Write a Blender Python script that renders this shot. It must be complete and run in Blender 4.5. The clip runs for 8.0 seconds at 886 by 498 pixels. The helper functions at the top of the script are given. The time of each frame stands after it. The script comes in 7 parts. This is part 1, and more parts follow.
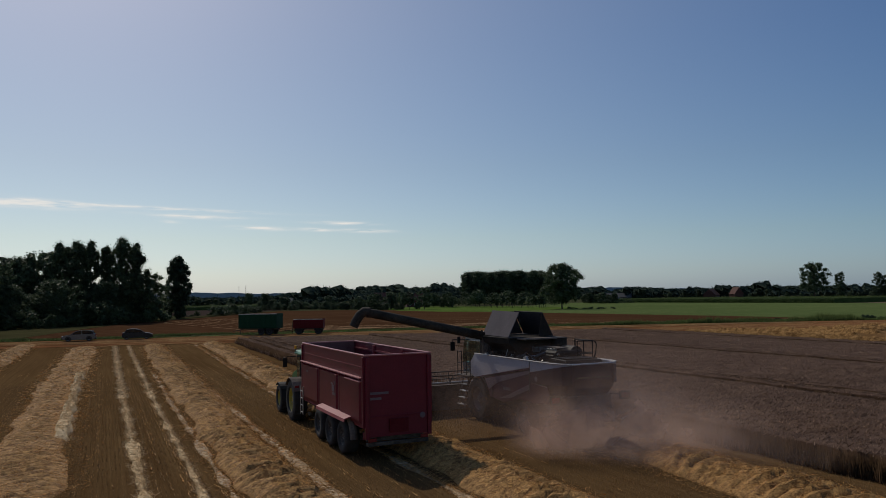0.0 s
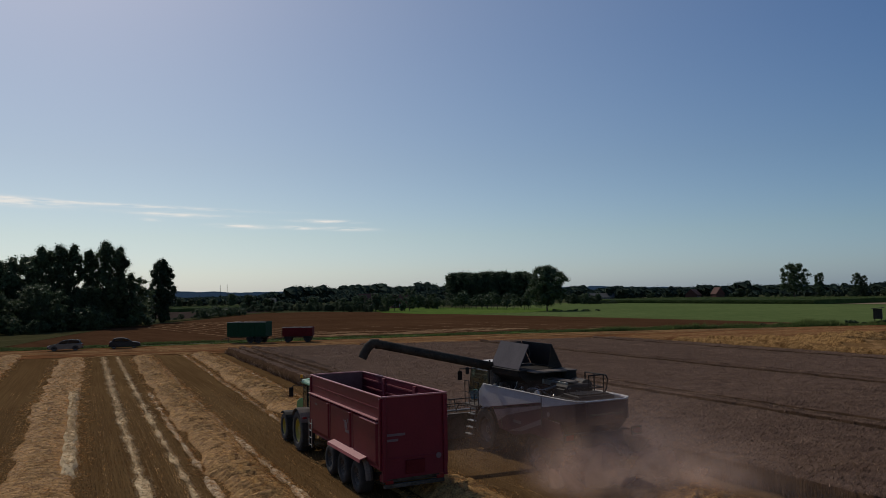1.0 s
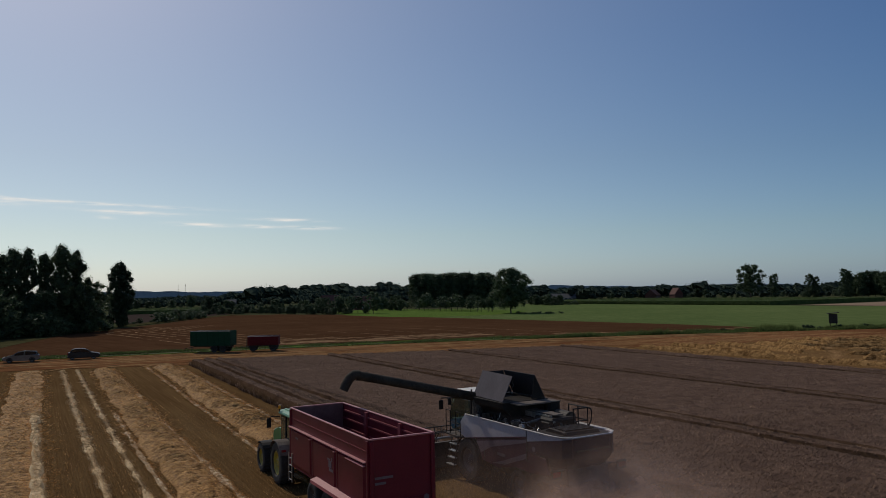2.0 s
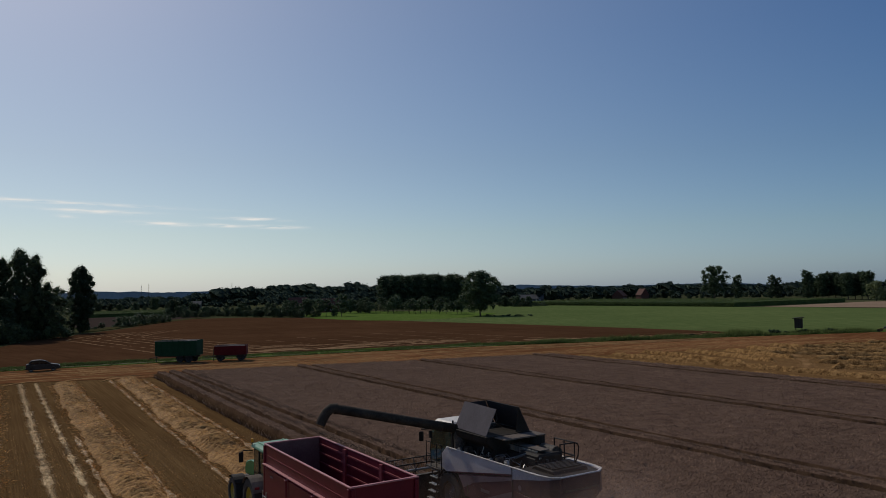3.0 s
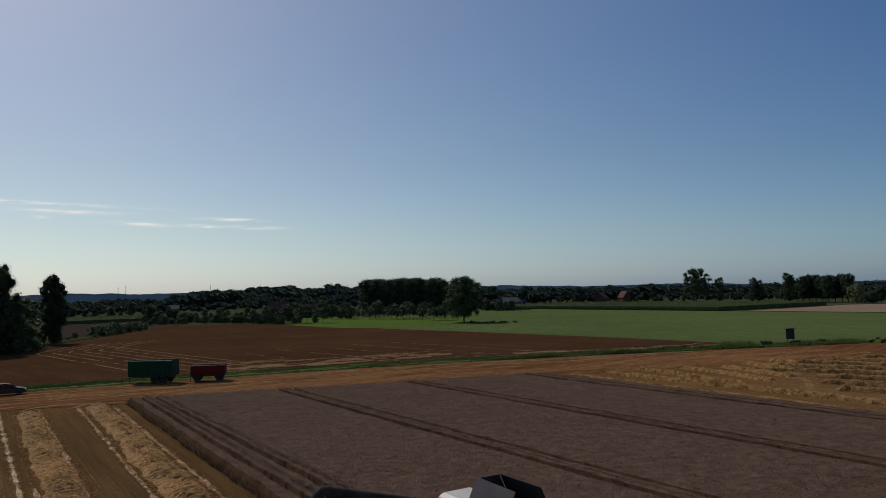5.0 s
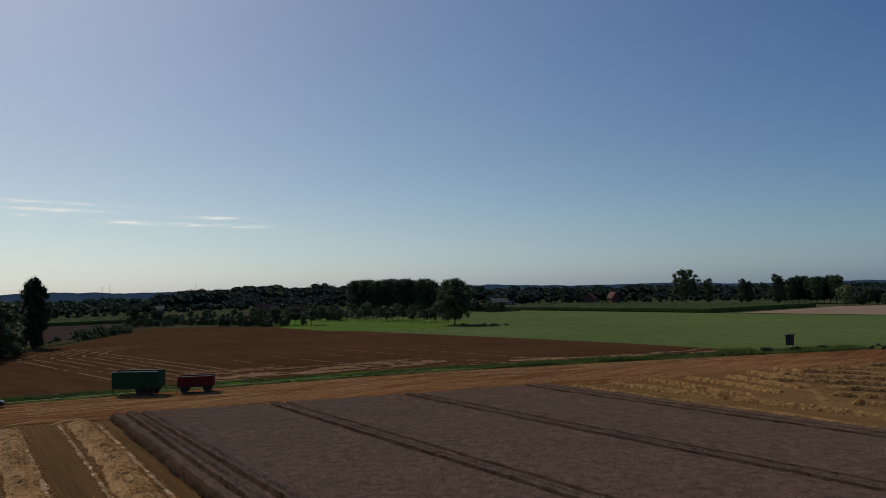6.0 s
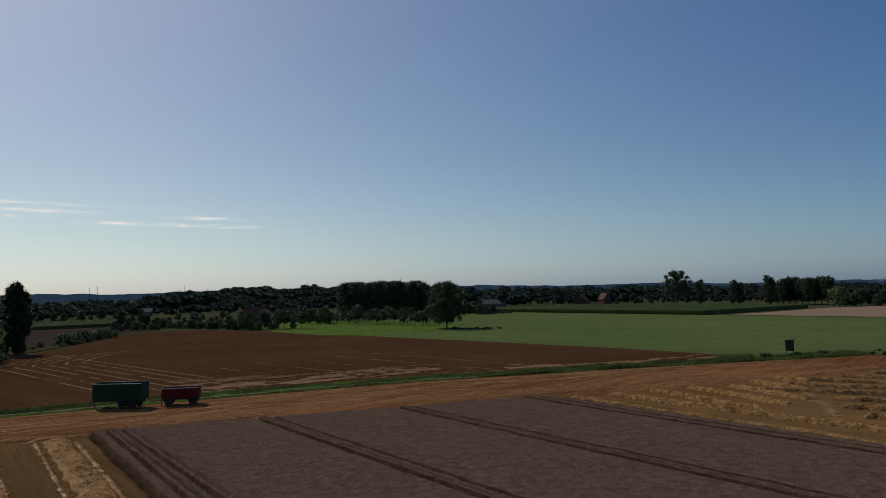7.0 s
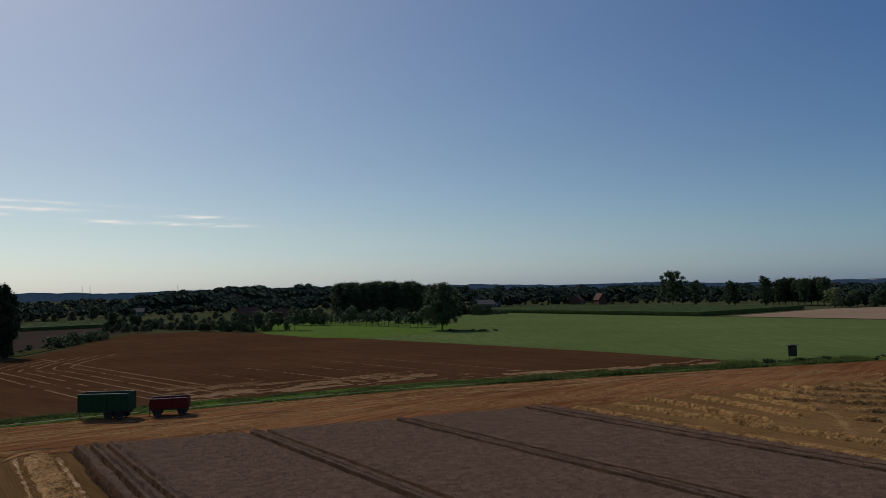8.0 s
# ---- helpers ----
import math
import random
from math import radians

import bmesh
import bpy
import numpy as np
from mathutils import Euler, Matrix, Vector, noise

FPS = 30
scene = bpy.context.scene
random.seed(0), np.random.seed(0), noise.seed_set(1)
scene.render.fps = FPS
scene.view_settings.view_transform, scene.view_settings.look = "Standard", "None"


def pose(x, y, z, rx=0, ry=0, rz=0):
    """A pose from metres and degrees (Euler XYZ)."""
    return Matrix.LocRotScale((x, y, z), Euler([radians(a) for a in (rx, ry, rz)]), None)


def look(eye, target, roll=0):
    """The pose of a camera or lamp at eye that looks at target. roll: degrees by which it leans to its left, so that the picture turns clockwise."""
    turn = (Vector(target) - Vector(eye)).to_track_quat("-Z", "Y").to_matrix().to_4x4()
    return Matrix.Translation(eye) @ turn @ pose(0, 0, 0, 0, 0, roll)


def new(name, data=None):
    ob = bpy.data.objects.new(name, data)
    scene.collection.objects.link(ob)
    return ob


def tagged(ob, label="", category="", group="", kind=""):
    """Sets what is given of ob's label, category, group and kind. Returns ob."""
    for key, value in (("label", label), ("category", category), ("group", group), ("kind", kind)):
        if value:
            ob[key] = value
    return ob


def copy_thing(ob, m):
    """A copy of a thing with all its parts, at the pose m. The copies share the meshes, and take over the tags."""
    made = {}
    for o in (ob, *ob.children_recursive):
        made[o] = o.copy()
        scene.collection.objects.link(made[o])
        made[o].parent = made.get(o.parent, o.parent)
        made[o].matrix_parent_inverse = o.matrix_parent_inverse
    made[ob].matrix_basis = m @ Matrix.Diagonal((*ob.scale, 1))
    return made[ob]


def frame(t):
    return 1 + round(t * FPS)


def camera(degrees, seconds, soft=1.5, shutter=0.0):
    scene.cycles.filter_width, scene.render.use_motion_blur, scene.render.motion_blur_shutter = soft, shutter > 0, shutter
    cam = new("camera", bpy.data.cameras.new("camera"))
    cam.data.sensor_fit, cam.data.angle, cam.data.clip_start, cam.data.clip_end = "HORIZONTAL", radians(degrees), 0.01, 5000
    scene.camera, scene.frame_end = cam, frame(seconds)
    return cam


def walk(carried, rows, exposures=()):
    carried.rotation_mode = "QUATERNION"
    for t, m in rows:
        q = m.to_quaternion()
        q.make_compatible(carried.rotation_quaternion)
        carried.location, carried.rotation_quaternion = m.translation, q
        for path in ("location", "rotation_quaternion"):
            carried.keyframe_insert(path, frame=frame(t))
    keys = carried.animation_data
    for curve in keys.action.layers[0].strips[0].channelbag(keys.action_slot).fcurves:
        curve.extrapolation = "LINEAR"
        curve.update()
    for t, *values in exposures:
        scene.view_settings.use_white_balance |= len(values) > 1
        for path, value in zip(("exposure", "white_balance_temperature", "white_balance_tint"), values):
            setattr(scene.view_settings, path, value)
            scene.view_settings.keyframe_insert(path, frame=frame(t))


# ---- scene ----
# camera: a drone that climbs and slides forward beside a harvest
cam = camera(62.0, 8.0, soft=0.7)
ROWS = [
    (0.0, -0.490, -1.652, 5.568, -24.747, 3.672, 0.902),
    (0.5, -1.045, -1.342, 6.336, -25.322, 3.585, 0.874),
    (1.0, -1.545, -1.195, 7.034, -26.106, 3.525, 0.941),
    (1.5, -1.978, -0.949, 7.793, -27.469, 3.453, 0.980),
    (2.0, -2.219, -0.567, 8.426, -29.069, 3.397, 1.035),
    (3.5, -2.009, 1.356, 10.292, -32.229, 3.295, 1.231),
    (4.0, -1.666, 2.092, 10.827, -32.489, 3.296, 1.335),
    (4.5, -1.175, 3.133, 11.363, -32.682, 3.325, 1.383),
    (6.0, -0.153, 8.405, 13.210, -34.104, 3.211, 1.313),
    (6.5, 0.577, 10.038, 13.741, -34.500, 3.219, 1.423),
    (7.0, 1.261, 11.634, 14.207, -34.880, 3.215, 1.435),
    (7.5, 1.943, 13.103, 14.712, -35.148, 3.190, 1.414),
    (8.0, 2.579, 14.385, 15.200, -35.343, 3.123, 1.394),
]
walk(cam, [(t, pose(x, y, z, 90 + pitch, roll, yaw)) for t, x, y, z, yaw, pitch, roll in ROWS])
scene.view_settings.exposure = -1.1

# ---- light: one sun ahead of the camera, slightly to the left, and the clear sky ----
SUN_ELEV, SUN_AZ = radians(43), radians(-6)  # azimuth from +y towards +x
world = bpy.data.worlds.new("sky")
scene.world = world
world.use_nodes = True
wt = world.node_tree
wt.nodes.clear()
w_out = wt.nodes.new("ShaderNodeOutputWorld")
w_bg = wt.nodes.new("ShaderNodeBackground")
w_sky = wt.nodes.new("ShaderNodeTexSky")
w_sky.sky_type = "NISHITA"
w_sky.sun_disc = False
w_sky.sun_elevation = SUN_ELEV
w_sky.sun_rotation = SUN_AZ
w_sky.altitude = 60
w_sky.air_density = 1.0
w_sky.dust_density = 0.8
w_sky.ozone_density = 2.8
w_bg.inputs[1].default_value = 0.13
wt.links.new(w_bg.outputs[0], w_out.inputs[0])

sun = new("sun", bpy.data.lights.new("sun", "SUN"))
sun.data.energy, sun.data.angle, sun.data.color = 3.6, radians(0.53), (1.0, 0.93, 0.82)
sun_way = Vector((math.sin(SUN_AZ) * math.cos(SUN_ELEV), math.cos(SUN_AZ) * math.cos(SUN_ELEV), math.sin(SUN_ELEV)))
sun.matrix_world = look(sun_way * 200, (0, 0, 0))


# thin streaks of cirrus low over the horizon: azimuth, elevation, half length, half height (degrees), strength
def sky_clouds():
    n, l = wt.nodes, wt.links

    def m(op, a, b=None, c=None):
        k = n.new("ShaderNodeMath")
        k.operation = op
        for i, v in enumerate((a, b, c)):
            if v is None:
                continue
            if isinstance(v, (int, float)):
                k.inputs[i].default_value = v
            else:
                l.new(v, k.inputs[i])
        return k.outputs[0]

    tc = n.new("ShaderNodeTexCoord")
    sp = n.new("ShaderNodeSeparateXYZ")
    l.new(tc.outputs["Generated"], sp.inputs[0])
    az = m("MULTIPLY", m("ARCTAN2", sp.outputs[0], sp.outputs[1]), 57.2958)
    el = m("MULTIPLY", m("ARCSINE", sp.outputs[2]), 57.2958)
    co = n.new("ShaderNodeCombineXYZ")
    l.new(m("MULTIPLY", az, 0.35), co.inputs[0])
    l.new(m("MULTIPLY", el, 3.2), co.inputs[1])
    nz = n.new("ShaderNodeTexNoise")
    nz.inputs["Scale"].default_value = 1.6
    nz.inputs["Detail"].default_value = 6
    l.new(co.outputs[0], nz.inputs["Vector"])
    total = None
    for a0, e0, ha, he, k in CLOUDS:
        da = m("DIVIDE", m("SUBTRACT", az, a0), ha)
        de = m("DIVIDE", m("SUBTRACT", el, m("ADD", e0, m("MULTIPLY", m("SUBTRACT", az, a0), -0.03))), he)
        r = m("ADD", m("MULTIPLY", da, da), m("MULTIPLY", de, de))
        g = m("MULTIPLY", m("EXPONENT", m("MULTIPLY", r, -1.0)), k)
        total = g if total is None else m("ADD", total, g)
    amt = m("MULTIPLY", total, m("SMOOTH_MIN", m("MAXIMUM", m("MULTIPLY", m("SUBTRACT", nz.outputs[0], 0.33), 3.2), 0.0), 1.0, 0.1))
    amt = m("MINIMUM", amt, 1.0)
    mix = n.new("ShaderNodeMix")
    mix.data_type = "RGBA"
    l.new(amt, mix.inputs["Factor"])
    tint = n.new("ShaderNodeMix")
    tint.data_type, tint.blend_type = "RGBA", "MULTIPLY"
    tint.inputs["Factor"].default_value = 1.0
    ramp = n.new("ShaderNodeValToRGB")
    stops = ((0.0, (1.05, 1.22, 1.62)), (0.07, (1.165, 1.23, 1.375)), (0.18, (1.22, 1.205, 1.155)), (0.4, (1.22, 1.145, 1.06)), (0.85, (1.26, 1.15, 1.09)))
    while len(ramp.color_ramp.elements) < len(stops):
        ramp.color_ramp.elements.new(0.5)
    for e, (p, c) in zip(ramp.color_ramp.elements, stops):
        e.position, e.color = p, (*c, 1)
    l.new(m("DIVIDE", el, 25.0), ramp.inputs[0])
    # deeper blue away from the sun
    toward = n.new("ShaderNodeVectorMath")
    toward.operation = "DOT_PRODUCT"
    l.new(tc.outputs["Generated"], toward.inputs[0])
    toward.inputs[1].default_value = SUN_DIR
    near_sun = n.new("ShaderNodeMapRange")
    near_sun.inputs["From Min"].default_value = 0.25
    near_sun.inputs["From Max"].default_value = 0.95
    l.new(toward.outputs["Value"], near_sun.inputs[0])
    opposite = n.new("ShaderNodeMapRange")
    opposite.inputs["From Min"].default_value = -0.65
    opposite.inputs["From Max"].default_value = 0.15
    opposite.inputs["To Min"].default_value = 0.1
    l.new(toward.outputs["Value"], opposite.inputs[0])
    high = n.new("ShaderNodeMapRange")
    high.inputs["From Min"].default_value = 1.0
    high.inputs["From Max"].default_value = 19.0
    high.inputs["To Min"].default_value = 0.45
    l.new(el, high.inputs[0])
    away = n.new("ShaderNodeMix")
    away.data_type = "RGBA"
    l.new(m("MULTIPLY", m("MULTIPLY", m("SUBTRACT", 1.0, near_sun.outputs[0]), opposite.outputs[0]), high.outputs[0]), away.inputs["Factor"])
    away.inputs["A"].default_value = (1, 1, 1, 1)
    away.inputs["B"].default_value = (0.27, 0.57, 0.94, 1)
    grade = n.new("ShaderNodeMix")
    grade.data_type, grade.blend_type = "RGBA", "MULTIPLY"
    grade.inputs["Factor"].default_value = 1.0
    l.new(ramp.outputs[0], grade.inputs["A"])
    l.new(away.outputs["Result"], grade.inputs["B"])
    l.new(grade.outputs["Result"], tint.inputs["B"])
    l.new(w_sky.outputs[0], tint.inputs["A"])
    l.new(tint.outputs["Result"], mix.inputs["A"])
    mix.inputs["B"].default_value = (12.6, 12.4, 11.9, 1)
    l.new(mix.outputs["Result"], w_bg.inputs[0])


SUN_DIR = (math.cos(radians(43)) * math.sin(radians(-6)), math.cos(radians(43)) * math.cos(radians(-6)), math.sin(radians(43)))
CLOUDS = [(-4.8, 6.75, 3.4, 0.26, 1.6), (2.5, 6.75, 7.0, 0.11, 1.0), (6.3, 6.15, 3.0, 0.14, 1.1), (11.0, 5.35, 1.7, 0.13, 1.3),
          (17.0, 5.75, 1.9, 0.12, 1.2), (18.8, 5.15, 1.7, 0.12, 1.2), (15.1, 5.25, 1.0, 0.12, 1.2), (4.5, 5.75, 0.6, 0.10, 0.8)]
sky_clouds()

# ---- materials ----
def mat(name, a, b, rough=0.7, scale=4.0, fine=40.0, bump=0.15, metal=0.0, stretch=(1, 1, 1), spec=0.4, coat=0.0, per_object=0.0, island=0.0, trans=0.0, contrast=1.0, gloss_tint=None):
    """Two colours mixed by noise at two scales, with fine relief."""
    M = bpy.data.materials.new(name)
    M.use_nodes = True
    n, l = M.node_tree.nodes, M.node_tree.links
    bs = n["Principled BSDF"]
    tc = n.new("ShaderNodeTexCoord")
    mp = n.new("ShaderNodeMapping")
    mp.inputs["Scale"].default_value = stretch
    l.new(tc.outputs["Object"], mp.inputs[0])
    n1, n2 = n.new("ShaderNodeTexNoise"), n.new("ShaderNodeTexNoise")
    for k, s in ((n1, scale), (n2, fine)):
        k.inputs["Scale"].default_value = s
        k.inputs["Detail"].default_value = 5
        k.inputs["Roughness"].default_value = 0.6
        l.new(mp.outputs[0], k.inputs["Vector"])
    ad = n.new("ShaderNodeMath")
    ad.operation = "ADD"
    l.new(n1.outputs[0], ad.inputs[0])
    l.new(n2.outputs[0], ad.inputs[1])
    rg = n.new("ShaderNodeMapRange")
    rg.inputs["From Min"].default_value = 1.0 - 0.28 / contrast
    rg.inputs["From Max"].default_value = 1.0 + 0.28 / contrast
    l.new(ad.outputs[0], rg.inputs[0])
    mx = n.new("ShaderNodeMix")
    mx.data_type = "RGBA"
    l.new(rg.outputs[0], mx.inputs["Factor"])
    mx.inputs["A"].default_value = (*a, 1)
    mx.inputs["B"].default_value = (*b, 1)
    col = mx.outputs["Result"]
    rnd = None
    if per_object:
        oi = n.new("ShaderNodeObjectInfo")
        rnd = (oi.outputs["Random"], per_object)
    if island:
        ge = n.new("ShaderNodeNewGeometry")
        rnd = (ge.outputs["Random Per Island"], island)
    if rnd:
        r2 = n.new("ShaderNodeMapRange")
        r2.inputs["To Min"].default_value = 1 - rnd[1]
        r2.inputs["To Max"].default_value = 1 + rnd[1]
        l.new(rnd[0], r2.inputs[0])
        hs = n.new("ShaderNodeHueSaturation")
        l.new(r2.outputs[0], hs.inputs["Value"])
        l.new(col, hs.inputs["Color"])
        col = hs.outputs[0]
    l.new(col, bs.inputs["Base Color"])
    bs.inputs["Roughness"].default_value = rough
    bs.inputs["Metallic"].default_value = metal
    bs.inputs["Specular IOR Level"].default_value = spec
    bs.inputs["Coat Weight"].default_value = coat
    if gloss_tint:
        bs.inputs["Specular Tint"].default_value = (*gloss_tint, 1)
    bs.inputs["Coat Roughness"].default_value = 0.15
    if bump:
        bp = n.new("ShaderNodeBump")
        bp.inputs["Strength"].default_value = bump
        bp.inputs["Distance"].default_value = 0.02
        l.new(n2.outputs[0], bp.inputs["Height"])
        l.new(bp.outputs[0], bs.inputs["Normal"])
    if trans:
        tr = n.new("ShaderNodeBsdfTranslucent")
        l.new(col, tr.inputs[0])
        ms = n.new("ShaderNodeMixShader")
        ms.inputs[0].default_value = trans
        l.new(bs.outputs[0], ms.inputs[1])
        l.new(tr.outputs[0], ms.inputs[2])
        l.new(ms.outputs[0], n["Material Output"].inputs[0])
    return M


def glass(name, tint):
    M = bpy.data.materials.new(name)
    M.use_nodes = True
    bs = M.node_tree.nodes["Principled BSDF"]
    bs.inputs["Base Color"].default_value = (*tint, 1)
    bs.inputs["Roughness"].default_value = 0.04
    bs.inputs["Transmission Weight"].default_value = 0.85
    bs.inputs["IOR"].default_value = 1.45
    return M


def field_mat(name, soil, straw, angle, row, streak=0.5, wide=0.12, light=None, patch=0.03, amount=1.0):
    """Cut field: drill rows, long streaks and large patches, turned by angle degrees from +y."""
    M = bpy.data.materials.new(name)
    M.use_nodes = True
    n, l = M.node_tree.nodes, M.node_tree.links
    bs = n["Principled BSDF"]
    bs.inputs["Roughness"].default_value = 0.9
    bs.inputs["Specular IOR Level"].default_value = 0.0
    tc = n.new("ShaderNodeTexCoord")
    rot = n.new("ShaderNodeMapping")
    rot.inputs["Rotation"].default_value = (0, 0, radians(angle))
    l.new(tc.outputs["Object"], rot.inputs[0])

    def noise_at(sx, sy, detail=4, rough=0.6):
        mp = n.new("ShaderNodeMapping")
        mp.inputs["Scale"].default_value = (sx, sy, 1)
        l.new(rot.outputs[0], mp.inputs[0])
        k = n.new("ShaderNodeTexNoise")
        k.inputs["Scale"].default_value = 1
        k.inputs["Detail"].default_value = detail
        k.inputs["Roughness"].default_value = rough
        l.new(mp.outputs[0], k.inputs["Vector"])
        return k.outputs[0]

    def rng(v, a, b, c=0.0, d=1.0):
        k = n.new("ShaderNodeMapRange")
        for i, w in zip(("From Min", "From Max", "To Min", "To Max"), (a, b, c, d)):
            k.inputs[i].default_value = w
        l.new(v, k.inputs[0])
        return k.outputs[0]

    def mth(op, a, b):
        k = n.new("ShaderNodeMath")
        k.operation = op
        for i, w in enumerate((a, b)):
            if isinstance(w, (int, float)):
                k.inputs[i].default_value = w
            else:
                l.new(w, k.inputs[i])
        return k.outputs[0]

    rows = rng(noise_at(1 / row, 0.10), 0.38, 0.68)
    long = rng(noise_at(wide * 8, 0.05, 3), 0.35, 0.7)
    grain = rng(noise_at(22, 14, 3), 0.3, 0.75)
    patches = rng(noise_at(patch, patch, 4), 0.3, 0.7)
    f = mth("MULTIPLY", mth("ADD", mth("ADD", mth("MULTIPLY", rows, 0.45), mth("MULTIPLY", long, streak)), mth("MULTIPLY", grain, 0.35)), mth("ADD", mth("MULTIPLY", patches, 0.7), 0.3))
    f = mth("MINIMUM", mth("MULTIPLY", f, amount), 1.0)
    mx = n.new("ShaderNodeMix")
    mx.data_type = "RGBA"
    l.new(f, mx.inputs["Factor"])
    mx.inputs["A"].default_value = (*soil, 1)
    mx.inputs["B"].default_value = (*straw, 1)
    l.new(mx.outputs["Result"], bs.inputs["Base Color"])
    bp = n.new("ShaderNodeBump")
    bp.inputs["Strength"].default_value = 0.6
    bp.inputs["Distance"].default_value = 0.06
    l.new(mth("ADD", rows, grain), bp.inputs["Height"])
    l.new(bp.outputs[0], bs.inputs["Normal"])
    return M


M_STUBBLE = field_mat("stubble", (0.098, 0.052, 0.021), (0.262, 0.160, 0.068), 0, 0.13, 0.35)
M_HEADLAND = field_mat("headland_stubble", (0.105, 0.042, 0.017), (0.42, 0.198, 0.088), 76, 0.3, 0.8, 0.1, amount=0.8)
M_BROWN = field_mat("brown_field", (0.066, 0.032, 0.016), (0.158, 0.082, 0.042), -12, 0.5, 0.5, 0.05, amount=0.75)
M_RSTUB = field_mat("right_stubble", (0.125, 0.066, 0.026), (0.34, 0.195, 0.082), 4, 0.2, 0.5)
M_MEADOW = field_mat("meadow_grass", (0.086, 0.126, 0.040), (0.180, 0.215, 0.078), 30, 1.2, 0.4, 0.05, patch=0.012)
M_PASTURE = field_mat("pasture_grass", (0.085, 0.140, 0.028), (0.150, 0.215, 0.050), 30, 1.0, 0.4, 0.05, patch=0.04)
M_FALLOW = field_mat("pale_field", (0.26, 0.18, 0.12), (0.38, 0.27, 0.19), 20, 1.0, 0.4, 0.05)
M_FARLAND = field_mat("far_land", (0.05, 0.058, 0.027), (0.12, 0.118, 0.060), 30, 4.0, 0.4, 0.004, patch=0.006)
M_VERGE = field_mat("verge_grass", (0.050, 0.105, 0.016), (0.13, 0.19, 0.04), 76, 0.6, 0.4, 0.06)
M_TRACK = mat("packed_earth", (0.075, 0.068, 0.026), (0.15, 0.115, 0.052), 0.95, 0.4, 9, 0.5)
M_DARKSOIL = field_mat("grey_soil", (0.05, 0.036, 0.030), (0.085, 0.064, 0.052), 30, 0.6, 0.4, 0.05)

M_STRAW = mat("straw_heap", (0.175, 0.082, 0.026), (0.57, 0.315, 0.108), 0.75, 3.0, 14, 1.0, stretch=(1, 1.8, 1), contrast=1.6, spec=0.1)
M_FARSTRAW = mat("far_straw_row", (0.115, 0.058, 0.021), (0.42, 0.242, 0.096), 0.9, 1.6, 7, 1.0, contrast=1.8, spec=0.0)
M_STRAWPIECE = mat("straw_piece", (0.40, 0.225, 0.078), (0.76, 0.475, 0.190), 0.6, 6.0, 30, 0.0, island=0.6, trans=0.45, spec=0.2, gloss_tint=(1, 0.66, 0.34))
M_PALESTRAW = mat("pale_straw", (0.66, 0.45, 0.225), (0.97, 0.74, 0.42), 0.7, 5.0, 40, 0.35, trans=0.1, spec=0.12, gloss_tint=(1, 0.78, 0.5))
M_STUBPIECE = mat("stubble_stalk", (0.24, 0.14, 0.05), (0.48, 0.31, 0.13), 0.8, 4.0, 30, 0.0, island=0.4, trans=0.5)
M_WHEAT = mat("wheat_canopy", (0.076, 0.045, 0.032), (0.176, 0.112, 0.078), 0.95, 1.2, 26, 0.9, contrast=1.3, spec=0.02)
M_WHEATEAR = mat("wheat_ear", (0.112, 0.069, 0.047), (0.335, 0.220, 0.150), 0.8, 0.25, 20, 0.0, island=0.5, trans=0.1, spec=0.03)

M_LEAF = mat("leaf_green", (0.070, 0.100, 0.050), (0.140, 0.180, 0.088), 0.5, 0.5, 3, 0.0, per_object=0.25, trans=0.42, spec=0.08)
M_LEAF_DARK = mat("leaf_dark", (0.050, 0.076, 0.040), (0.105, 0.140, 0.070), 0.5, 0.5, 3, 0.0, per_object=0.25, trans=0.38, spec=0.07)
# dark far foliage, with a little blue distance haze mixed into the colour
M_FARLEAF = mat("hazy_distant_foliage", (0.034, 0.048, 0.038), (0.056, 0.074, 0.052), 0.9, 0.02, 0.2, 0.0, island=0.25, trans=0.08, spec=0.0)
M_LEAF_PALE = mat("leaf_pale", (0.12, 0.15, 0.05), (0.20, 0.24, 0.09), 0.6, 0.4, 3, 0.0, trans=0.25)
M_BARK = mat("bark", (0.05, 0.04, 0.03), (0.12, 0.095, 0.07), 0.9, 2, 18, 0.8, stretch=(1, 1, 0.2))
M_GRASS = mat("grass_blade", (0.045, 0.076, 0.018), (0.12, 0.15, 0.045), 0.8, 0.3, 5, 0.0, island=0.4, trans=0.2, spec=0.05)
M_MAIZE = mat("maize_leaf", (0.042, 0.068, 0.021), (0.10, 0.135, 0.042), 0.8, 0.3, 4, 0.0, island=0.2, trans=0.1, spec=0.04)

M_RED = mat("red_paint", (0.118, 0.006, 0.017), (0.160, 0.011, 0.025), 0.45, 1.2, 14, 0.06, coat=0.12, spec=0.25)
# worn inner red, brightened in colour for the light falling into the trailer
M_RED_IN = mat("worn_lit_red_paint", (0.20, 0.028, 0.038), (0.30, 0.075, 0.080), 0.65, 2.2, 18, 0.15, spec=0.2)
M_RED_DULL = mat("faded_red_paint", (0.090, 0.007, 0.009), (0.13, 0.014, 0.017), 0.7, 2, 16, 0.1, spec=0.12)
# paler red: the sun on the trailer fender is put into the colour
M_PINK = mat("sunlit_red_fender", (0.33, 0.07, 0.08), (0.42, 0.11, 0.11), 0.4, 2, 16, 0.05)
M_GREEN = mat("green_paint", (0.02, 0.16, 0.045), (0.035, 0.22, 0.065), 0.4, 1.4, 14, 0.05, coat=0.2)
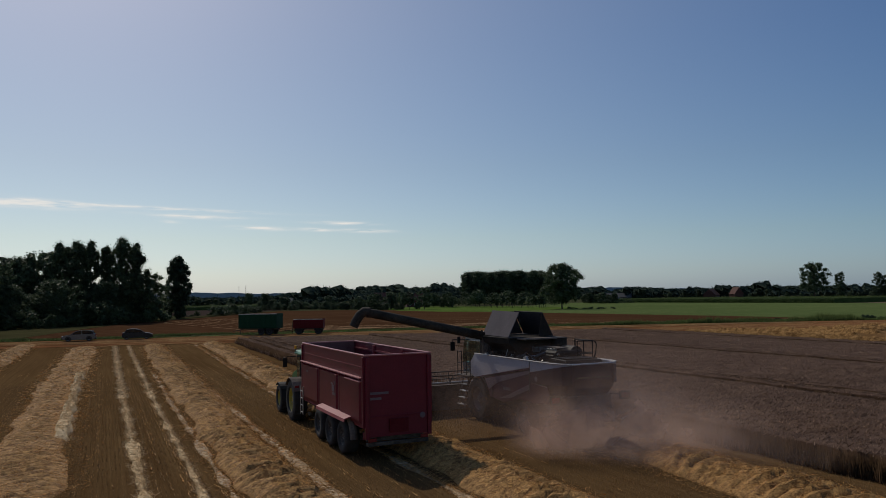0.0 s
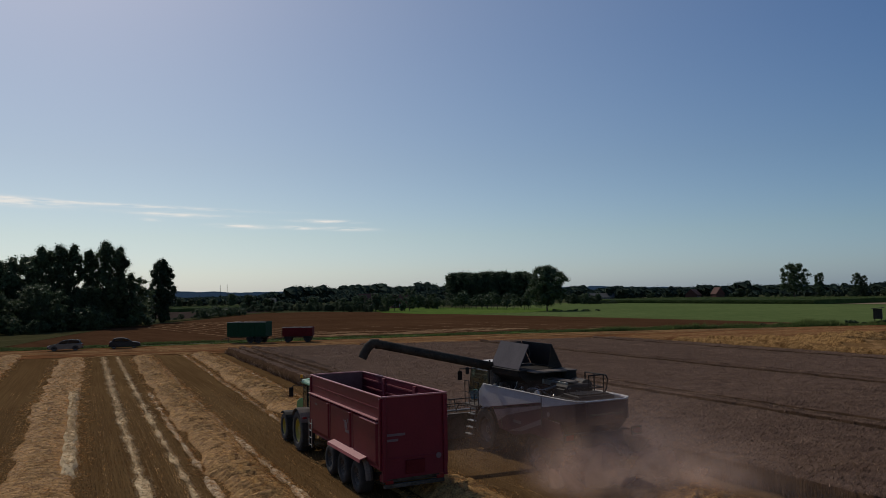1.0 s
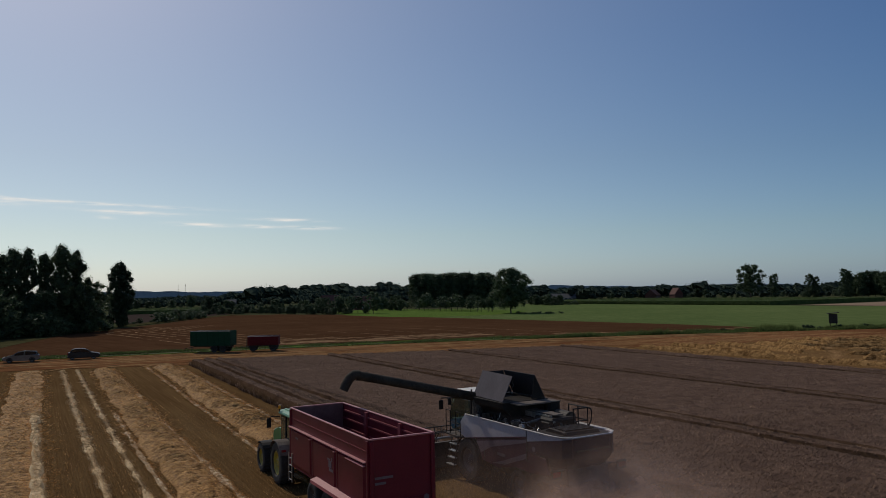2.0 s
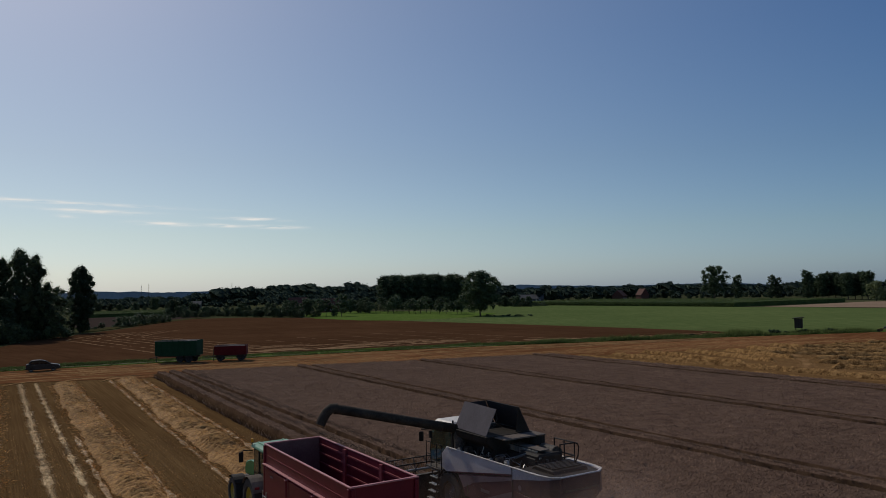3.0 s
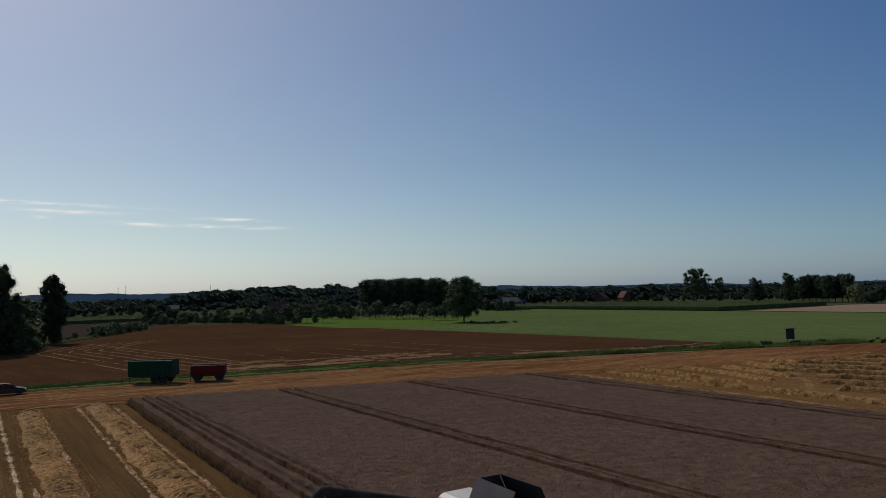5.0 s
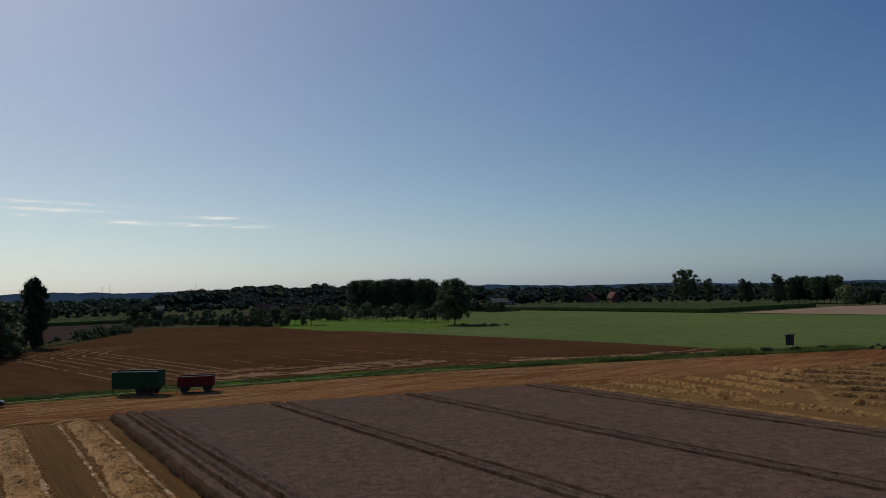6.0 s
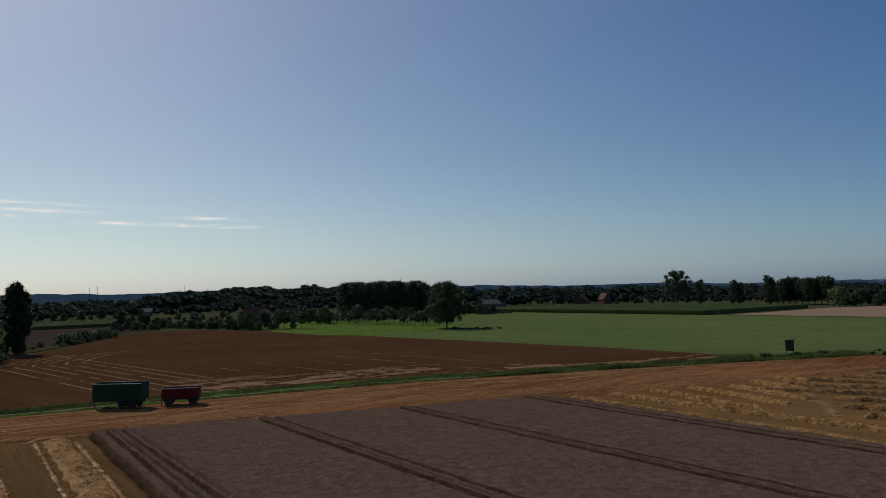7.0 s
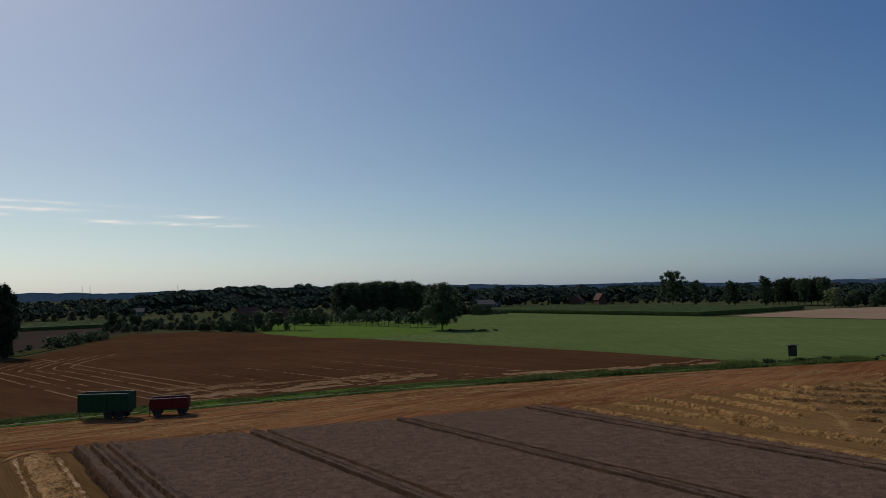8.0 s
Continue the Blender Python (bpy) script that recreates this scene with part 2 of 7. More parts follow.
M_GREEN_TR = mat("trailer_green_paint", (0.008, 0.041, 0.018), (0.013, 0.056, 0.026), 0.6, 1.4, 14, 0.06, spec=0.12)
# tractor green lightened so the roof colour holds the sun on its top
M_ROOFGREEN = mat("sunlit_green_roof", (0.12, 0.30, 0.17), (0.24, 0.42, 0.28), 0.45, 2.5, 20, 0.08, spec=0.4)
M_YELLOW = mat("yellow_rim", (0.34, 0.24, 0.02), (0.44, 0.32, 0.04), 0.5, 3, 20, 0.05)
M_TYRE = mat("tyre_rubber", (0.022, 0.020, 0.019), (0.060, 0.052, 0.044), 0.9, 3, 30, 0.4)
M_RIM = mat("pale_rim", (0.11, 0.105, 0.10), (0.19, 0.18, 0.17), 0.7, 4, 30, 0.1, spec=0.2)
M_PANEL = mat("grey_white_panel", (0.54, 0.49, 0.475), (0.64, 0.59, 0.575), 0.5, 0.8, 12, 0.04, coat=0.05, spec=0.25)
M_WHITE = mat("white_paint", (0.72, 0.72, 0.72), (0.82, 0.82, 0.81), 0.45, 1.5, 12, 0.04)
M_BLACK = mat("black_paint", (0.018, 0.015, 0.013), (0.042, 0.035, 0.030), 0.6, 2, 18, 0.15, spec=0.1)
M_TAIL = mat("dusty_dark_red_hood", (0.060, 0.024, 0.033), (0.095, 0.045, 0.055), 0.6, 2, 14, 0.1, spec=0.2)
M_MAROON = mat("dusty_maroon_panel", (0.075, 0.022, 0.034), (0.115, 0.042, 0.054), 0.6, 1.5, 14, 0.08, spec=0.2)
M_ROSE = mat("rose_grey_panel", (0.17, 0.12, 0.135), (0.22, 0.16, 0.175), 0.5, 1.2, 14, 0.05, spec=0.2)
M_DARKSTEEL = mat("dusty_dark_steel", (0.038, 0.031, 0.026), (0.135, 0.110, 0.088), 0.65, 2.5, 20, 0.4, spec=0.2, contrast=1.5)
M_DUSTYDECK = mat("dusty_deck", (0.115, 0.094, 0.078), (0.21, 0.174, 0.146), 0.9, 2.5, 20, 0.3, spec=0.08)
M_FLAP = mat("grey_flap", (0.115, 0.098, 0.098), (0.160, 0.138, 0.138), 0.85, 1.5, 18, 0.1, spec=0.08)
M_DARKFLAP = mat("dark_flap", (0.050, 0.044, 0.043), (0.080, 0.070, 0.068), 0.8, 1.5, 18, 0.1, spec=0.08)
M_STEEL = mat("worn_steel", (0.35, 0.33, 0.31), (0.5, 0.48, 0.45), 0.45, 4, 30, 0.1, metal=0.8)
M_AMBER = mat("amber_lens", (0.75, 0.28, 0.02), (0.85, 0.36, 0.03), 0.25, 4, 30, 0.0)
M_REDLENS = mat("red_lens", (0.16, 0.012, 0.014), (0.22, 0.018, 0.02), 0.25, 4, 30, 0.0)
M_LETTER = mat("pale_lettering", (0.125, 0.085, 0.098), (0.175, 0.125, 0.138), 0.6, 4, 30, 0.0)
M_CARDARK = mat("dark_car_paint", (0.012, 0.013, 0.016), (0.022, 0.023, 0.026), 0.35, 2, 20, 0.0, coat=0.15, spec=0.25)
M_CARSILVER = mat("silver_car_paint", (0.092, 0.091, 0.089), (0.125, 0.123, 0.120), 0.15, 2, 20, 0.0, spec=0.6, coat=0.9)
M_WOOD = mat("weathered_wood", (0.025, 0.018, 0.013), (0.06, 0.045, 0.034), 0.85, 1.5, 14, 0.4, stretch=(1, 1, 0.2))
M_ROOFRED = mat("red_roof_tiles", (0.085, 0.030, 0.021), (0.13, 0.05, 0.034), 0.85, 0.8, 4, 0.4)
M_BRICK = mat("brick_wall", (0.09, 0.042, 0.03), (0.13, 0.06, 0.042), 0.9, 0.8, 5, 0.3)
M_ROOFGREY = mat("grey_roof_sheet", (0.085, 0.083, 0.08), (0.14, 0.135, 0.13), 0.85, 0.8, 4, 0.2, spec=0.1)
M_GRIT = mat("chaff_grit", (0.50, 0.36, 0.25), (0.66, 0.50, 0.36), 0.95, 0.5, 3, 0.0, trans=0.5, spec=0.0)
M_STEM = mat("shaded_wheat_stems_and_soil", (0.052, 0.030, 0.018), (0.115, 0.069, 0.042), 0.95, 1.5, 22, 0.6, stretch=(1, 1, 0.3), spec=0.0)
G_CAB = glass("cab_glass", (0.10, 0.17, 0.15))
G_CAR = mat("tinted_car_glass", (0.010, 0.012, 0.014), (0.016, 0.018, 0.020), 0.08, 1, 8, 0.0, spec=0.6)
M_HILL = mat("hazy_far_hill_woods", (0.25, 0.285, 0.30), (0.30, 0.335, 0.345), 1.0, 0.01, 0.08, 0.0)
M_SOILTRACK = mat("faint_straw", (0.19, 0.105, 0.052), (0.44, 0.28, 0.155), 0.95, 0.6, 6, 0.4, spec=0.0)
M_TRACKSTRAW = mat("trodden_straw", (0.22, 0.118, 0.048), (0.47, 0.28, 0.125), 0.95, 0.6, 6, 0.4, spec=0.0)
M_PALEPIECE = mat("pale_straw_piece", (0.55, 0.39, 0.21), (0.88, 0.68, 0.41), 0.6, 6.0, 30, 0.0, island=0.3, trans=0.4, spec=0.15, gloss_tint=(1, 0.78, 0.5))

# wheat stalk colour darkened to hold the shade of the cut face
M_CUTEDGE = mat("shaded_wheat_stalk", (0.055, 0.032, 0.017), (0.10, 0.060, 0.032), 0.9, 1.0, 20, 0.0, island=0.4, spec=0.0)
M_EDGESTRAW = mat("chaff_edge", (0.30, 0.19, 0.09), (0.70, 0.50, 0.28), 0.7, 2.0, 14, 0.6, contrast=1.6, spec=0.2)
M_FAINTSTRAW = mat("faint_drill_line", (0.088, 0.044, 0.021), (0.175, 0.097, 0.048), 0.95, 0.6, 6, 0.4, spec=0.0)
# paler red: sun catching the trailer's ledges is painted into this colour
M_RAIL = mat("sunlit_pale_red_rail", (0.42, 0.15, 0.155), (0.55, 0.25, 0.24), 0.5, 2, 16, 0.1, spec=0.3)
M_DUSTWALL = mat("dusty_inner_wall", (0.15, 0.075, 0.072), (0.22, 0.125, 0.115), 0.8, 1.6, 14, 0.1, spec=0.1)
M_AUGER = mat("dusty_black_tube", (0.034, 0.028, 0.022), (0.080, 0.064, 0.048), 0.75, 1.5, 16, 0.15, spec=0.06, contrast=1.4)
M_CREAM = mat("dusty_white_roof", (0.62, 0.56, 0.48), (0.76, 0.70, 0.61), 0.5, 1.5, 12, 0.05)
M_WEEDS = field_mat("weedy_grass", (0.046, 0.044, 0.019), (0.115, 0.102, 0.046), 40, 0.8, 0.4, 0.06, patch=0.06)

# ---- geometry helpers ----
rng = np.random.default_rng(7)


def link_np(name, V, F, material, parent=None, smooth=False):
    """A large mesh from numpy arrays of vertices and equal faces."""
    me = bpy.data.meshes.new(name)
    V, F = np.asarray(V, np.float32), np.asarray(F, np.int32)
    k = F.shape[1]
    me.vertices.add(len(V))
    me.vertices.foreach_set("co", V.ravel())
    me.loops.add(F.size)
    me.loops.foreach_set("vertex_index", F.ravel())
    me.polygons.add(len(F))
    me.polygons.foreach_set("loop_start", np.arange(0, F.size, k, dtype=np.int32))
    me.update(calc_edges=True)
    me.validate()
    me.materials.append(material)
    if smooth:
        me.polygons.foreach_set("use_smooth", np.ones(len(F), bool))
    ob = new(name, me)
    if parent is not None:
        ob.parent = parent
    return ob


def part(name, bm, material, parent, label="", smooth=False):
    """Links a bmesh as one mesh object under a thing or a part."""
    me = bpy.data.meshes.new(name)
    bmesh.ops.recalc_face_normals(bm, faces=bm.faces)
    bm.to_mesh(me)
    bm.free()
    me.materials.append(material)
    if smooth:
        me.polygons.foreach_set("use_smooth", [True] * len(me.polygons))
    ob = new(name, me)
    if parent is not None:
        ob.parent = parent
    if label:
        ob["label"] = label
    return ob


def thing(name, at, label, category, group="", turn=0.0):
    ob = new(name)
    ob.matrix_basis = pose(*at, 0, 0, turn)
    return tagged(ob, label, category, group)


def add_box(bm, x0, x1, y0, y1, z0, z1, bevel=0.0, taper=(1, 1)):
    """A box, its top scaled by taper, with bevelled edges."""
    cx, cy = (x0 + x1) / 2, (y0 + y1) / 2
    vs = []
    for z, (sx, sy) in ((z0, (1, 1)), (z1, taper)):
        for x, y in ((x0, y0), (x1, y0), (x1, y1), (x0, y1)):
            vs.append(bm.verts.new((cx + (x - cx) * sx, cy + (y - cy) * sy, z)))
    fs = [(3, 2, 1, 0), (4, 5, 6, 7), (0, 1, 5, 4), (1, 2, 6, 5), (2, 3, 7, 6), (3, 0, 4, 7)]
    faces = [bm.faces.new([vs[i] for i in f]) for f in fs]
    if bevel > 0:
        edges = list({e for f in faces for e in f.edges})
        bmesh.ops.bevel(bm, geom=edges, offset=bevel, segments=1, affect="EDGES", profile=0.5)
    return bm


def box(*a, **k):
    return add_box(bmesh.new(), *a, **k)


def add_prism(bm, poly, x0, x1, axis="x", bevel=0.0):
    """A polygon in the plane across the axis, drawn out from x0 to x1. For x: (y, z); y: (x, z); z: (x, y)."""
    def put(p, d):
        return {"x": (d, p[0], p[1]), "y": (p[0], d, p[1]), "z": (p[0], p[1], d)}[axis]
    a = [bm.verts.new(put(p, x0)) for p in poly]
    b = [bm.verts.new(put(p, x1)) for p in poly]
    n = len(poly)
    fs = [bm.faces.new(a[::-1]), bm.faces.new(b)]
    fs += [bm.faces.new((a[i], a[(i + 1) % n], b[(i + 1) % n], b[i])) for i in range(n)]
    if bevel > 0:
        bmesh.ops.bevel(bm, geom=list({e for f in fs for e in f.edges}), offset=bevel, segments=1, affect="EDGES", profile=0.5)
    return bm


def prism(*a, **k):
    return add_prism(bmesh.new(), *a, **k)


def add_tube(bm, path, r, seg=8, r_end=None, caps=True):
    """A round tube along a path of points."""
    P = [Vector(p) for p in path]
    rings = []
    for i, p in enumerate(P):
        d = (P[min(i + 1, len(P) - 1)] - P[max(i - 1, 0)]).normalized()
        u = d.cross(Vector((0, 0, 1)))
        if u.length < 1e-3:
            u = d.cross(Vector((1, 0, 0)))
        u.normalize()
        v = d.cross(u)
        rr = r if r_end is None else r + (r_end - r) * i / (len(P) - 1)
        rings.append([bm.verts.new(p + rr * (math.cos(k * 2 * math.pi / seg) * u + math.sin(k * 2 * math.pi / seg) * v)) for k in range(seg)])
    for a, b in zip(rings, rings[1:]):
        for k in range(seg):
            bm.faces.new((a[k], a[(k + 1) % seg], b[(k + 1) % seg], b[k]))
    if caps:
        bm.faces.new(rings[0][::-1])
        bm.faces.new(rings[-1])
    return bm


def tube(*a, **k):
    return add_tube(bmesh.new(), *a, **k)


def add_ring(bm, profile, cx, cy, cz, seg=28):
    """A profile of (offset along x, radius) turned about the x axis."""
    rings = []
    for ox, r in profile:
        rings.append([bm.verts.new((cx + ox, cy + r * math.cos(k * 2 * math.pi / seg), cz + r * math.sin(k * 2 * math.pi / seg))) for k in range(seg)])
    for a, b in zip(rings, rings[1:]):
        for k in range(seg):
            bm.faces.new((a[k], a[(k + 1) % seg], b[(k + 1) % seg], b[k]))
    return rings


def wheel(parent, cx, cy, r, width, rim_r, rim_mat, side, lugs=0, name="wheel"):
    """A wheel turned about x: tyre with tread lugs, and a dished rim with hub. side: -1 when its outer face looks to -x."""
    w = width / 2
    hub = new(name)
    hub.parent = parent
    hub.location = (cx, cy, r)
    bm = bmesh.new()
    sh = min(0.12, r * 0.14)
    add_ring(bm, [(-w * 0.75, rim_r), (-w, rim_r + sh * 0.6), (-w, r - sh), (-w * 0.85, r - sh * 0.25), (-w * 0.45, r), (w * 0.45, r), (w * 0.85, r - sh * 0.25), (w, r - sh), (w, rim_r + sh * 0.6), (w * 0.75, rim_r)], 0, 0, 0, 36)
    for i in range(lugs):
        a = 2 * math.pi * i / lugs
        for s in (-1, 1):
            aa = a + (0 if s < 0 else math.pi / lugs)
            t1, t2 = aa, aa + 0.16
            pts = []
            for xx, th in ((0, t1), (s * w * 0.95, t2)):
                for rr in (r - 0.01, r + 0.045 - (0.03 if xx else 0)):
                    for dth in (0, 0.075):
                        pts.append(bm.verts.new((xx, rr * math.cos(th + dth), rr * math.sin(th + dth))))
            for f in ((0, 1, 3, 2), (4, 6, 7, 5), (0, 4, 5, 1), (2, 3, 7, 6), (0, 2, 6, 4), (1, 5, 7, 3)):
                bm.faces.new([pts[k] for k in f])
    part("tyre", bm, M_TYRE, hub, smooth=lugs == 0)
    bm = bmesh.new()
    o = side
    add_ring(bm, [(o * w * 0.78, rim_r * 1.02), (o * w * 0.80, rim_r * 0.94), (o * w * 0.45, rim_r * 0.86), (o * w * 0.35, rim_r * 0.45), (o * w * 0.6, rim_r * 0.36), (o * w * 0.66, rim_r * 0.2), (o * w * 0.66, 0.001)], 0, 0, 0, 28)
    add_ring(bm, [(-o * w * 0.78, rim_r * 1.02), (-o * w * 0.7, rim_r * 0.9), (-o * w * 0.2, rim_r * 0.8), (-o * w * 0.2, 0.001)], 0, 0, 0, 20)
    part("rim", bm, rim_mat, hub, smooth=True)
    bm = bmesh.new()
    for i in range(8):
        a = 2 * math.pi * i / 8
        p = (o * w * 0.62, rim_r * 0.28 * math.cos(a), rim_r * 0.28 * math.sin(a))
        add_tube(bm, [p, (p[0] + o * 0.03, p[1], p[2])], rim_r * 0.03, 6)
    part("wheel_nuts", bm, M_STEEL, hub)
    return hub


def vnoise(x, y, seed=0):
    """Smooth value noise of numpy arrays, 0 to 1."""
    x, y = np.asarray(x, float), np.asarray(y, float)
    xi, yi = np.floor(x).astype(np.int64), np.floor(y).astype(np.int64)
    fx, fy = x - xi, y - yi
    fx, fy = fx * fx * (3 - 2 * fx), fy * fy * (3 - 2 * fy)

    def h(a, b):
        n = (a * 374761393 + b * 668265263 + seed * 982451653) & 0x7FFFFFFF
        n = ((n ^ (n >> 13)) * 1274126177) & 0x7FFFFFFF
        return ((n ^ (n >> 16)) & 0xFFFF) / 65535.0
    return (h(xi, yi) * (1 - fx) + h(xi + 1, yi) * fx) * (1 - fy) + (h(xi, yi + 1) * (1 - fx) + h(xi + 1, yi + 1) * fx) * fy


def spikes(P, tip, rad):
    """Three-sided spikes: base points, tip offsets and base radii."""
    n = len(P)
    a0 = rng.uniform(0, 2 * math.pi, n)
    d = tip / np.maximum(np.linalg.norm(tip, axis=1, keepdims=True), 1e-6)
    ref = np.where(np.abs(d[:, 2:3]) > 0.8, np.array([[1.0, 0, 0]]), np.array([[0, 0, 1.0]]))
    u = np.cross(d, ref)
    u /= np.linalg.norm(u, axis=1, keepdims=True)
    v = np.cross(d, u)
    V = np.empty((n, 4, 3))
    for k in range(3):
        a = a0 + k * 2 * math.pi / 3
        V[:, k] = P + rad[:, None] * (np.cos(a)[:, None] * u + np.sin(a)[:, None] * v)
    V[:, 3] = P + tip
    b = np.arange(n)[:, None] * 4
    F = np.concatenate([b + np.array([[0, 1, 3]]), b + np.array([[1, 2, 3]]), b + np.array([[2, 0, 3]])])
    return V.reshape(-1, 3), F


def grid_faces(nx, ny):
    i, j = np.meshgrid(np.arange(nx - 1), np.arange(ny - 1), indexing="ij")
    a = (i * ny + j).ravel()
    return np.stack([a, a + ny, a + ny + 1, a + 1], 1)


# ---- the land ----
def verge_y(x):
    """The near edge of the grass verge with the farm track."""
    return np.interp(x, [-200, -60, 10, 30, 62, 98, 128, 170, 260], [136, 126, 117.5, 115.5, 110.5, 99.5, 88.0, 72, 40])


def crop_end(x):
    """Where the standing and the harvested strips stop at the headland."""
    return np.interp(x, [-120, 0, 15, 31, 48, 64, 72, 140, 200], [111, 101.5, 96.2, 91.8, 86.9, 82.9, 81, 65, 48])


def land_z(az, d):
    """Beyond the near fields the country falls gently away to the right."""
    return -0.0085 * min(max((az - 28) / 38, 0), 1) * max(0, d - 640) if az < 180 else 0.0


def sheet(name, poly, z, material, label, cat):
    """A piece of land with a polygon outline."""
    bm = bmesh.new()
    bm.faces.new([bm.verts.new((x, y, z)) for x, y in poly])
    bmesh.ops.triangulate(bm, faces=bm.faces)
    ob = part(name, bm, material, None)
    for p in ob.data.polygons:
        if p.normal.z < 0:
            ob.data.flip_normals()
            break
    return tagged(ob, label, cat, kind="structure")


def strip(name, xs, lo, hi, z, material, label, cat, ny=2):
    """A strip of land between two lines y = lo(x) and y = hi(x)."""
    xs = np.asarray(xs, float)
    t = np.linspace(0, 1, ny)
    Y = lo(xs)[:, None] * (1 - t) + hi(xs)[:, None] * t
    V = np.stack([np.repeat(xs[:, None], ny, 1), Y, np.full_like(Y, z)], -1).reshape(-1, 3)
    ob = link_np(name, V, grid_faces(len(xs), ny)[:, ::1], material)
    return tagged(ob, label, cat, kind="structure")


def build_land():
    bm = bmesh.new()
    az = np.linspace(0, 360, 121)[:-1]
    rings = [[bm.verts.new((2.6 + d * math.sin(radians(a)), 14.4 + d * math.cos(radians(a)), land_z(a, d) - 0.12)) for a in az] for d in (300, 640, 900, 1400, 2200, 3300, 4600)]
    bm.faces.new(rings[0])
    for a, b in zip(rings, rings[1:]):
        for i in range(120):
            bm.faces.new((a[i], a[(i + 1) % 120], b[(i + 1) % 120], b[i]))
    tagged(part("ground", bm, M_FARLAND, None), "wide flat farmland of fields and meadows to the horizon", "ground", kind="structure")
    X = np.linspace(-200, 260, 93)
    strip("stubble_field", X, lambda x: x * 0 - 160, verge_y, -0.02, M_STUBBLE, "harvested field of short brown stubble in drill rows", "field")
    strip("right_stubble_field", np.linspace(66.0, 200, 40), lambda x: x * 0 - 60, crop_end, 0.0, M_RSTUB, "harvested golden stubble field beside standing wheat", "field")
    strip("headland", X, crop_end, verge_y, 0.02, M_HEADLAND, "headland of orange-brown stubble with wheel tracks", "field")
    strip("verge", X, lambda x: verge_y(x) - 0.3, lambda x: verge_y(x) + 5.5 + 2.5 * vnoise(x / 9, x * 0, 3), 0.05, M_VERGE, "grass verge with weeds along a farm track", "verge")
    strip("farm_track", X, lambda x: verge_y(x) + 1.2, lambda x: verge_y(x) + 2.0, 0.07, M_TRACK, "narrow wheel rut of packed earth in grass", "track")
    brown = [(-200, 140), (-60, 140), (-20, 166), (13, 214), (36, 258), (72, 334), (95, 328), (112, 285), (119, 222), (127, 163), (131, 127), (131.5, 93), (98, 104), (62, 115), (30, 120), (-20, 124), (-60, 131)]
    sheet("brown_field", brown, 0.0, M_BROWN, "cultivated reddish brown field with pale straw streaks", "field")
    meadow = [(131.5, 92), (131, 127), (127, 163), (119, 222), (112, 285), (140, 352), (205, 330), (250, 392), (292, 400), (292, 225), (296, 60), (200, 40)]
    sheet("meadow", meadow, -0.01, M_MEADOW, "wide mown green meadow behind the fields", "meadow")
    sheet("pasture", [(109, 280), (111, 242), (119, 228), (141, 227), (160, 234), (186, 262), (182, 330), (160, 380), (122, 330)], 0.03, M_PASTURE, "bright green pasture in front of an orchard", "meadow")
    sheet("pale_field", [(298, 60), (298, 211), (352, 213), (392, 216), (470, 180), (480, 40)], 0.03, M_FALLOW, "pale pinkish brown harvested field far off", "field")
    sheet("grey_field", [(24, 262), (36, 271), (82, 352), (92, 416), (36, 412), (22, 300)], 0.03, M_DARKSOIL, "bare grey-brown field between hedges", "field")
    sheet("weedy_strip", [(-200, 139), (-60, 130.5), (-14, 125), (-10, 140), (-5, 162), (3, 192), (13, 220), (20, 246), (12, 232), (-2, 204), (-20, 186), (-60, 156), (-200, 170)], 0.05, M_WEEDS, "weedy grass strip along the wood edge", "verge")
    sheet("grass_bank", [(19, 243), (25, 243), (38, 268), (54, 299), (84, 349), (78, 352), (48, 303), (30, 268)], 0.06, M_WEEDS, "grassy bank with weeds between two fields", "verge")
    # hills at the edge of sight, with distance haze put into their colour
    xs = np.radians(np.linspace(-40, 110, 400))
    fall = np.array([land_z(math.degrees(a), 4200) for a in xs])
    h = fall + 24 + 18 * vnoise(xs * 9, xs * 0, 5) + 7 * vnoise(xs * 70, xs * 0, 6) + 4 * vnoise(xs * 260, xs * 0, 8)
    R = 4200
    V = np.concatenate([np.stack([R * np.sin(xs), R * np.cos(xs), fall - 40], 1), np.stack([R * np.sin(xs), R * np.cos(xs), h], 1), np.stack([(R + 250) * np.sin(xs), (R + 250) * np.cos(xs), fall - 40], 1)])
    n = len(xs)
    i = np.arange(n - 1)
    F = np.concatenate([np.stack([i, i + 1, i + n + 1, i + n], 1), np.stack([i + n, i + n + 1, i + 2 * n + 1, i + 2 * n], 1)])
    tagged(link_np("backdrop_hills", V, F, M_HILL), "low wooded hills coloured pale with horizon haze", "hills", kind="structure")


build_land()


# ---- standing wheat ----
GROOVES = [15.85, 17.5, 31.0, 32.8, 46.4, 48.2, 62.2, 64.0]


def slant(x, y):
    """The uncut strip beside the stubble leans a little away from the drill rows."""
    return x + 0.022 * (y - 70) * np.clip((20 - x) / 4, 0, 1)


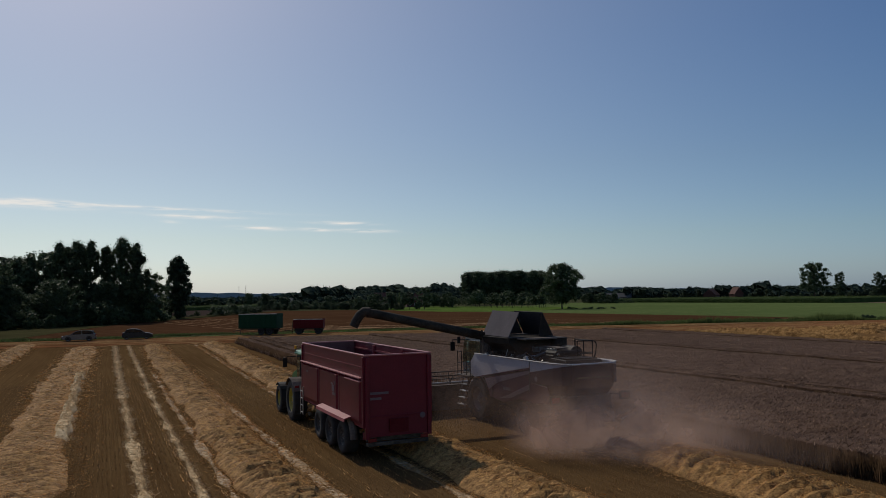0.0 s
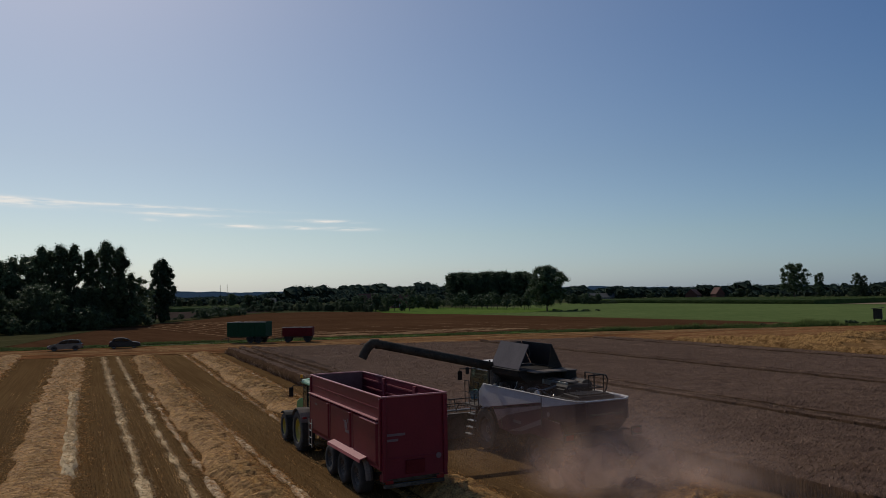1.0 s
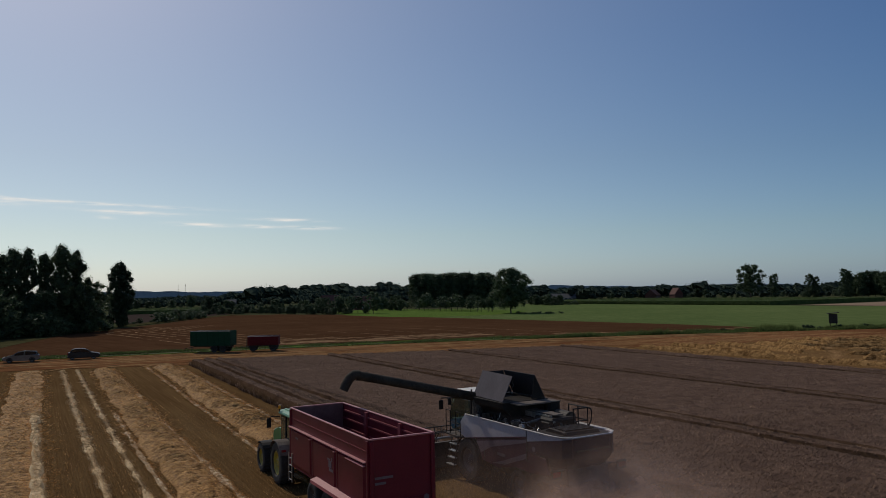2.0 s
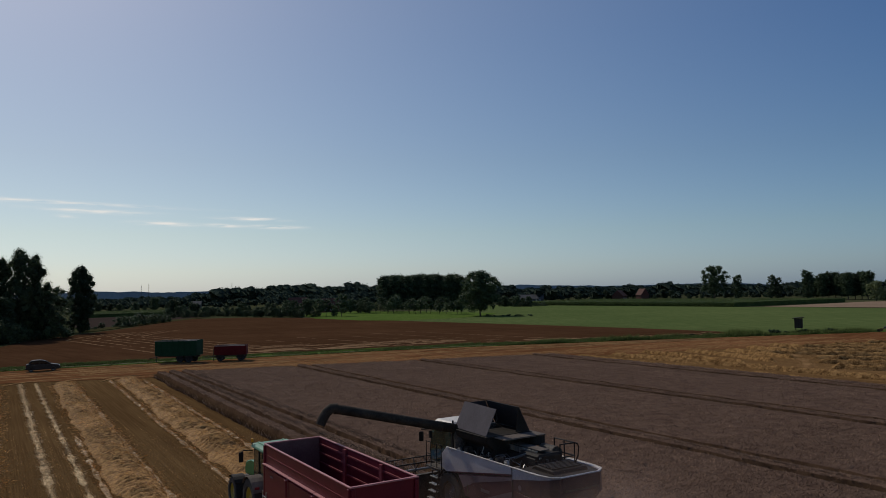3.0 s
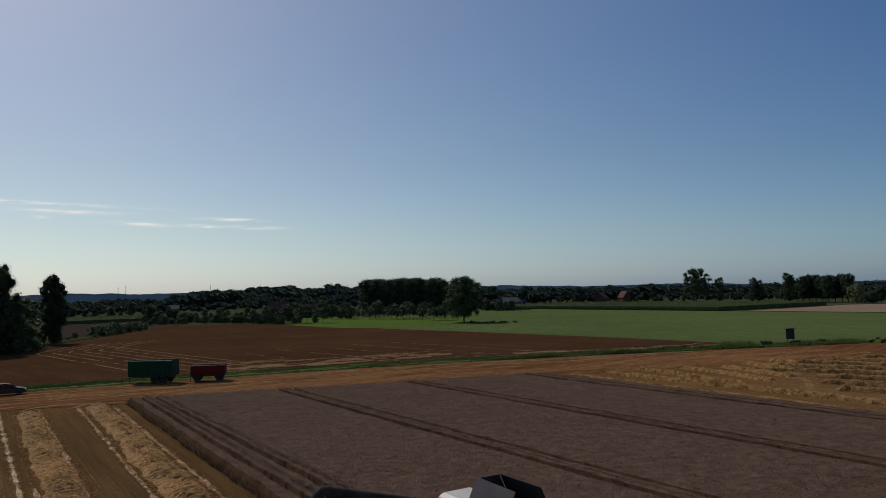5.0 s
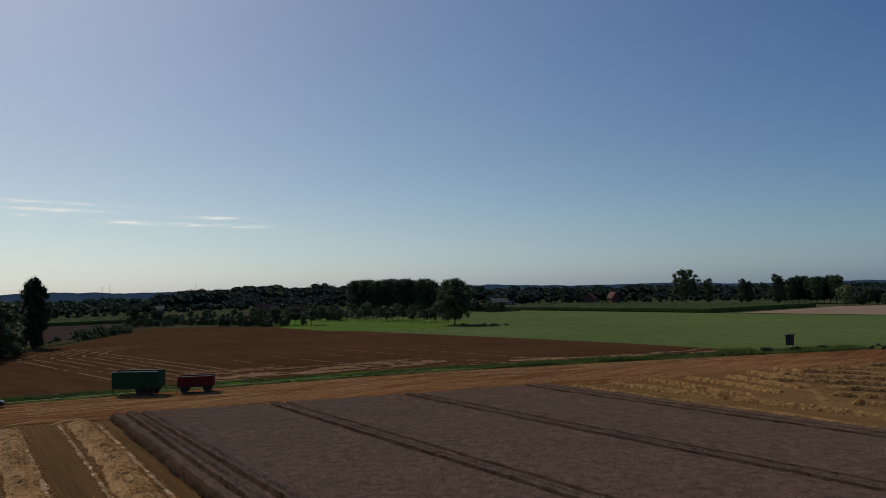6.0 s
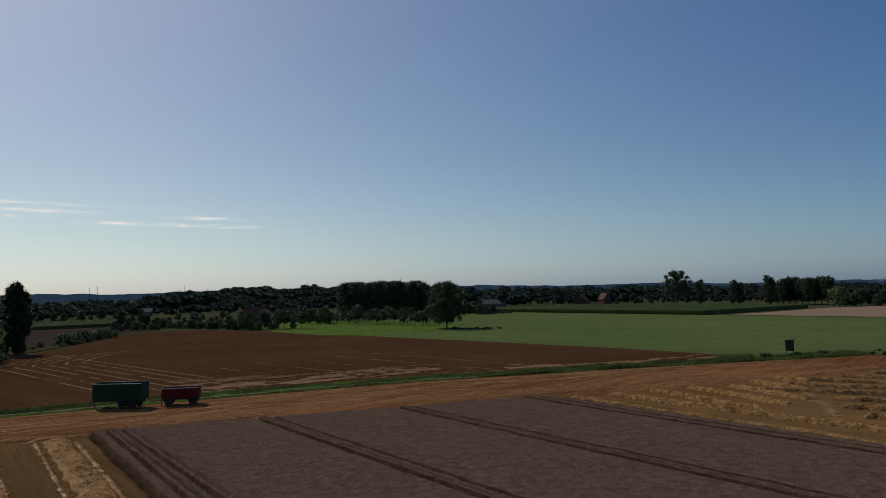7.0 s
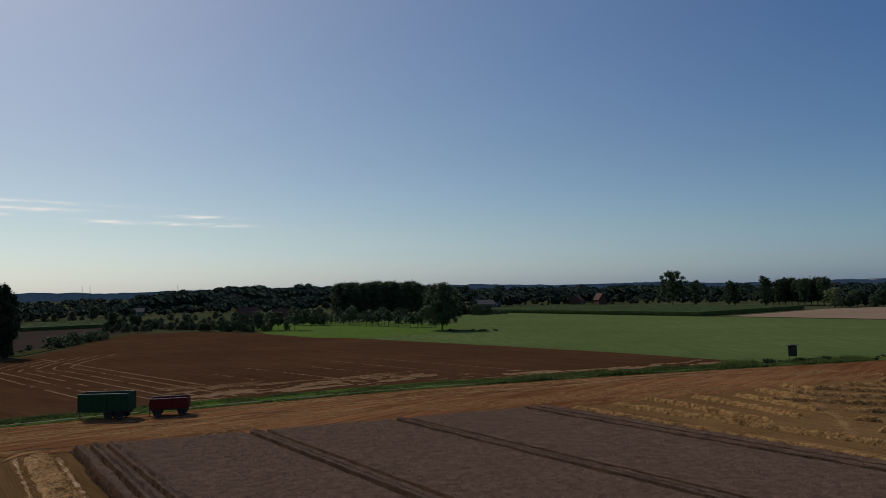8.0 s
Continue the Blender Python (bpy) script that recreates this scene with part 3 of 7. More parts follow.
def canopy_height(x, y):
    z = 0.70 + 0.07 * vnoise(x * 0.5, y * 0.5, 11) + 0.05 * vnoise(x * 2.3, y * 1.7, 12) - 0.05
    for g in GROOVES:
        faint = g in GROOVES[3::2]
        w = (0.20 if g in GROOVES[2::2] else 0.13) + 0.08 * vnoise(y * 0.4, x * 0 + g, 4) + 0.10 * vnoise(y * 2.6, x * 0 + g, 5)
        z = np.where(np.abs(x - g - 0.12 * (vnoise(y * 0.06, x * 0 + g, 9) - 0.5)) < w, 0.42 if faint else 0.18, z)
        # flattened crest beside the track
        z = z + (0.03 if faint else 0.13) * np.exp(-((x - g - 0.70) / 0.30) ** 2)
    return z


def wheat_edge_wobble(y, seed):
    return 0.25 * (vnoise(y * 0.7, y * 0, seed) - 0.5)


def build_wheat():
    V, F, base = [], [], 0
    for x0, x1, ylo in ((14.7, 20.4, 32.0), (20.0, 66.2, -45.0)):
        xs = np.unique(np.round(np.concatenate([np.arange(x0, x1 + 0.01, 0.4), *[np.array([g - 0.46, g - 0.38, g - 0.30, g - 0.22, g - 0.1, g + 0.1, g + 0.22, g + 0.30, g + 0.38, g + 0.46]) for g in GROOVES if x0 < g < x1]]), 3))
        n = len(xs)
        ys = np.linspace(0, 1, 260)
        X = np.repeat(xs[:, None], len(ys), 1)
        Y = ylo + (crop_end(xs)[:, None] - 0.4 - ylo) * ys[None, :]
        Z = canopy_height(X, Y)
        Z = np.where(Z < 0.55, Z - 0.09, Z)
        # skirts down to the ground all round
        Z[:, 0] = Z[:, -1] = -0.02
        if x0 == 14.7 or x0 == 20.0:
            Z[0] = np.where((x0 == 20.0) & (Y[0] > 32), Z[0], -0.02)
        if x1 > 60:
            Z[-1] = -0.02
        X[0] += wheat_edge_wobble(Y[0], 21) * ((x0 < 20) | (Y[0] < 32))
        X[1] = np.minimum(X[1], X[0] + 0.12) if not (x0 == 20.0) else X[0] + 0.12
        if x0 < 20:
            X[0] -= 0.28
            X = slant(X, Y)
        V.append(np.stack([X, Y, Z], -1).reshape(-1, 3))
        F.append(grid_faces(n, len(ys)) + base)
        base += n * len(ys)
    V, F = np.concatenate(V), np.concatenate(F)
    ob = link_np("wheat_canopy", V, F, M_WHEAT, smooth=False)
    # low faces: dark soil and stems, with the shade between them in the colour
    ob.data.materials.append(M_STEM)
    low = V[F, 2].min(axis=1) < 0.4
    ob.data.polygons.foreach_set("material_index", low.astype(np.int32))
    field = thing("standing_wheat", (0, 0, 0), "ripe grey-brown standing wheat with wheel tramlines", "wheat")
    field["kind"] = "stuff"
    ob.parent = field
    # ears and stalk tops
    P = []
    for x0, x1, y0, y1, dens in ((14.75, 20, 32, 98, 40), (20.05, 66, 30, 98, 33), (20.05, 45, 2, 30, 70), (45, 66, 2, 30, 22)):
        k = int((x1 - x0) * (y1 - y0) * dens)
        p = np.stack([rng.uniform(x0, x1, k), rng.uniform(y0, y1, k)], 1)
        P.append(p[p[:, 1] < crop_end(p[:, 0]) - 0.4])
    for g in (15.85, 17.5, 31.0, 46.4, 62.2):
        k = 5200
        y = rng.uniform(20 if g > 20 else 32.2, 97, k)
        p = np.stack([g + 0.68 + rng.normal(0, 0.20, k), y], 1)
        P.append(p[y < crop_end(p[:, 0]) - 0.5])
    P = np.concatenate(P)
    z = canopy_height(P[:, 0], P[:, 1])
    keep = (z > 0.4) & np.all(np.abs(P[:, :1] - np.array(GROOVES)[None]) > 0.14 + 0.2 * rng.uniform(0, 1, (len(P), 1)), axis=1)
    P, z = P[keep], z[keep]
    P[:, 0] = slant(P[:, 0], P[:, 1])
    n = len(P)
    far = np.clip((P[:, 1] - 25) / 50, 0, 1)
    tip = np.stack([rng.normal(0.03, 0.07, n), rng.normal(-0.02, 0.07, n), rng.uniform(0.06, 0.12, n)], 1)
    v, f = spikes(np.column_stack([P, z - 0.03]), tip, rng.uniform(0.016, 0.030, n) + 0.006 * far)
    link_np("wheat_ears", v, f, M_WHEATEAR, field)
    # stalks along the cut edges; the dark ones carry the edge's shade as colour
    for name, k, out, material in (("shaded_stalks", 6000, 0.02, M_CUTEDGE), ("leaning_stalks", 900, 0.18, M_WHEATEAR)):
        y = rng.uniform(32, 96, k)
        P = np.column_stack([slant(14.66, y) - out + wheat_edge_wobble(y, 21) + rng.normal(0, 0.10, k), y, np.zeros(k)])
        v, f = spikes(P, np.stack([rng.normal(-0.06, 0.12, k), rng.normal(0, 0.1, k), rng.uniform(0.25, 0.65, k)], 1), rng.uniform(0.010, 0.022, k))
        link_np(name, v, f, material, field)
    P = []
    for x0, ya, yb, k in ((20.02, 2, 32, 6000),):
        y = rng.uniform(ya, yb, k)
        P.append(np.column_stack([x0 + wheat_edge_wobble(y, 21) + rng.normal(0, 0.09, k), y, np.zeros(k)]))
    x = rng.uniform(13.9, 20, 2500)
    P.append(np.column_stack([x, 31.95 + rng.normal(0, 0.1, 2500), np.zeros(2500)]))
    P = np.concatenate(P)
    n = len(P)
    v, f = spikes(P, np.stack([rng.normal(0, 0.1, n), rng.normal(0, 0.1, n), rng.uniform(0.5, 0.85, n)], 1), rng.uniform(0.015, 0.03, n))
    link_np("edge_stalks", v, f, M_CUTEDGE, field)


build_wheat()


# ---- straw swaths and stubble ----
def swath(x, half, y0, y1, height, seed, pieces, label, material=None, near=46.0, flat=False, lean=0.0, bend=42.0):
    """A heaped row of straw along y; past y = bend it leans sideways by lean metres a metre."""
    material = material or M_STRAW
    step = 0.085 if half > 1 else 0.16 if x < 60 else 0.22
    nx = max(7, int(half * 2 / step) | 1)
    y0 = max(y0, -16.0) if x < 60 else max(y0, 10.0)
    ny = int((y1 - y0) / (step * 1.25))
    u = np.linspace(-1, 1, nx)
    y = np.linspace(y0, y1, ny)
    U, Y = np.meshgrid(u, y, indexing="ij")
    wob = min(0.35, half * 0.35) * (vnoise(Y * 0.11, U * 0, seed) - 0.5) + 0.25 * (vnoise(Y * 0.9, U * 0, seed + 1) - 0.5) * U
    hw = half * (1.0 if half < 0.4 else 0.85) + half * (0.1 if half < 0.4 else 0.3) * (vnoise(Y * 0.5, np.sign(U) * 3.0, seed + 2))
    X = x + lean * (Y - bend if lean < 0 or x > 60 else np.maximum(Y - bend, 0)) + wob + U * hw
    shape = np.clip(1 - np.abs(U) ** 2.4, 0, 1) ** 0.8
    # overlapping bundles that lie across the row, steep on one face
    warp = Y + 0.55 * (vnoise(X * 0.9, Y * 0.35, seed + 3) - 0.5) + 0.25 * (vnoise(X * 2.1, Y * 1.1, seed + 7) - 0.5)
    saw = (warp * 1.75 + 2.2 * vnoise(X * 0.45, Y * 0.12, seed + 9)) % 1.0
    step_up = np.where(saw < 0.16, saw / 0.16, (1 - saw) / 0.84)
    fine = (warp * 2.9 + 3.0 * vnoise(X * 1.3, Y * 0.5, seed + 8)) % 1.0
    fine = np.where(fine < 0.25, fine / 0.25, (1 - fine) / 0.75)
    bold = np.clip(2.2 * vnoise(X * 0.7, Y * 0.8, seed + 4) - 0.5, 0, 1)
    lump = 0.40 + 0.58 * step_up * bold + 0.30 * fine * (1 - 0.4 * bold) + 0.22 * vnoise(X * 5.5, Y * 7.0, seed + 6)
    if x > 60:
        lump = 0.55 + 0.20 * step_up * bold + 0.42 * vnoise(X * 2.6, Y * 2.2, seed + 5)
    if flat:
        shape, lump = np.clip(4 * (1 - np.abs(U)), 0, 1), 0.9 + 0.12 * vnoise(X * 5, Y * 5, seed + 5)
    ends = np.clip(np.minimum(Y - y0, y1 - Y) / 1.0, 0, 1)
    Z = height * shape * lump * ends - 0.03
    top = tagged(new("straw_swath"), label, "straw swath", "swaths of straw")
    top["kind"] = "stuff"
    link_np("straw_heap", np.stack([X, Y, Z], -1).reshape(-1, 3), grid_faces(nx, ny), material, top)
    # loose straws
    k1 = int(2 * half * max(0, min(near, y1) - max(y0, 4)) * pieces)
    k2 = int(2 * half * max(0, y1 - max(near, y0)) * pieces * 0.3)
    yy = np.concatenate([rng.uniform(max(y0, 4), min(near, y1), k1) if k1 else [], rng.uniform(max(near, y0), y1, k2) if k2 else []])
    n = len(yy)
    if n:
        uu = np.clip(rng.normal(0, 0.65, n), -1.45, 1.45)
        uu = np.where(rng.uniform(0, 1, n) < 0.3, np.sign(uu) * rng.uniform(0.75, 1.45, n), uu)
        i = np.clip(((uu + 1) / 2 * (nx - 1)).astype(int), 0, nx - 1)
        j = np.clip(((yy - y0) / (y1 - y0) * (ny - 1)).astype(int), 0, ny - 1)
        px, pz = X[i, j] + (uu - u[i]) * half, Z[i, j]
        a = rng.uniform(0, 2 * math.pi, n)
        L = rng.uniform(0.08, 0.26, n)
        up = rng.uniform(-0.03, 0.10, n)
        L = L * (1 + 0.6 * (yy > near))
        tip = np.stack([np.cos(a) * L, np.sin(a) * L, up], 1)
        v, f = spikes(np.stack([px, yy, np.maximum(pz, 0) + 0.01], 1), tip, rng.uniform(0.004, 0.009, n) + 0.010 * (yy > near))
        link_np("loose_straw", v, f, M_PALEPIECE if material is M_PALESTRAW else M_STRAWPIECE, top)
    return top


def build_swaths():
    yend = lambda x: float(crop_end(x)) - 0.5
    swath(-9.5, 1.2, -20, yend(-9) + 8, 0.30, 31, 90, "long swath of golden straw on brown stubble")
    swath(-3.0, 1.35, -20, yend(-3) - 1, 0.24, 41, 110, "long flattened swath of golden straw on stubble", lean=0.01)
    swath(4.30, 1.12, -20, yend(4) - 4, 0.44, 51, 120, "long swath of golden straw with raised clumps", lean=0.013)
    swath(10.4, 1.20, -20, yend(10) - 1, 0.50, 61, 120, "long heaped swath of golden straw beside the red trailer", lean=0.030)
    swath(16.9, 1.35, -20, 20.2, 0.44, 71, 160, "fresh swath of golden straw behind the harvester")
    # rows on the far stubble, broken by a trodden line where they change direction
    lab = "row of golden straw on far stubble"
    for i, (x, yb, yt, lean) in enumerate(((68.4, -10, 81.0, 0.03), (74.3, 20, 79.5, 0.01), (77.0, 58.5, 80.0, 0.20), (82.2, 58.2, 76.6, 0.26), (87.2, 59.0, 73.6, 0.32), (93.0, 63.0, 74.5, 0.32), (99.5, 67.5, 75.0, 0.32),
                                           (80.0, 16, 50.5, -0.30), (86.0, 14, 55.0, -0.34), (92.5, 12, 58.5, -0.38), (99.0, 10, 69.0, -0.42), (105.5, 10, 69.5, -0.42), (112.0, 10, 70.0, -0.42), (118.5, 10, 69.0, -0.42), (125.0, 10, 67.5, -0.42))):
        swath(x, 0.55 if i else 0.5, yb, yt, 0.68 if i else 0.58, 80 + 7 * i, 6, lab, M_FARSTRAW, near=10, lean=lean, bend=58.0 if lean > 0 else 52.0)
    # pale lines of pressed straw in the wheel tracks
    swath(0.65, 0.17, -20, yend(1) - 1, 0.08, 150, 420, "thin pale line of pressed straw in a wheel track", M_PALESTRAW, lean=0.006)
    swath(2.2, 0.11, -20, yend(2) - 1, 0.07, 160, 420, "thin pale line of pressed straw in a wheel track", M_PALESTRAW, lean=0.006)
    swath(-1.95, 0.25, 32, 61, 0.40, 170, 420, "pale band of bright straw on top of a swath", M_PALESTRAW, flat=True)
    swath(5.60, 0.15, -20, yend(5) - 1, 0.07, 180, 420, "thin pale edge of chaff beside a swath", M_EDGESTRAW, lean=0.013)
    swath(3.0, 0.12, -20, 60, 0.06, 185, 260, "thin pale edge of chaff beside a swath", M_EDGESTRAW, lean=0.01)
    swath(8.75, 0.14, -20, yend(8) - 1, 0.07, 190, 420, "thin pale edge of chaff beside a swath", M_EDGESTRAW, lean=0.026)
    swath(12.2, 0.15, 33, yend(11) - 3, 0.07, 200, 420, "thin pale edge of chaff beside a swath", M_EDGESTRAW, lean=0.026)
    # pale straw tracks on the brown field, its turning loops, and along the headland
    def track(name, pts, w, label, seed, material=M_TRACKSTRAW):
        P = np.array(pts, float)
        seg = np.r_[0, np.cumsum(np.linalg.norm(np.diff(P, axis=0), axis=1))]
        q = np.arange(0, seg[-1], 0.6)
        C = np.stack([np.interp(q, seg, P[:, 0]), np.interp(q, seg, P[:, 1])], 1)
        for _ in range(6):
            C[1:-1] = (C[:-2] + 2 * C[1:-1] + C[2:]) / 4
        d = np.gradient(C, axis=0)
        nrm = np.stack([-d[:, 1], d[:, 0]], 1) / np.maximum(np.linalg.norm(d, axis=1, keepdims=True), 1e-6)
        ww = w * (0.25 + 1.2 * vnoise(q * 0.35, q * 0, seed)) * np.clip((vnoise(q * 0.12, q * 0 + 5, seed) - 0.15) / 0.25, 0, 1) * np.clip(np.minimum(q, q[-1] - q) / 3.0, 0.03, 1)
        U = np.array([-1, -0.4, 0.4, 1.0])
        V = np.concatenate([np.column_stack([C + nrm * (u * ww)[:, None], np.full(len(q), 0.035 if abs(u) == 1 else 0.085)]) for u in U])
        ob = link_np(name, V, grid_faces(4, len(q)), material)
        tagged(ob, label, "straw track", "straw tracks", "stuff")
    lab = "thin broken line of pale straw on brown soil"
    far_edge = lambda x: float(np.interp(x, [10, 20, 40, 72, 95, 112, 119, 127], [196, 205, 250, 325, 300, 270, 215, 160]))
    # chopped straw scattered in the turning strip behind the verge and along the headland
    def scatter(name, label, xy, length, width, material, way=0.1, spread=0.9):
        """Flat chopped bits lying on the ground at the given places."""
        k = len(xy)
        a = rng.normal(way, spread, k)
        L = rng.uniform(0.4, 1.0, k) * length * 0.5
        w = rng.uniform(0.5, 1, k) * width
        d, c = np.stack([np.cos(a), np.sin(a)], 1) * L[:, None], np.stack([-np.sin(a), np.cos(a)], 1) * w[:, None]
        tri = np.stack([np.column_stack([xy - d, np.full(k, 0.045)]), np.column_stack([xy + d * 0.6 - c, np.full(k, 0.06)]), np.column_stack([xy + d + c, np.full(k, 0.075)])], 1)
        tagged(link_np(name, tri.reshape(-1, 3), np.arange(3 * k).reshape(k, 3), material), label, "chaff", kind="stuff")

    def along(pts, per, sigma, seed, gap=0.42):
        """Places strewn along a curved line, in broken stretches."""
        P = np.array(pts, float)
        seg = np.r_[0, np.cumsum(np.linalg.norm(np.diff(P, axis=0), axis=1))]
        q0 = np.arange(0, seg[-1], 0.6)
        C = np.stack([np.interp(q0, seg, P[:, 0]), np.interp(q0, seg, P[:, 1])], 1)
        for _ in range(8):
            C[1:-1] = (C[:-2] + 2 * C[1:-1] + C[2:]) / 4
        q = rng.uniform(0, seg[-1], int(seg[-1] * per))
        q = q[0.55 * vnoise(q * 0.18, q * 0, seed) + 0.45 * vnoise(q * 0.8, q * 0, seed + 1) > gap]
        return np.stack([np.interp(q, q0, C[:, 0]), np.interp(q, q0, C[:, 1])], 1) + rng.normal(0, sigma, (len(q), 2))
    bold_bits, faint_bits = [], []
    for i in range(36):
        xt = 13.3 + 3.2 * i + rng.uniform(-0.35, 0.35)
        x0 = xt + 0.165 * (196 - float(verge_y(xt)) - 9)
        if i < 6:
            top = [(xt + 0.1, 193.5), (xt + 1.0, 197.5), (xt + 4.5, 206), (xt + 11 + i, 219 + 1.5 * i)]
        else:
            ye = far_edge(xt) - 8
            top = [(xt + 0.165 * (196 - ye), ye)]
        low = [(x0 + rng.uniform(-0.4, 0.4), float(verge_y(x0)) + 9), (xt + 5.5, 162), (xt + 2.0, 184)]
        if i < 7:
            bold_bits.append(along(low + top, 22, 0.13, 300 + i, 0.36))
        else:
            faint_bits.append(along(low + top, 9, 0.14, 300 + i, 0.46))
            if i % 3 == 0 and i < 24:
                bold_bits.append(along(low[:2], 16, 0.16, 340 + i, 0.45))
    scatter("straw_lines", "thin broken lines and turning loops of pale straw on brown soil", np.concatenate(bold_bits), 0.6, 0.10, M_SOILTRACK, 1.7, 0.5)
    scatter("drill_lines", "faint broken drill lines of straw on brown soil", np.concatenate(faint_bits), 0.7, 0.09, M_FAINTSTRAW, 1.7, 0.4)
    x = rng.uniform(34, 131, 60000)
    y = verge_y(x) + 8.0 + np.abs(rng.normal(0, 9.0, 60000))
    on = (vnoise(x * 0.16, y * 0.45, 93) * 0.6 + vnoise(x * 0.7, y * 1.3, 94) * 0.4 > 0.545) & (y < verge_y(x) + 9 + 22 * vnoise(x * 0.05, x * 0, 95))
    scatter("scattered_straw", "pale chopped straw scattered over the turning strip", np.column_stack([x, y])[on], 0.6, 0.09, M_SOILTRACK)
    x = rng.uniform(8, 128, 36000)
    t = rng.uniform(0, 1, 36000)
    y = crop_end(x) + 0.6 + t * (verge_y(x) - crop_end(x) - 1.5)
    on = vnoise(x * 0.07 + 0.0 * y, t * 9.0, 96) * 0.65 + vnoise(x * 0.8, y * 1.1, 97) * 0.35 > 0.49
    scatter("headland_chaff", "broken streaks of chaff on the headland stubble", np.column_stack([x, y])[on], 0.8, 0.06, M_TRACKSTRAW)
    x = rng.uniform(69, 135, 24000)
    y = crop_end(x) - rng.uniform(-6, 62, 24000)
    on = vnoise(x * 0.25, y * 0.2, 98) * 0.5 + vnoise(x * 1.2, y * 0.9, 99) * 0.5 > 0.52
    scatter("field_chaff", "loose golden chaff over the far stubble", np.column_stack([x, y])[on], 0.5, 0.07, M_FARSTRAW)
    for i, off in enumerate((3.0, 4.9, 8.2, 10.0, 13.0)):
        xs = np.linspace(-30, 112, 40)
        track("wheel_track", [(x, float(verge_y(x)) - off * (1 if x < 60 else 1 - (x - 60) / 90) + 0.4 * math.sin(x * 0.11 + i)) for x in xs], 0.22, "faint pale wheel track along the headland", 350 + i)
    scatter("trodden_straw", "pale trodden line of straw crossing the rows", along([(103, 72), (97, 66.5), (93.4, 63.4), (84.5, 55.9), (80.3, 53.0), (74, 49)], 60, 0.40, 391, 0.3), 0.6, 0.09, M_TRACKSTRAW, 0.7, 0.8)
    # broken pale streaks of chaff lying along the drill rows
    k = 6500
    line = rng.integers(0, 46, k)
    lx = rng.uniform(-7.2, 13.2, 46)
    lx = np.where((np.abs(lx + 2.9) < 1.5) | (np.abs(lx - 4.25) < 1.5) | (np.abs(lx - 10.4) < 1.4), lx * 0 + rng.choice([1.3, 1.6, 1.95, 6.7, 7.5, -0.6, 12.6, -6.0], 46), lx) + rng.normal(0, 0.12, 46)
    y = 5 + 60 * rng.uniform(0, 1, k) ** 1.3
    on = vnoise(y * 0.25, line * 7.0, 91) > 0.45
    x, y = (lx[line] + rng.normal(0, 0.02, k))[on], y[on]
    k = len(x)
    v, f = spikes(np.stack([x, y, np.full(k, 0.02)], 1), np.stack([rng.normal(0, 0.03, k), rng.uniform(0.12, 0.45, k), rng.uniform(0.0, 0.03, k)], 1), rng.uniform(0.005, 0.012, k))
    tagged(link_np("chaff_streaks", v, f, M_STRAWPIECE), "broken pale streaks of chaff along the drill rows", "chaff", kind="stuff")
    for i in range(4):
        x = 27.0 + i * 1.2
        track("straw_loop", [(x + 2.5, 91.8 - i * 0.3), (x + 0.6, 93.0), (x + 0.2, 95), (x + 1.2, 96.6), (x + 3.0, 96.4)], 0.20, "small curl of pale straw at the headland", 370 + i)
    for i in range(3):
        track("straw_loop", [(-1 + 5 * i, 97.5 - 1.2 * i), (0.5 + 5 * i, 100.5 - i), (4 + 5 * i, 102 - 1.3 * i), (9 + 5 * i, 100.5 - i)], 0.3, "small curl of pale straw at the headland", 380 + i)
    # short stubble stalks in drill rows
    n = 46000
    x = np.round(rng.uniform(-8, 20, n) / 0.14) * 0.14 + rng.normal(0, 0.015, n)
    y = 6 + 50 * rng.uniform(0, 1, n) ** 1.4
    tip = np.stack([rng.normal(0, 0.03, n), rng.normal(0, 0.03, n), rng.uniform(0.05, 0.13, n)], 1)
    v, f = spikes(np.stack([x, y, np.zeros(n) - 0.02], 1), tip, rng.uniform(0.004, 0.009, n) + 0.006 * (y > 25))
    ob = link_np("stubble_stalks", v, f, M_STUBPIECE)
    tagged(ob, "short cut stalks standing in drill rows", "stubble", kind="stuff")


build_swaths()


def build_verge_plants():
    n = 9000
    x = rng.uniform(-60, 150, n)
    y = verge_y(x) + rng.uniform(-0.2, 6.5, n)
    clump = 0.6 * vnoise(x * 0.25, y * 0.5, 77) + 0.4 * vnoise(x * 0.09, y * 0.3, 78)
    rut = np.abs(y - verge_y(x) - 1.6) < 0.5
    keep = (clump > 0.35) & ~rut
    x, y, clump = x[keep], y[keep], clump[keep]
    rep = 6
    k = len(x) * rep
    px = np.repeat(x, rep) + rng.normal(0, 0.16, k)
    py = np.repeat(y, rep) + rng.normal(0, 0.16, k)
    h = np.repeat(0.10 + 1.0 * np.maximum(clump - 0.45, 0) ** 1.3, rep) * rng.uniform(0.6, 1.5, k) * (1 + 1.6 * np.clip((px - 70) / 30, 0, 1))
    tip = np.stack([rng.normal(0, 0.12, k), rng.normal(0, 0.12, k), h], 1)
    v, f = spikes(np.stack([px, py, np.full(k, 0.03)], 1), tip, rng.uniform(0.03, 0.07, k))
    tagged(link_np("verge_weeds", v, f, M_GRASS), "tall green grass and weeds on the verge", "grass", kind="stuff")


build_verge_plants()


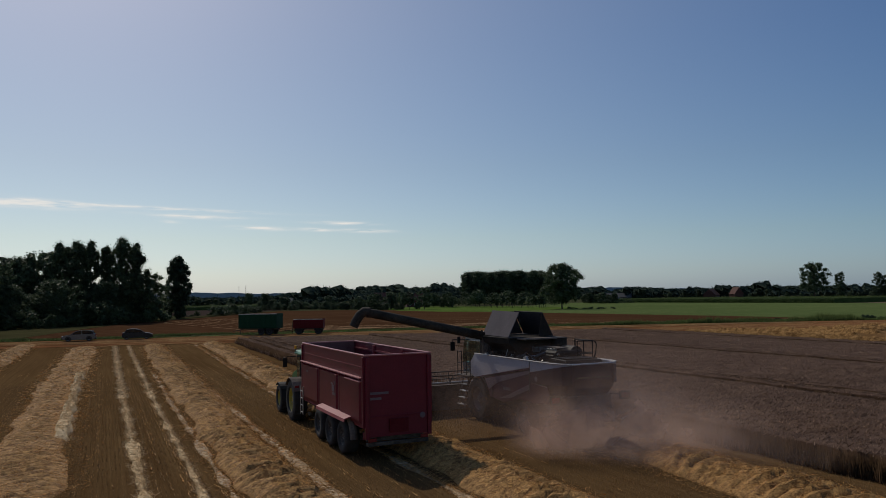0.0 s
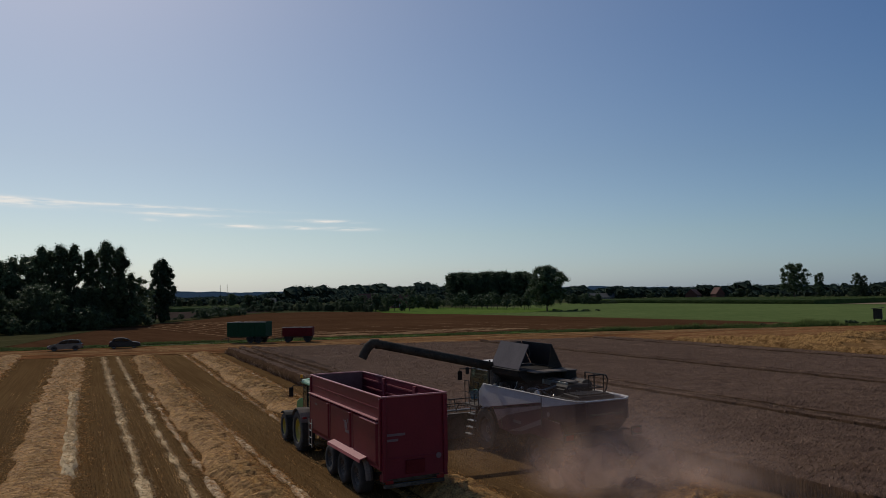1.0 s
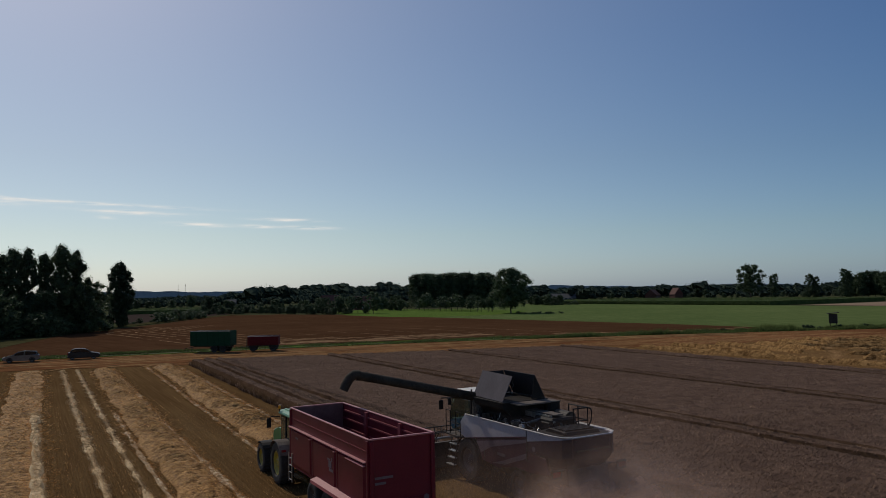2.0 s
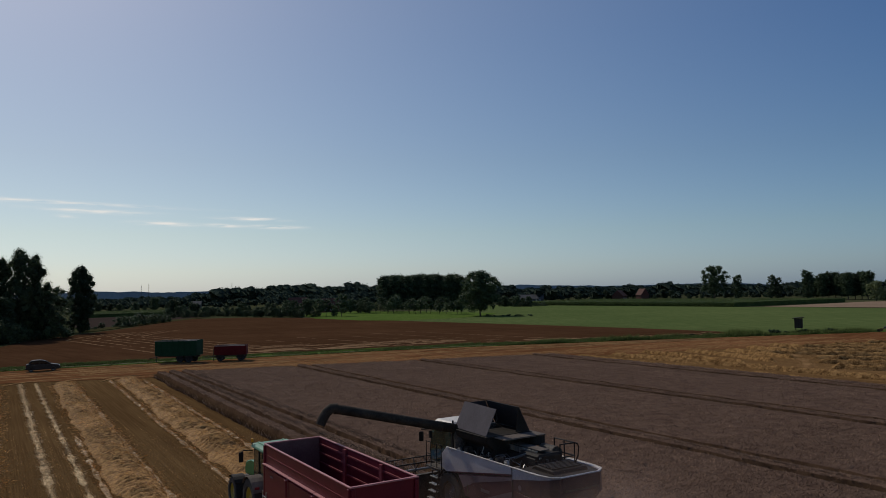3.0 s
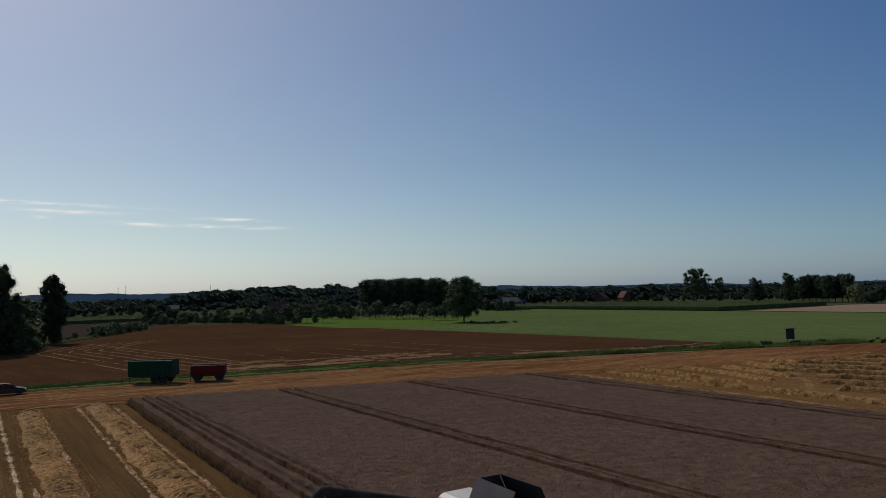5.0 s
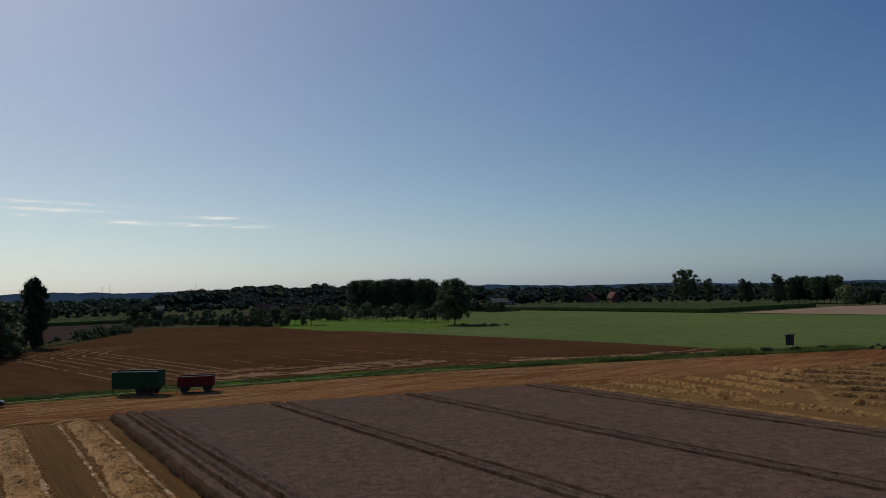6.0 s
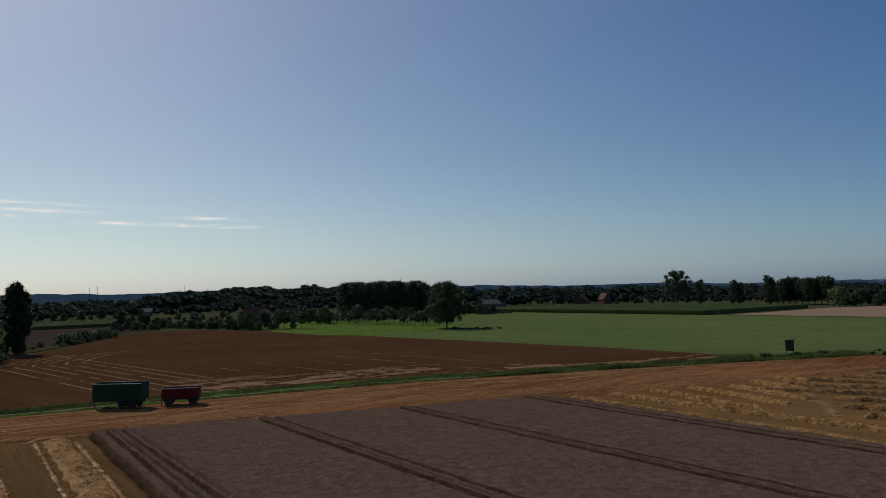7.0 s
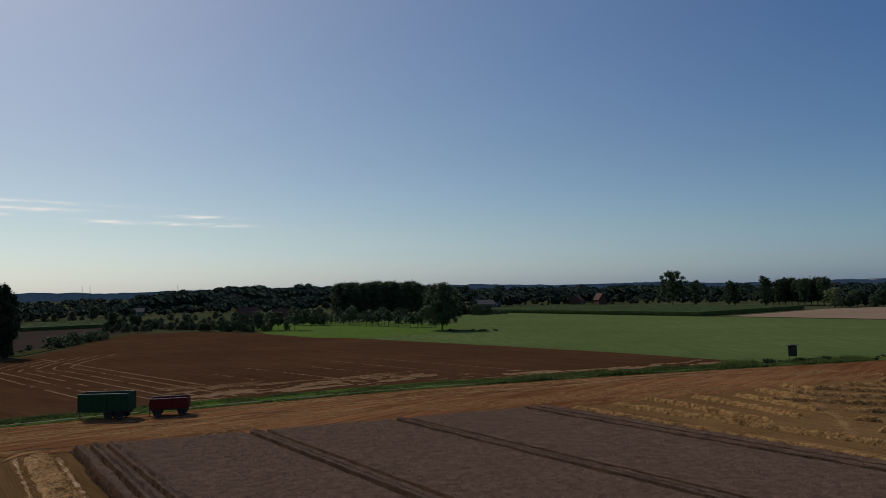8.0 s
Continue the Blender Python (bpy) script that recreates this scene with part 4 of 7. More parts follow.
def build_maize(name, x0, x1, y0, y1, label, dx=1.6, h=2.4):
    bm = box(x0 + 0.8, x1 - 0.8, y0 + 0.8, y1 - 0.8, 0, h * 0.82)
    field = thing(name, (0, 0, 0), label, "maize")
    field["kind"] = "stuff"
    part("maize_core", bm, M_MAIZE, field)
    k = int((x1 - x0) * (y1 - y0) * 1.0) + 4000
    p = np.stack([rng.uniform(x0, x1, k), rng.uniform(y0, y1, k), rng.uniform(h * 0.6, h * 0.85, k)], 1)
    e = 5000
    q = np.stack([x0 + rng.uniform(0, 0.9, e), rng.uniform(y0, y1, e), rng.uniform(0, h * 0.6, e)], 1)
    p = np.concatenate([p, q])
    k = len(p)
    a = rng.uniform(0, 2 * math.pi, k)
    v, f = spikes(p, np.stack([np.cos(a) * 0.35, np.sin(a) * 0.35, rng.uniform(0.2, 0.6, k)], 1), rng.uniform(0.08, 0.16, k))
    link_np("maize_leaves", v, f, M_MAIZE, field)


build_maize("maize_field", 292, 385, 222, 405, "tall green maize field behind the meadow")
build_maize("maize_strip", 40, 96, 414, 498, "green maize field behind a bare field", h=2.2)

# ---- trees ----
def foliage(clumps, leaf, per, heart=0.6, loose=0.42):
    """Leaves as single small triangles filling round clumps, loose at the rim, with a ragged dark heart in each clump."""
    C = np.asarray(clumps, float)
    k = np.maximum(8, (per * (C[:, 3] * C[:, 4]) ** 0.9).astype(int))
    own = np.repeat(np.arange(len(C)), k)
    n = len(own)
    d = rng.normal(0, 1, (n, 3))
    d /= np.linalg.norm(d, axis=1, keepdims=True)
    r = rng.uniform(0.25, 1.0, n) ** 0.45 * (0.80 + loose * vnoise(d[:, 0] * 2.6 + own * 1.7, d[:, 1] * 2.6 + d[:, 2] * 2.2, 3))
    p = C[own, :3] + d * r[:, None] * C[own][:, [3, 3, 4]]
    nrm = d + rng.normal(0, 0.38, (n, 3)) + np.array([0, 0, 0.3])
    nrm /= np.linalg.norm(nrm, axis=1, keepdims=True)
    u = np.cross(nrm, rng.normal(0, 1, (n, 3)))
    u /= np.linalg.norm(u, axis=1, keepdims=True)
    v = np.cross(nrm, u)
    s = (leaf * rng.uniform(0.55, 1.35, n))[:, None]
    V = [np.stack([p - u * s, p + 0.35 * u * s + 0.75 * v * s, p + 0.6 * u * s - 0.6 * v * s], 1).reshape(-1, 3)]
    F = [np.arange(n * 3).reshape(n, 3)]
    b = n * 3
    # hearts: small uneven icosahedra
    g = 0.8507
    h = 0.5257
    o = np.array([(sx * h, sy * g, 0) for sx in (-1, 1) for sy in (-1, 1)] + [(0, sx * h, sy * g) for sx in (-1, 1) for sy in (-1, 1)] + [(sy * g, 0, sx * h) for sx in (-1, 1) for sy in (-1, 1)])
    near = np.linalg.norm(o[:, None] - o[None], axis=2) < 1.1
    f = np.array([(a, b2, c) for a in range(12) for b2 in range(a + 1, 12) for c in range(b2 + 1, 12) if near[a, b2] and near[b2, c] and near[a, c]])
    m = len(C)
    hv = C[:, None, :3] + o[None] * (heart * rng.uniform(0.75, 1.2, (m, 12, 1))) * C[:, None, [3, 3, 4]]
    V.append(hv.reshape(-1, 3))
    F.append((f[None] + 12 * np.arange(m)[:, None, None]).reshape(-1, 3) + b)
    return np.concatenate(V), np.concatenate(F)


def crown_clumps(h0, h1, width, n, form, size):
    """Clumps set along unseen boughs under an uneven envelope between heights h0 and h1."""
    out = []
    ph = rng.uniform(0, 9)
    for i in range(n):
        t = (i + rng.uniform(0, 1)) / n
        if form == "round":
            w = 1.12 * max(0.05, 1 - abs((t - 0.42) / 0.64) ** 2.6) ** 0.5
        elif form == "column":
            w = min(1, 0.70 + 0.9 * t) * math.sqrt(max(0.05, 1 - max(0, t - 0.62) ** 2 / 0.16))
        elif form == "poplar":
            w = 1.08 * max(0.06, 1 - abs((t - 0.42) / 0.60) ** 2.1) ** 0.55
        else:
            w = 1.10 * max(0.05, 1 - abs((t - 0.48) / 0.62) ** 2.3) ** 0.5
        a = i * 2.39996 + rng.uniform(-0.4, 0.4)
        rough = 0.84 + 0.34 * float(vnoise(math.cos(a) * 1.6 + ph, math.sin(a) * 1.6 + t * 3.1, 17))
        q = width * w * rough
        off = max(0.0, q - size * 0.75) * (rng.uniform(0.0, 1.0) ** 0.5 if i % 6 else rng.uniform(0.0, 0.3))
        c = size * rng.uniform(0.65, 1.3)
        up = 1.25 if form in ("column", "poplar") else 0.85
        out.append((math.cos(a) * off, math.sin(a) * off, h0 + (h1 - h0) * t, c, c * up * rng.uniform(0.8, 1.2)))
    return out


def tree(name, label, height, width, form, trunk_h, material, leaf=0.2, per=60, n=60, size=1.1, trunk_r=None, heart=0.6):
    t = thing(name, (0, 0, 0), label, "tree", "trees")
    tr = trunk_r or height * 0.018
    lean = rng.uniform(-0.05, 0.05, 2) * width
    seg = 5 if n < 40 else 8
    bm = tube([(0, 0, -0.2), (lean[0] * 0.6, lean[1] * 0.4, trunk_h * 0.6), (lean[0], lean[1], trunk_h), (lean[0] * 0.6, lean[1], height * 0.5), (0.05 * width, 0, height * 0.85)], tr, seg, tr * 0.2)
    for i in range(4 if n < 40 else 8):
        a = i * 2.4 + 0.4
        z = trunk_h * 0.9 + (height - trunk_h) * 0.07 * i
        add_tube(bm, [(0, 0, z), (math.cos(a) * width * 0.35, math.sin(a) * width * 0.35, z + height * 0.10), (math.cos(a) * width * 0.7, math.sin(a) * width * 0.7, z + height * 0.2)], tr * 0.4, 4, tr * 0.08)
    part("trunk", bm, M_BARK, t)
    v, f = foliage(crown_clumps(trunk_h + size * 0.4, height - size * (1.2 if form in ("column", "poplar") else 0.8), width, n, form, size), leaf, per, heart)
    link_np("crown", v, f, material, t)
    return t


def place(proto, x, y, s=1.0, sz=1.0, turn=0.0, used=set()):
    """First use moves the prototype itself, later ones copy it."""
    m = pose(x, y, 0, 0, 0, turn) @ Matrix.Diagonal((s, s, s * sz, 1))
    if proto.name not in used:
        used.add(proto.name)
        proto.matrix_basis = m
        return proto
    return copy_thing(proto, m)


def polar(az, d):
    a = radians(az)
    return 2.6 + d * math.sin(a), 14.4 + d * math.cos(a)


def build_trees():
    oak = tree("oak_tree", "lone broad oak with dense dark green crown", 17.0, 7.6, "round", 2.2, M_LEAF_DARK, 0.24, 60, 150, 1.6)
    place(oak, 160.5, 238.0, 1.06)
    poplar = tree("columnar_poplar", "tall narrow poplar with dense dark green crown", 19.8, 4.5, "column", 0.2, M_LEAF_DARK, 0.17, 90, 130, 1.15, heart=0.7)
    place(poplar, 20.6, 240.0, 1, 1.0)
    tall = [tree("poplar_tree", "tall poplar with airy dark green crown", 21.5, 4.3, "poplar", 2.0, M_LEAF, 0.17, 75, 80, 1.2, heart=0.6),
            tree("poplar_tree", "tall spreading poplar with ragged crown", 20.5, 4.8, "poplar", 2.0, M_LEAF, 0.17, 75, 90, 1.25, heart=0.6),
            tree("poplar_tree", "tall leaning poplar with gaps in its crown", 20.0, 4.0, "poplar", 2.0, M_LEAF_DARK, 0.17, 75, 75, 1.15, heart=0.6)]
    edge = [tree("broadleaf_tree", "broad dark green tree at a wood edge", 13.0, 5.4, "round", 0.5, M_LEAF_DARK, 0.19, 62, 90, 1.15),
            tree("broadleaf_tree", "rounded green tree at a wood edge", 12.0, 4.8, "round", 0.4, M_LEAF, 0.19, 62, 75, 1.1),
            tree("broadleaf_tree", "tall dark green tree at a wood edge", 14.5, 4.6, "egg", 0.8, M_LEAF_DARK, 0.19, 62, 80, 1.1)]
    broad = [tree("broadleaf_tree", "broad dark green tree among distant trees", 13.0, 5.6, "round", 0.6, M_LEAF_DARK, 0.42, 14, 52, 1.8),
             tree("broadleaf_tree", "rounded green tree among distant trees", 11.5, 5.0, "round", 0.4, M_LEAF_DARK, 0.42, 14, 46, 1.7),
             tree("broadleaf_tree", "tall dark green tree in a hedge", 15.0, 4.6, "egg", 1.2, M_LEAF_DARK, 0.42, 14, 52, 1.7),
             tree("broadleaf_tree", "wide low green tree in a hedge", 9.0, 5.6, "round", 0.3, M_LEAF_DARK, 0.42, 14, 44, 1.6)]
    fruit = [tree("orchard_tree", "small fruit tree in an orchard row", 6.6, 2.6, "round", 1.5, M_LEAF_DARK, 0.28, 26, 24, 0.85),
             tree("orchard_tree", "small leaning fruit tree in an orchard row", 6.0, 2.2, "egg", 1.6, M_LEAF_DARK, 0.28, 26, 20, 0.8),
             tree("orchard_tree", "young slim fruit tree in an orchard row", 5.2, 1.6, "egg", 1.6, M_LEAF, 0.26, 26, 14, 0.7)]
    bush = tree("bush", "low rounded green bush", 3.0, 2.1, "round", 0.15, M_LEAF, 0.17, 60, 24, 0.65)
    scrub = tree("bush", "low dark green scrub", 2.2, 2.3, "round", 0.1, M_LEAF_DARK, 0.17, 60, 20, 0.6)
    grove = [tree("plantation_tree", "tall dark plantation tree with a full crown", 20.0, 5.4, "round", 2.5, M_LEAF_DARK, 0.45, 13, 62, 2.0),
             tree("plantation_tree", "slightly shorter dark plantation tree", 18.6, 5.2, "round", 2.2, M_LEAF_DARK, 0.45, 13, 58, 2.0)]
    slim = tree("slim_tree", "slender dark tree standing above the hedge", 17.0, 3.9, "egg", 1.2, M_LEAF_DARK, 0.36, 20, 50, 1.4)
    pale = tree("pale_willow", "pale green willow at the wood edge", 11.5, 5.2, "round", 0.8, M_LEAF_PALE, 0.34, 22, 50, 1.3)
    big = tree("lime_tree", "large round dark tree above a hedge", 24.0, 9.0, "round", 5.0, M_LEAF_DARK, 0.42, 22, 90, 2.0)

    # wood on the left
    for i, (x, y, s) in enumerate(((-10.2, 204, 0.97), (-6.6, 206, 1.06), (-3.2, 208, 1.10), (0.6, 209, 0.98), (4.2, 206, 1.05), (7.4, 208, 0.98))):
        place(tall[i % 3], x, y, s, 1.0, x * 40)
    for i, (x, y, s) in enumerate(((-28, 203, 1.15), (-24, 205, 1.2), (-20.5, 203, 1.16), (-16.5, 204, 1.22), (-13.4, 203, 1.25), (10.6, 209, 0.95))):
        place(edge[i % 2], x, y, s, 1.0, i * 77)
    for i in range(26):
        x = -62 + i * 2.95 + rng.uniform(-1.2, 1.2)
        y = float(np.interp(x, [-62, -20, 0, 14], [150, 180, 196, 224])) + rng.uniform(-2, 6) + (i % 3) * 5
        place(edge[i % 3], x, y, rng.uniform(0.62, 0.9) * (1.0 if x > -20 else 1.15), rng.uniform(0.85, 1.1), rng.uniform(0, 360))
    for i in range(34):
        x = -60 + i * 2.25 + rng.uniform(-1, 1)
        y = float(np.interp(x, [-62, -20, 0, 14], [142, 172, 188, 214])) + rng.uniform(-2, 8)
        place((bush, scrub)[i % 2], x, y, rng.uniform(0.6, 1.7), 1, rng.uniform(0, 360))
    # hedge bushes up the left border of the brown field
    for i in range(24):
        t = 0.22 + 0.55 * i / 18 if i < 18 else 0.03 + 0.05 * (i - 18)
        place((bush, scrub)[i % 2], 24 + 52 * t + rng.uniform(-3, 3), 250 + 92 * t + rng.uniform(-3, 3), rng.uniform(0.35, 1.15) if i < 18 else rng.uniform(0.25, 0.5), rng.uniform(0.7, 1.2), rng.uniform(0, 360))
    # trees behind the brown field
    for i in range(26):
        az = 11.2 + i * 0.42 + rng.uniform(-0.15, 0.15)
        x, y = polar(az, 356 + rng.uniform(-8, 45) - max(0, az - 16) * 8)
        place(broad[int(rng.integers(0, 4))], x, y, rng.uniform(0.42, 0.82), rng.uniform(0.8, 1.2), rng.uniform(0, 360))
    for i in range(34):
        place(broad[int(rng.integers(0, 4))], *polar(4.6 + i * 0.62 + rng.uniform(-0.3, 0.3), (530 if i < 11 else 430) + rng.uniform(-25, 60)), rng.uniform(0.55, 1.0) * (1.2 if i < 11 else 1.0), rng.uniform(0.8, 1.15), rng.uniform(0, 360))
    for i in range(14):
        x, y = polar(17.6 + i * 0.48 + rng.uniform(-0.2, 0.2), 320 - i * 1.5 + rng.uniform(-5, 9))
        place(fruit[int(rng.integers(0, 3))] if i % 3 else broad[3], x, y, rng.uniform(1.0, 1.6) if i % 3 else rng.uniform(0.6, 0.8), 1, rng.uniform(0, 360))
    for i in range(5):
        x, y = polar(23.4 + i * 0.62, 352 + rng.uniform(-5, 5))
        place(broad[i % 3], x, y, rng.uniform(0.65, 0.9), 1, rng.uniform(0, 360))
    # low dense trees and scrub that close the hedge towards the field
    for i in range(34):
        az = 10.6 + i * 0.31 + rng.uniform(-0.12, 0.12)
        d = 350 + rng.uniform(-6, 14) - max(0, az - 15) * 7.5
        place((broad[3], broad[1])[i % 2], *polar(az, d), rng.uniform(0.40, 0.72), rng.uniform(0.8, 1.1), rng.uniform(0, 360))
    # orchard rows
    for r, (d0, d1) in enumerate(((347, 297), (366, 313), (385, 330))):
        for i in range(20):
            t = i / 19
            if rng.uniform(0, 1) < 0.12:
                continue
            x, y = polar(25.4 + 8.3 * t + rng.uniform(-0.16, 0.16), d0 + (d1 - d0) * t + rng.uniform(-2, 2))
            place(fruit[int(rng.integers(0, 3))], x, y, rng.uniform(0.62, 1.12), 1, rng.uniform(0, 360))
    # plantation behind the orchard
    for i in range(30):
        x, y = polar(27.3 + (i % 15) * 0.43, 432 + (i // 15) * 14 + rng.uniform(-3, 3))
        place(grove[i % 2], x, y, rng.uniform(0.97, 1.06), 1, rng.uniform(0, 360))
    # trees to the right, behind the meadow and the maize
    place(big, *polar(52.6, 530), 1.02)
    place(slim, *polar(54.2, 535), 1.05)
    place(slim, *polar(56.5, 520), 0.95, 1, 90)
    place(slim, *polar(56.9, 522), 0.85, 1, 30)
    for i in range(10):
        place(grove[i % 2], *polar(59.0 + i * 0.40, 505 + rng.uniform(-12, 12)), rng.uniform(0.78, 1.0), 1, rng.uniform(0, 360))
    place(slim, *polar(58.9, 495), 1.08, 1, 200)
    place(pale, *polar(63.2, 452), 1.0)
    for i in range(6):
        place(broad[i % 3], *polar(63.6 + i * 0.5, 462 + rng.uniform(-5, 12)), rng.uniform(0.95, 1.15), 1, rng.uniform(0, 360))
    for i in range(14):
        place(broad[i % 3], *polar(66.5 + i * 0.6, 480 + rng.uniform(-25, 25)), rng.uniform(0.85, 1.1), 1, rng.uniform(0, 360))
    for i in range(6):
        place(broad[i % 2], *polar(36.5 + i * 0.45, 425 + rng.uniform(-10, 20)), rng.uniform(0.85, 1.05), 1, rng.uniform(0, 360))
    for i in range(48):
        az = 39 + i * 0.44 + rng.uniform(-0.2, 0.2)
        if not (45.1 < az < 46.2 or 47.0 < az < 47.6):
            place(broad[int(rng.integers(0, 4))], *polar(az, 610 + rng.uniform(-15, 60)), rng.uniform(0.5, 0.95), 1, rng.uniform(0, 360))
    for i in range(10):
        place(scrub, *polar(37.6 + i * 0.28, 425 + rng.uniform(-8, 8)), rng.uniform(0.6, 1.3), 1, rng.uniform(0, 360))
    for i in range(7):
        place(scrub, 159 + i * 1.6, 230 - i * 2.0 + rng.uniform(-1, 1), rng.uniform(0.35, 0.7), 0.7, i * 70)
    for i in range(8):
        place(scrub, 131 + i * 1.7, 93.0 - i * 0.75 + rng.uniform(-0.8, 0.4), rng.uniform(0.24, 0.5), 0.8, i * 50)
    for i in range(10):
        place(scrub, 94 + i * 2.4, 106.0 - i * 0.85 + rng.uniform(-0.6, 0.6), rng.uniform(0.16, 0.36), 0.7, i * 50)

    # far woods in belts, closing the horizon all round
    C = {0: [], 1: []}
    for d, k, hh, lo, hi in ((620, 200, 11, -14, 75), (800, 200, 13, -14, 75), (1050, 200, 15, -15, 76), (1500, 190, 18, -16, 78), (2200, 170, 22, -18, 80)):
        for i in range(k):
            az = lo + (hi - lo) * (i + rng.uniform(-0.6, 0.6)) / k
            dd = d * rng.uniform(0.9, 1.12)
            x, y = polar(az, dd)
            h = 1.06 * hh * (0.62 + 0.8 * np.clip((az - 11) / 5, 0, 1) * (1 - 0.55 * np.clip((az - 26) / 12, 0, 1)) if d > 700 else 0.85) * rng.uniform(0.6, 1.12) * (0.75 + 0.5 * vnoise(az * 0.35, d * 0.01, 8))
            r = h * rng.uniform(0.36, 0.55) * (1 + d / 2500)
            z = land_z(az, dd)
            C[int(d > 900)].append((x, y, h * 0.5 + z, r, h * 0.5))
            for _ in range(3):
                C[int(d > 900)].append((x + rng.normal(0, r * 0.6), y + rng.normal(0, r * 0.6), z + h * rng.uniform(0.35, 0.75), r * 0.6, h * 0.3))
    top = tagged(new("far_woods"), "belts of dark distant woods along the horizon", "woods", kind="stuff")
    for k, (leaf, per) in enumerate(((0.8, 4.5), (1.5, 1.3))):
        v, f = foliage(C[k], leaf, per, 0.8, 0.2)
        link_np("wood_belt", v, f, M_FARLEAF, top)


build_trees()

# ---- the red grain trailer ----
def build_trailer():
    t = thing("grain_trailer", (8.78, 22.25, 0), "dark red three-axle grain trailer with high ribbed sides, empty", "trailer")
    W, L, Z0, Z1 = 1.225, 8.5, 1.12, 3.63
    th = 0.06

    def side(s):
        bm = bmesh.new()
        # tall upper wall, set in above a folded ledge
        add_box(bm, *sorted((s * (W - th), s * W)), 0.05, L - 0.05, 2.86, Z1 - 0.05)
        add_box(bm, *sorted((s * (W - th), s * (W - 0.01))), 0.05, L - 0.05, Z0 + 0.25, 2.86)
        return part("side_wall", bm, M_RED, t)
    for s in (-1, 1):
        w = side(s)
        # folded bays of the lower wall: flat panels between broad ribs
        for y0, y1 in ((0.25, 2.75), (2.95, 5.45), (5.65, 8.3)):
            bm = bmesh.new()
            x = s * (W - 0.01)
            pts = [(y0, Z0 + 0.10), (y1, Z0 + 0.10), (y1, 2.76), (y0, 2.76)]
            a = [bm.verts.new((x, *p)) for p in pts]
            b = [bm.verts.new((x + s * 0.085, p[0] + (0.12 if i in (0, 3) else -0.12), p[1] + (0.16 if i < 2 else -0.05))) for i, p in enumerate(pts)]
            bm.faces.new(b)
            for i in range(4):
                bm.faces.new((a[i], a[(i + 1) % 4], b[(i + 1) % 4], b[i]))
            part("panel", bm, M_RED, w)
            part("ledge", box(*sorted((s * (W - 0.02), s * (W + 0.13))), y0 - 0.08, y1 + 0.08, 2.82, 2.86, 0.006), M_RAIL, w, "folded ledge coloured lighter for the sun")
            part("lower_ledge", box(*sorted((s * (W - 0.02), s * (W + 0.15))), y0 - 0.06, y0 + (1.5 if y0 < 1 else 0.0) + 0.06, 2.70, 2.735, 0.006), M_RAIL, w)
        for y in (0.03, 2.77, 5.47, L - 0.17):
            part("rib", box(*sorted((s * (W - 0.03), s * (W + 0.05))), y, y + 0.14, Z0 + 0.05, 2.80 if 1 < y < 7 else Z1 - 0.08, 0.012), M_RED, w)
        part("top_rail", box(*sorted((s * (W - 0.07), s * (W + 0.02))), 0, L, Z1 - 0.05, Z1, 0.015), M_RAIL, t, "paler top rail")
        # inner battens of the upper extension
        part("fold_line", box(*sorted((s * (W - 0.02), s * (W + 0.012))), 0.2, L - 0.2, 3.19, 3.215), M_RED_IN, w)
        for z in (2.55, 2.95, 3.3):
            part("inner_batten", box(*sorted((s * (W - 0.10), s * (W - th + 0.01))), 0.1, L - 0.1, z, z + 0.06), M_RED_IN, w)
        for y in (2.4, 5.6):
            part("inner_post", box(*sorted((s * (W - 0.15), s * (W - th + 0.01))), y, y + 0.22, Z0 + 0.3, Z1 - 0.08), M_RED_IN, w)
    part("floor", box(-W + th, W - th, 0.08, L - 0.06, Z0, Z0 + 0.16), M_RED_IN, t)
    fw = part("front_wall", box(-W + 0.01, W - 0.01, L - 0.07, L, Z0 + 0.1, Z1 - 0.05), M_DUSTWALL, t, "dusty grey-red front wall")
    part("top_rail", box(-W, W, L - 0.08, L + 0.03, Z1 - 0.05, Z1, 0.012), M_RAIL, fw)
    # tailgate
    g = part("tailgate", box(-W + 0.02, W - 0.02, 0.0, 0.06, 0.86, Z1 - 0.05), M_RED, t)
    part("top_rail", box(-W - 0.02, W + 0.02, -0.04, 0.08, Z1 - 0.05, Z1, 0.012), M_RAIL, g)
    for x in (-W + 0.02, W - 0.16):
        part("gate_post", box(x, x + 0.14, -0.07, 0.0, 0.8, Z1 - 0.08, 0.012), M_RED, g)
    for z in (1.5,):
        part("gate_rib", box(-W + 0.16, W - 0.16, -0.025, 0.0, z, z + 0.06, 0.01), M_RED, g)
    part("grain_slide", box(-0.35, 0.35, -0.075, 0.0, 0.98, 1.44, 0.015), M_RED_DULL, g)
    for z, w in ((2.28, 0.66), (2.10, 0.40)):
        part("lettering_bar", box(-1.02, -1.02 + w, -0.012, -0.002, z, z + 0.08), M_LETTER, g, "pale unreadable lettering bar")
    bm = bmesh.new()
    bmesh.ops.create_cone(bm, cap_ends=True, segments=20, radius1=0.10, radius2=0.10, depth=0.02, matrix=Matrix.Translation((0.88, -0.03, 1.48)) @ Matrix.Rotation(math.pi / 2, 4, "X"))
    part("speed_disc", bm, M_LETTER, g, "round pale speed disc")
    # chassis
    for x in (-0.5, 0.38):
        part("chassis_beam", box(x, x + 0.12, 0.25, L + 0.6, 0.82, 1.12, 0.01), M_DARKSTEEL, t)
    part("cross_beam", box(-1.05, 1.05, 0.3, 0.42, 0.66, 0.84, 0.01), M_DARKSTEEL, t)
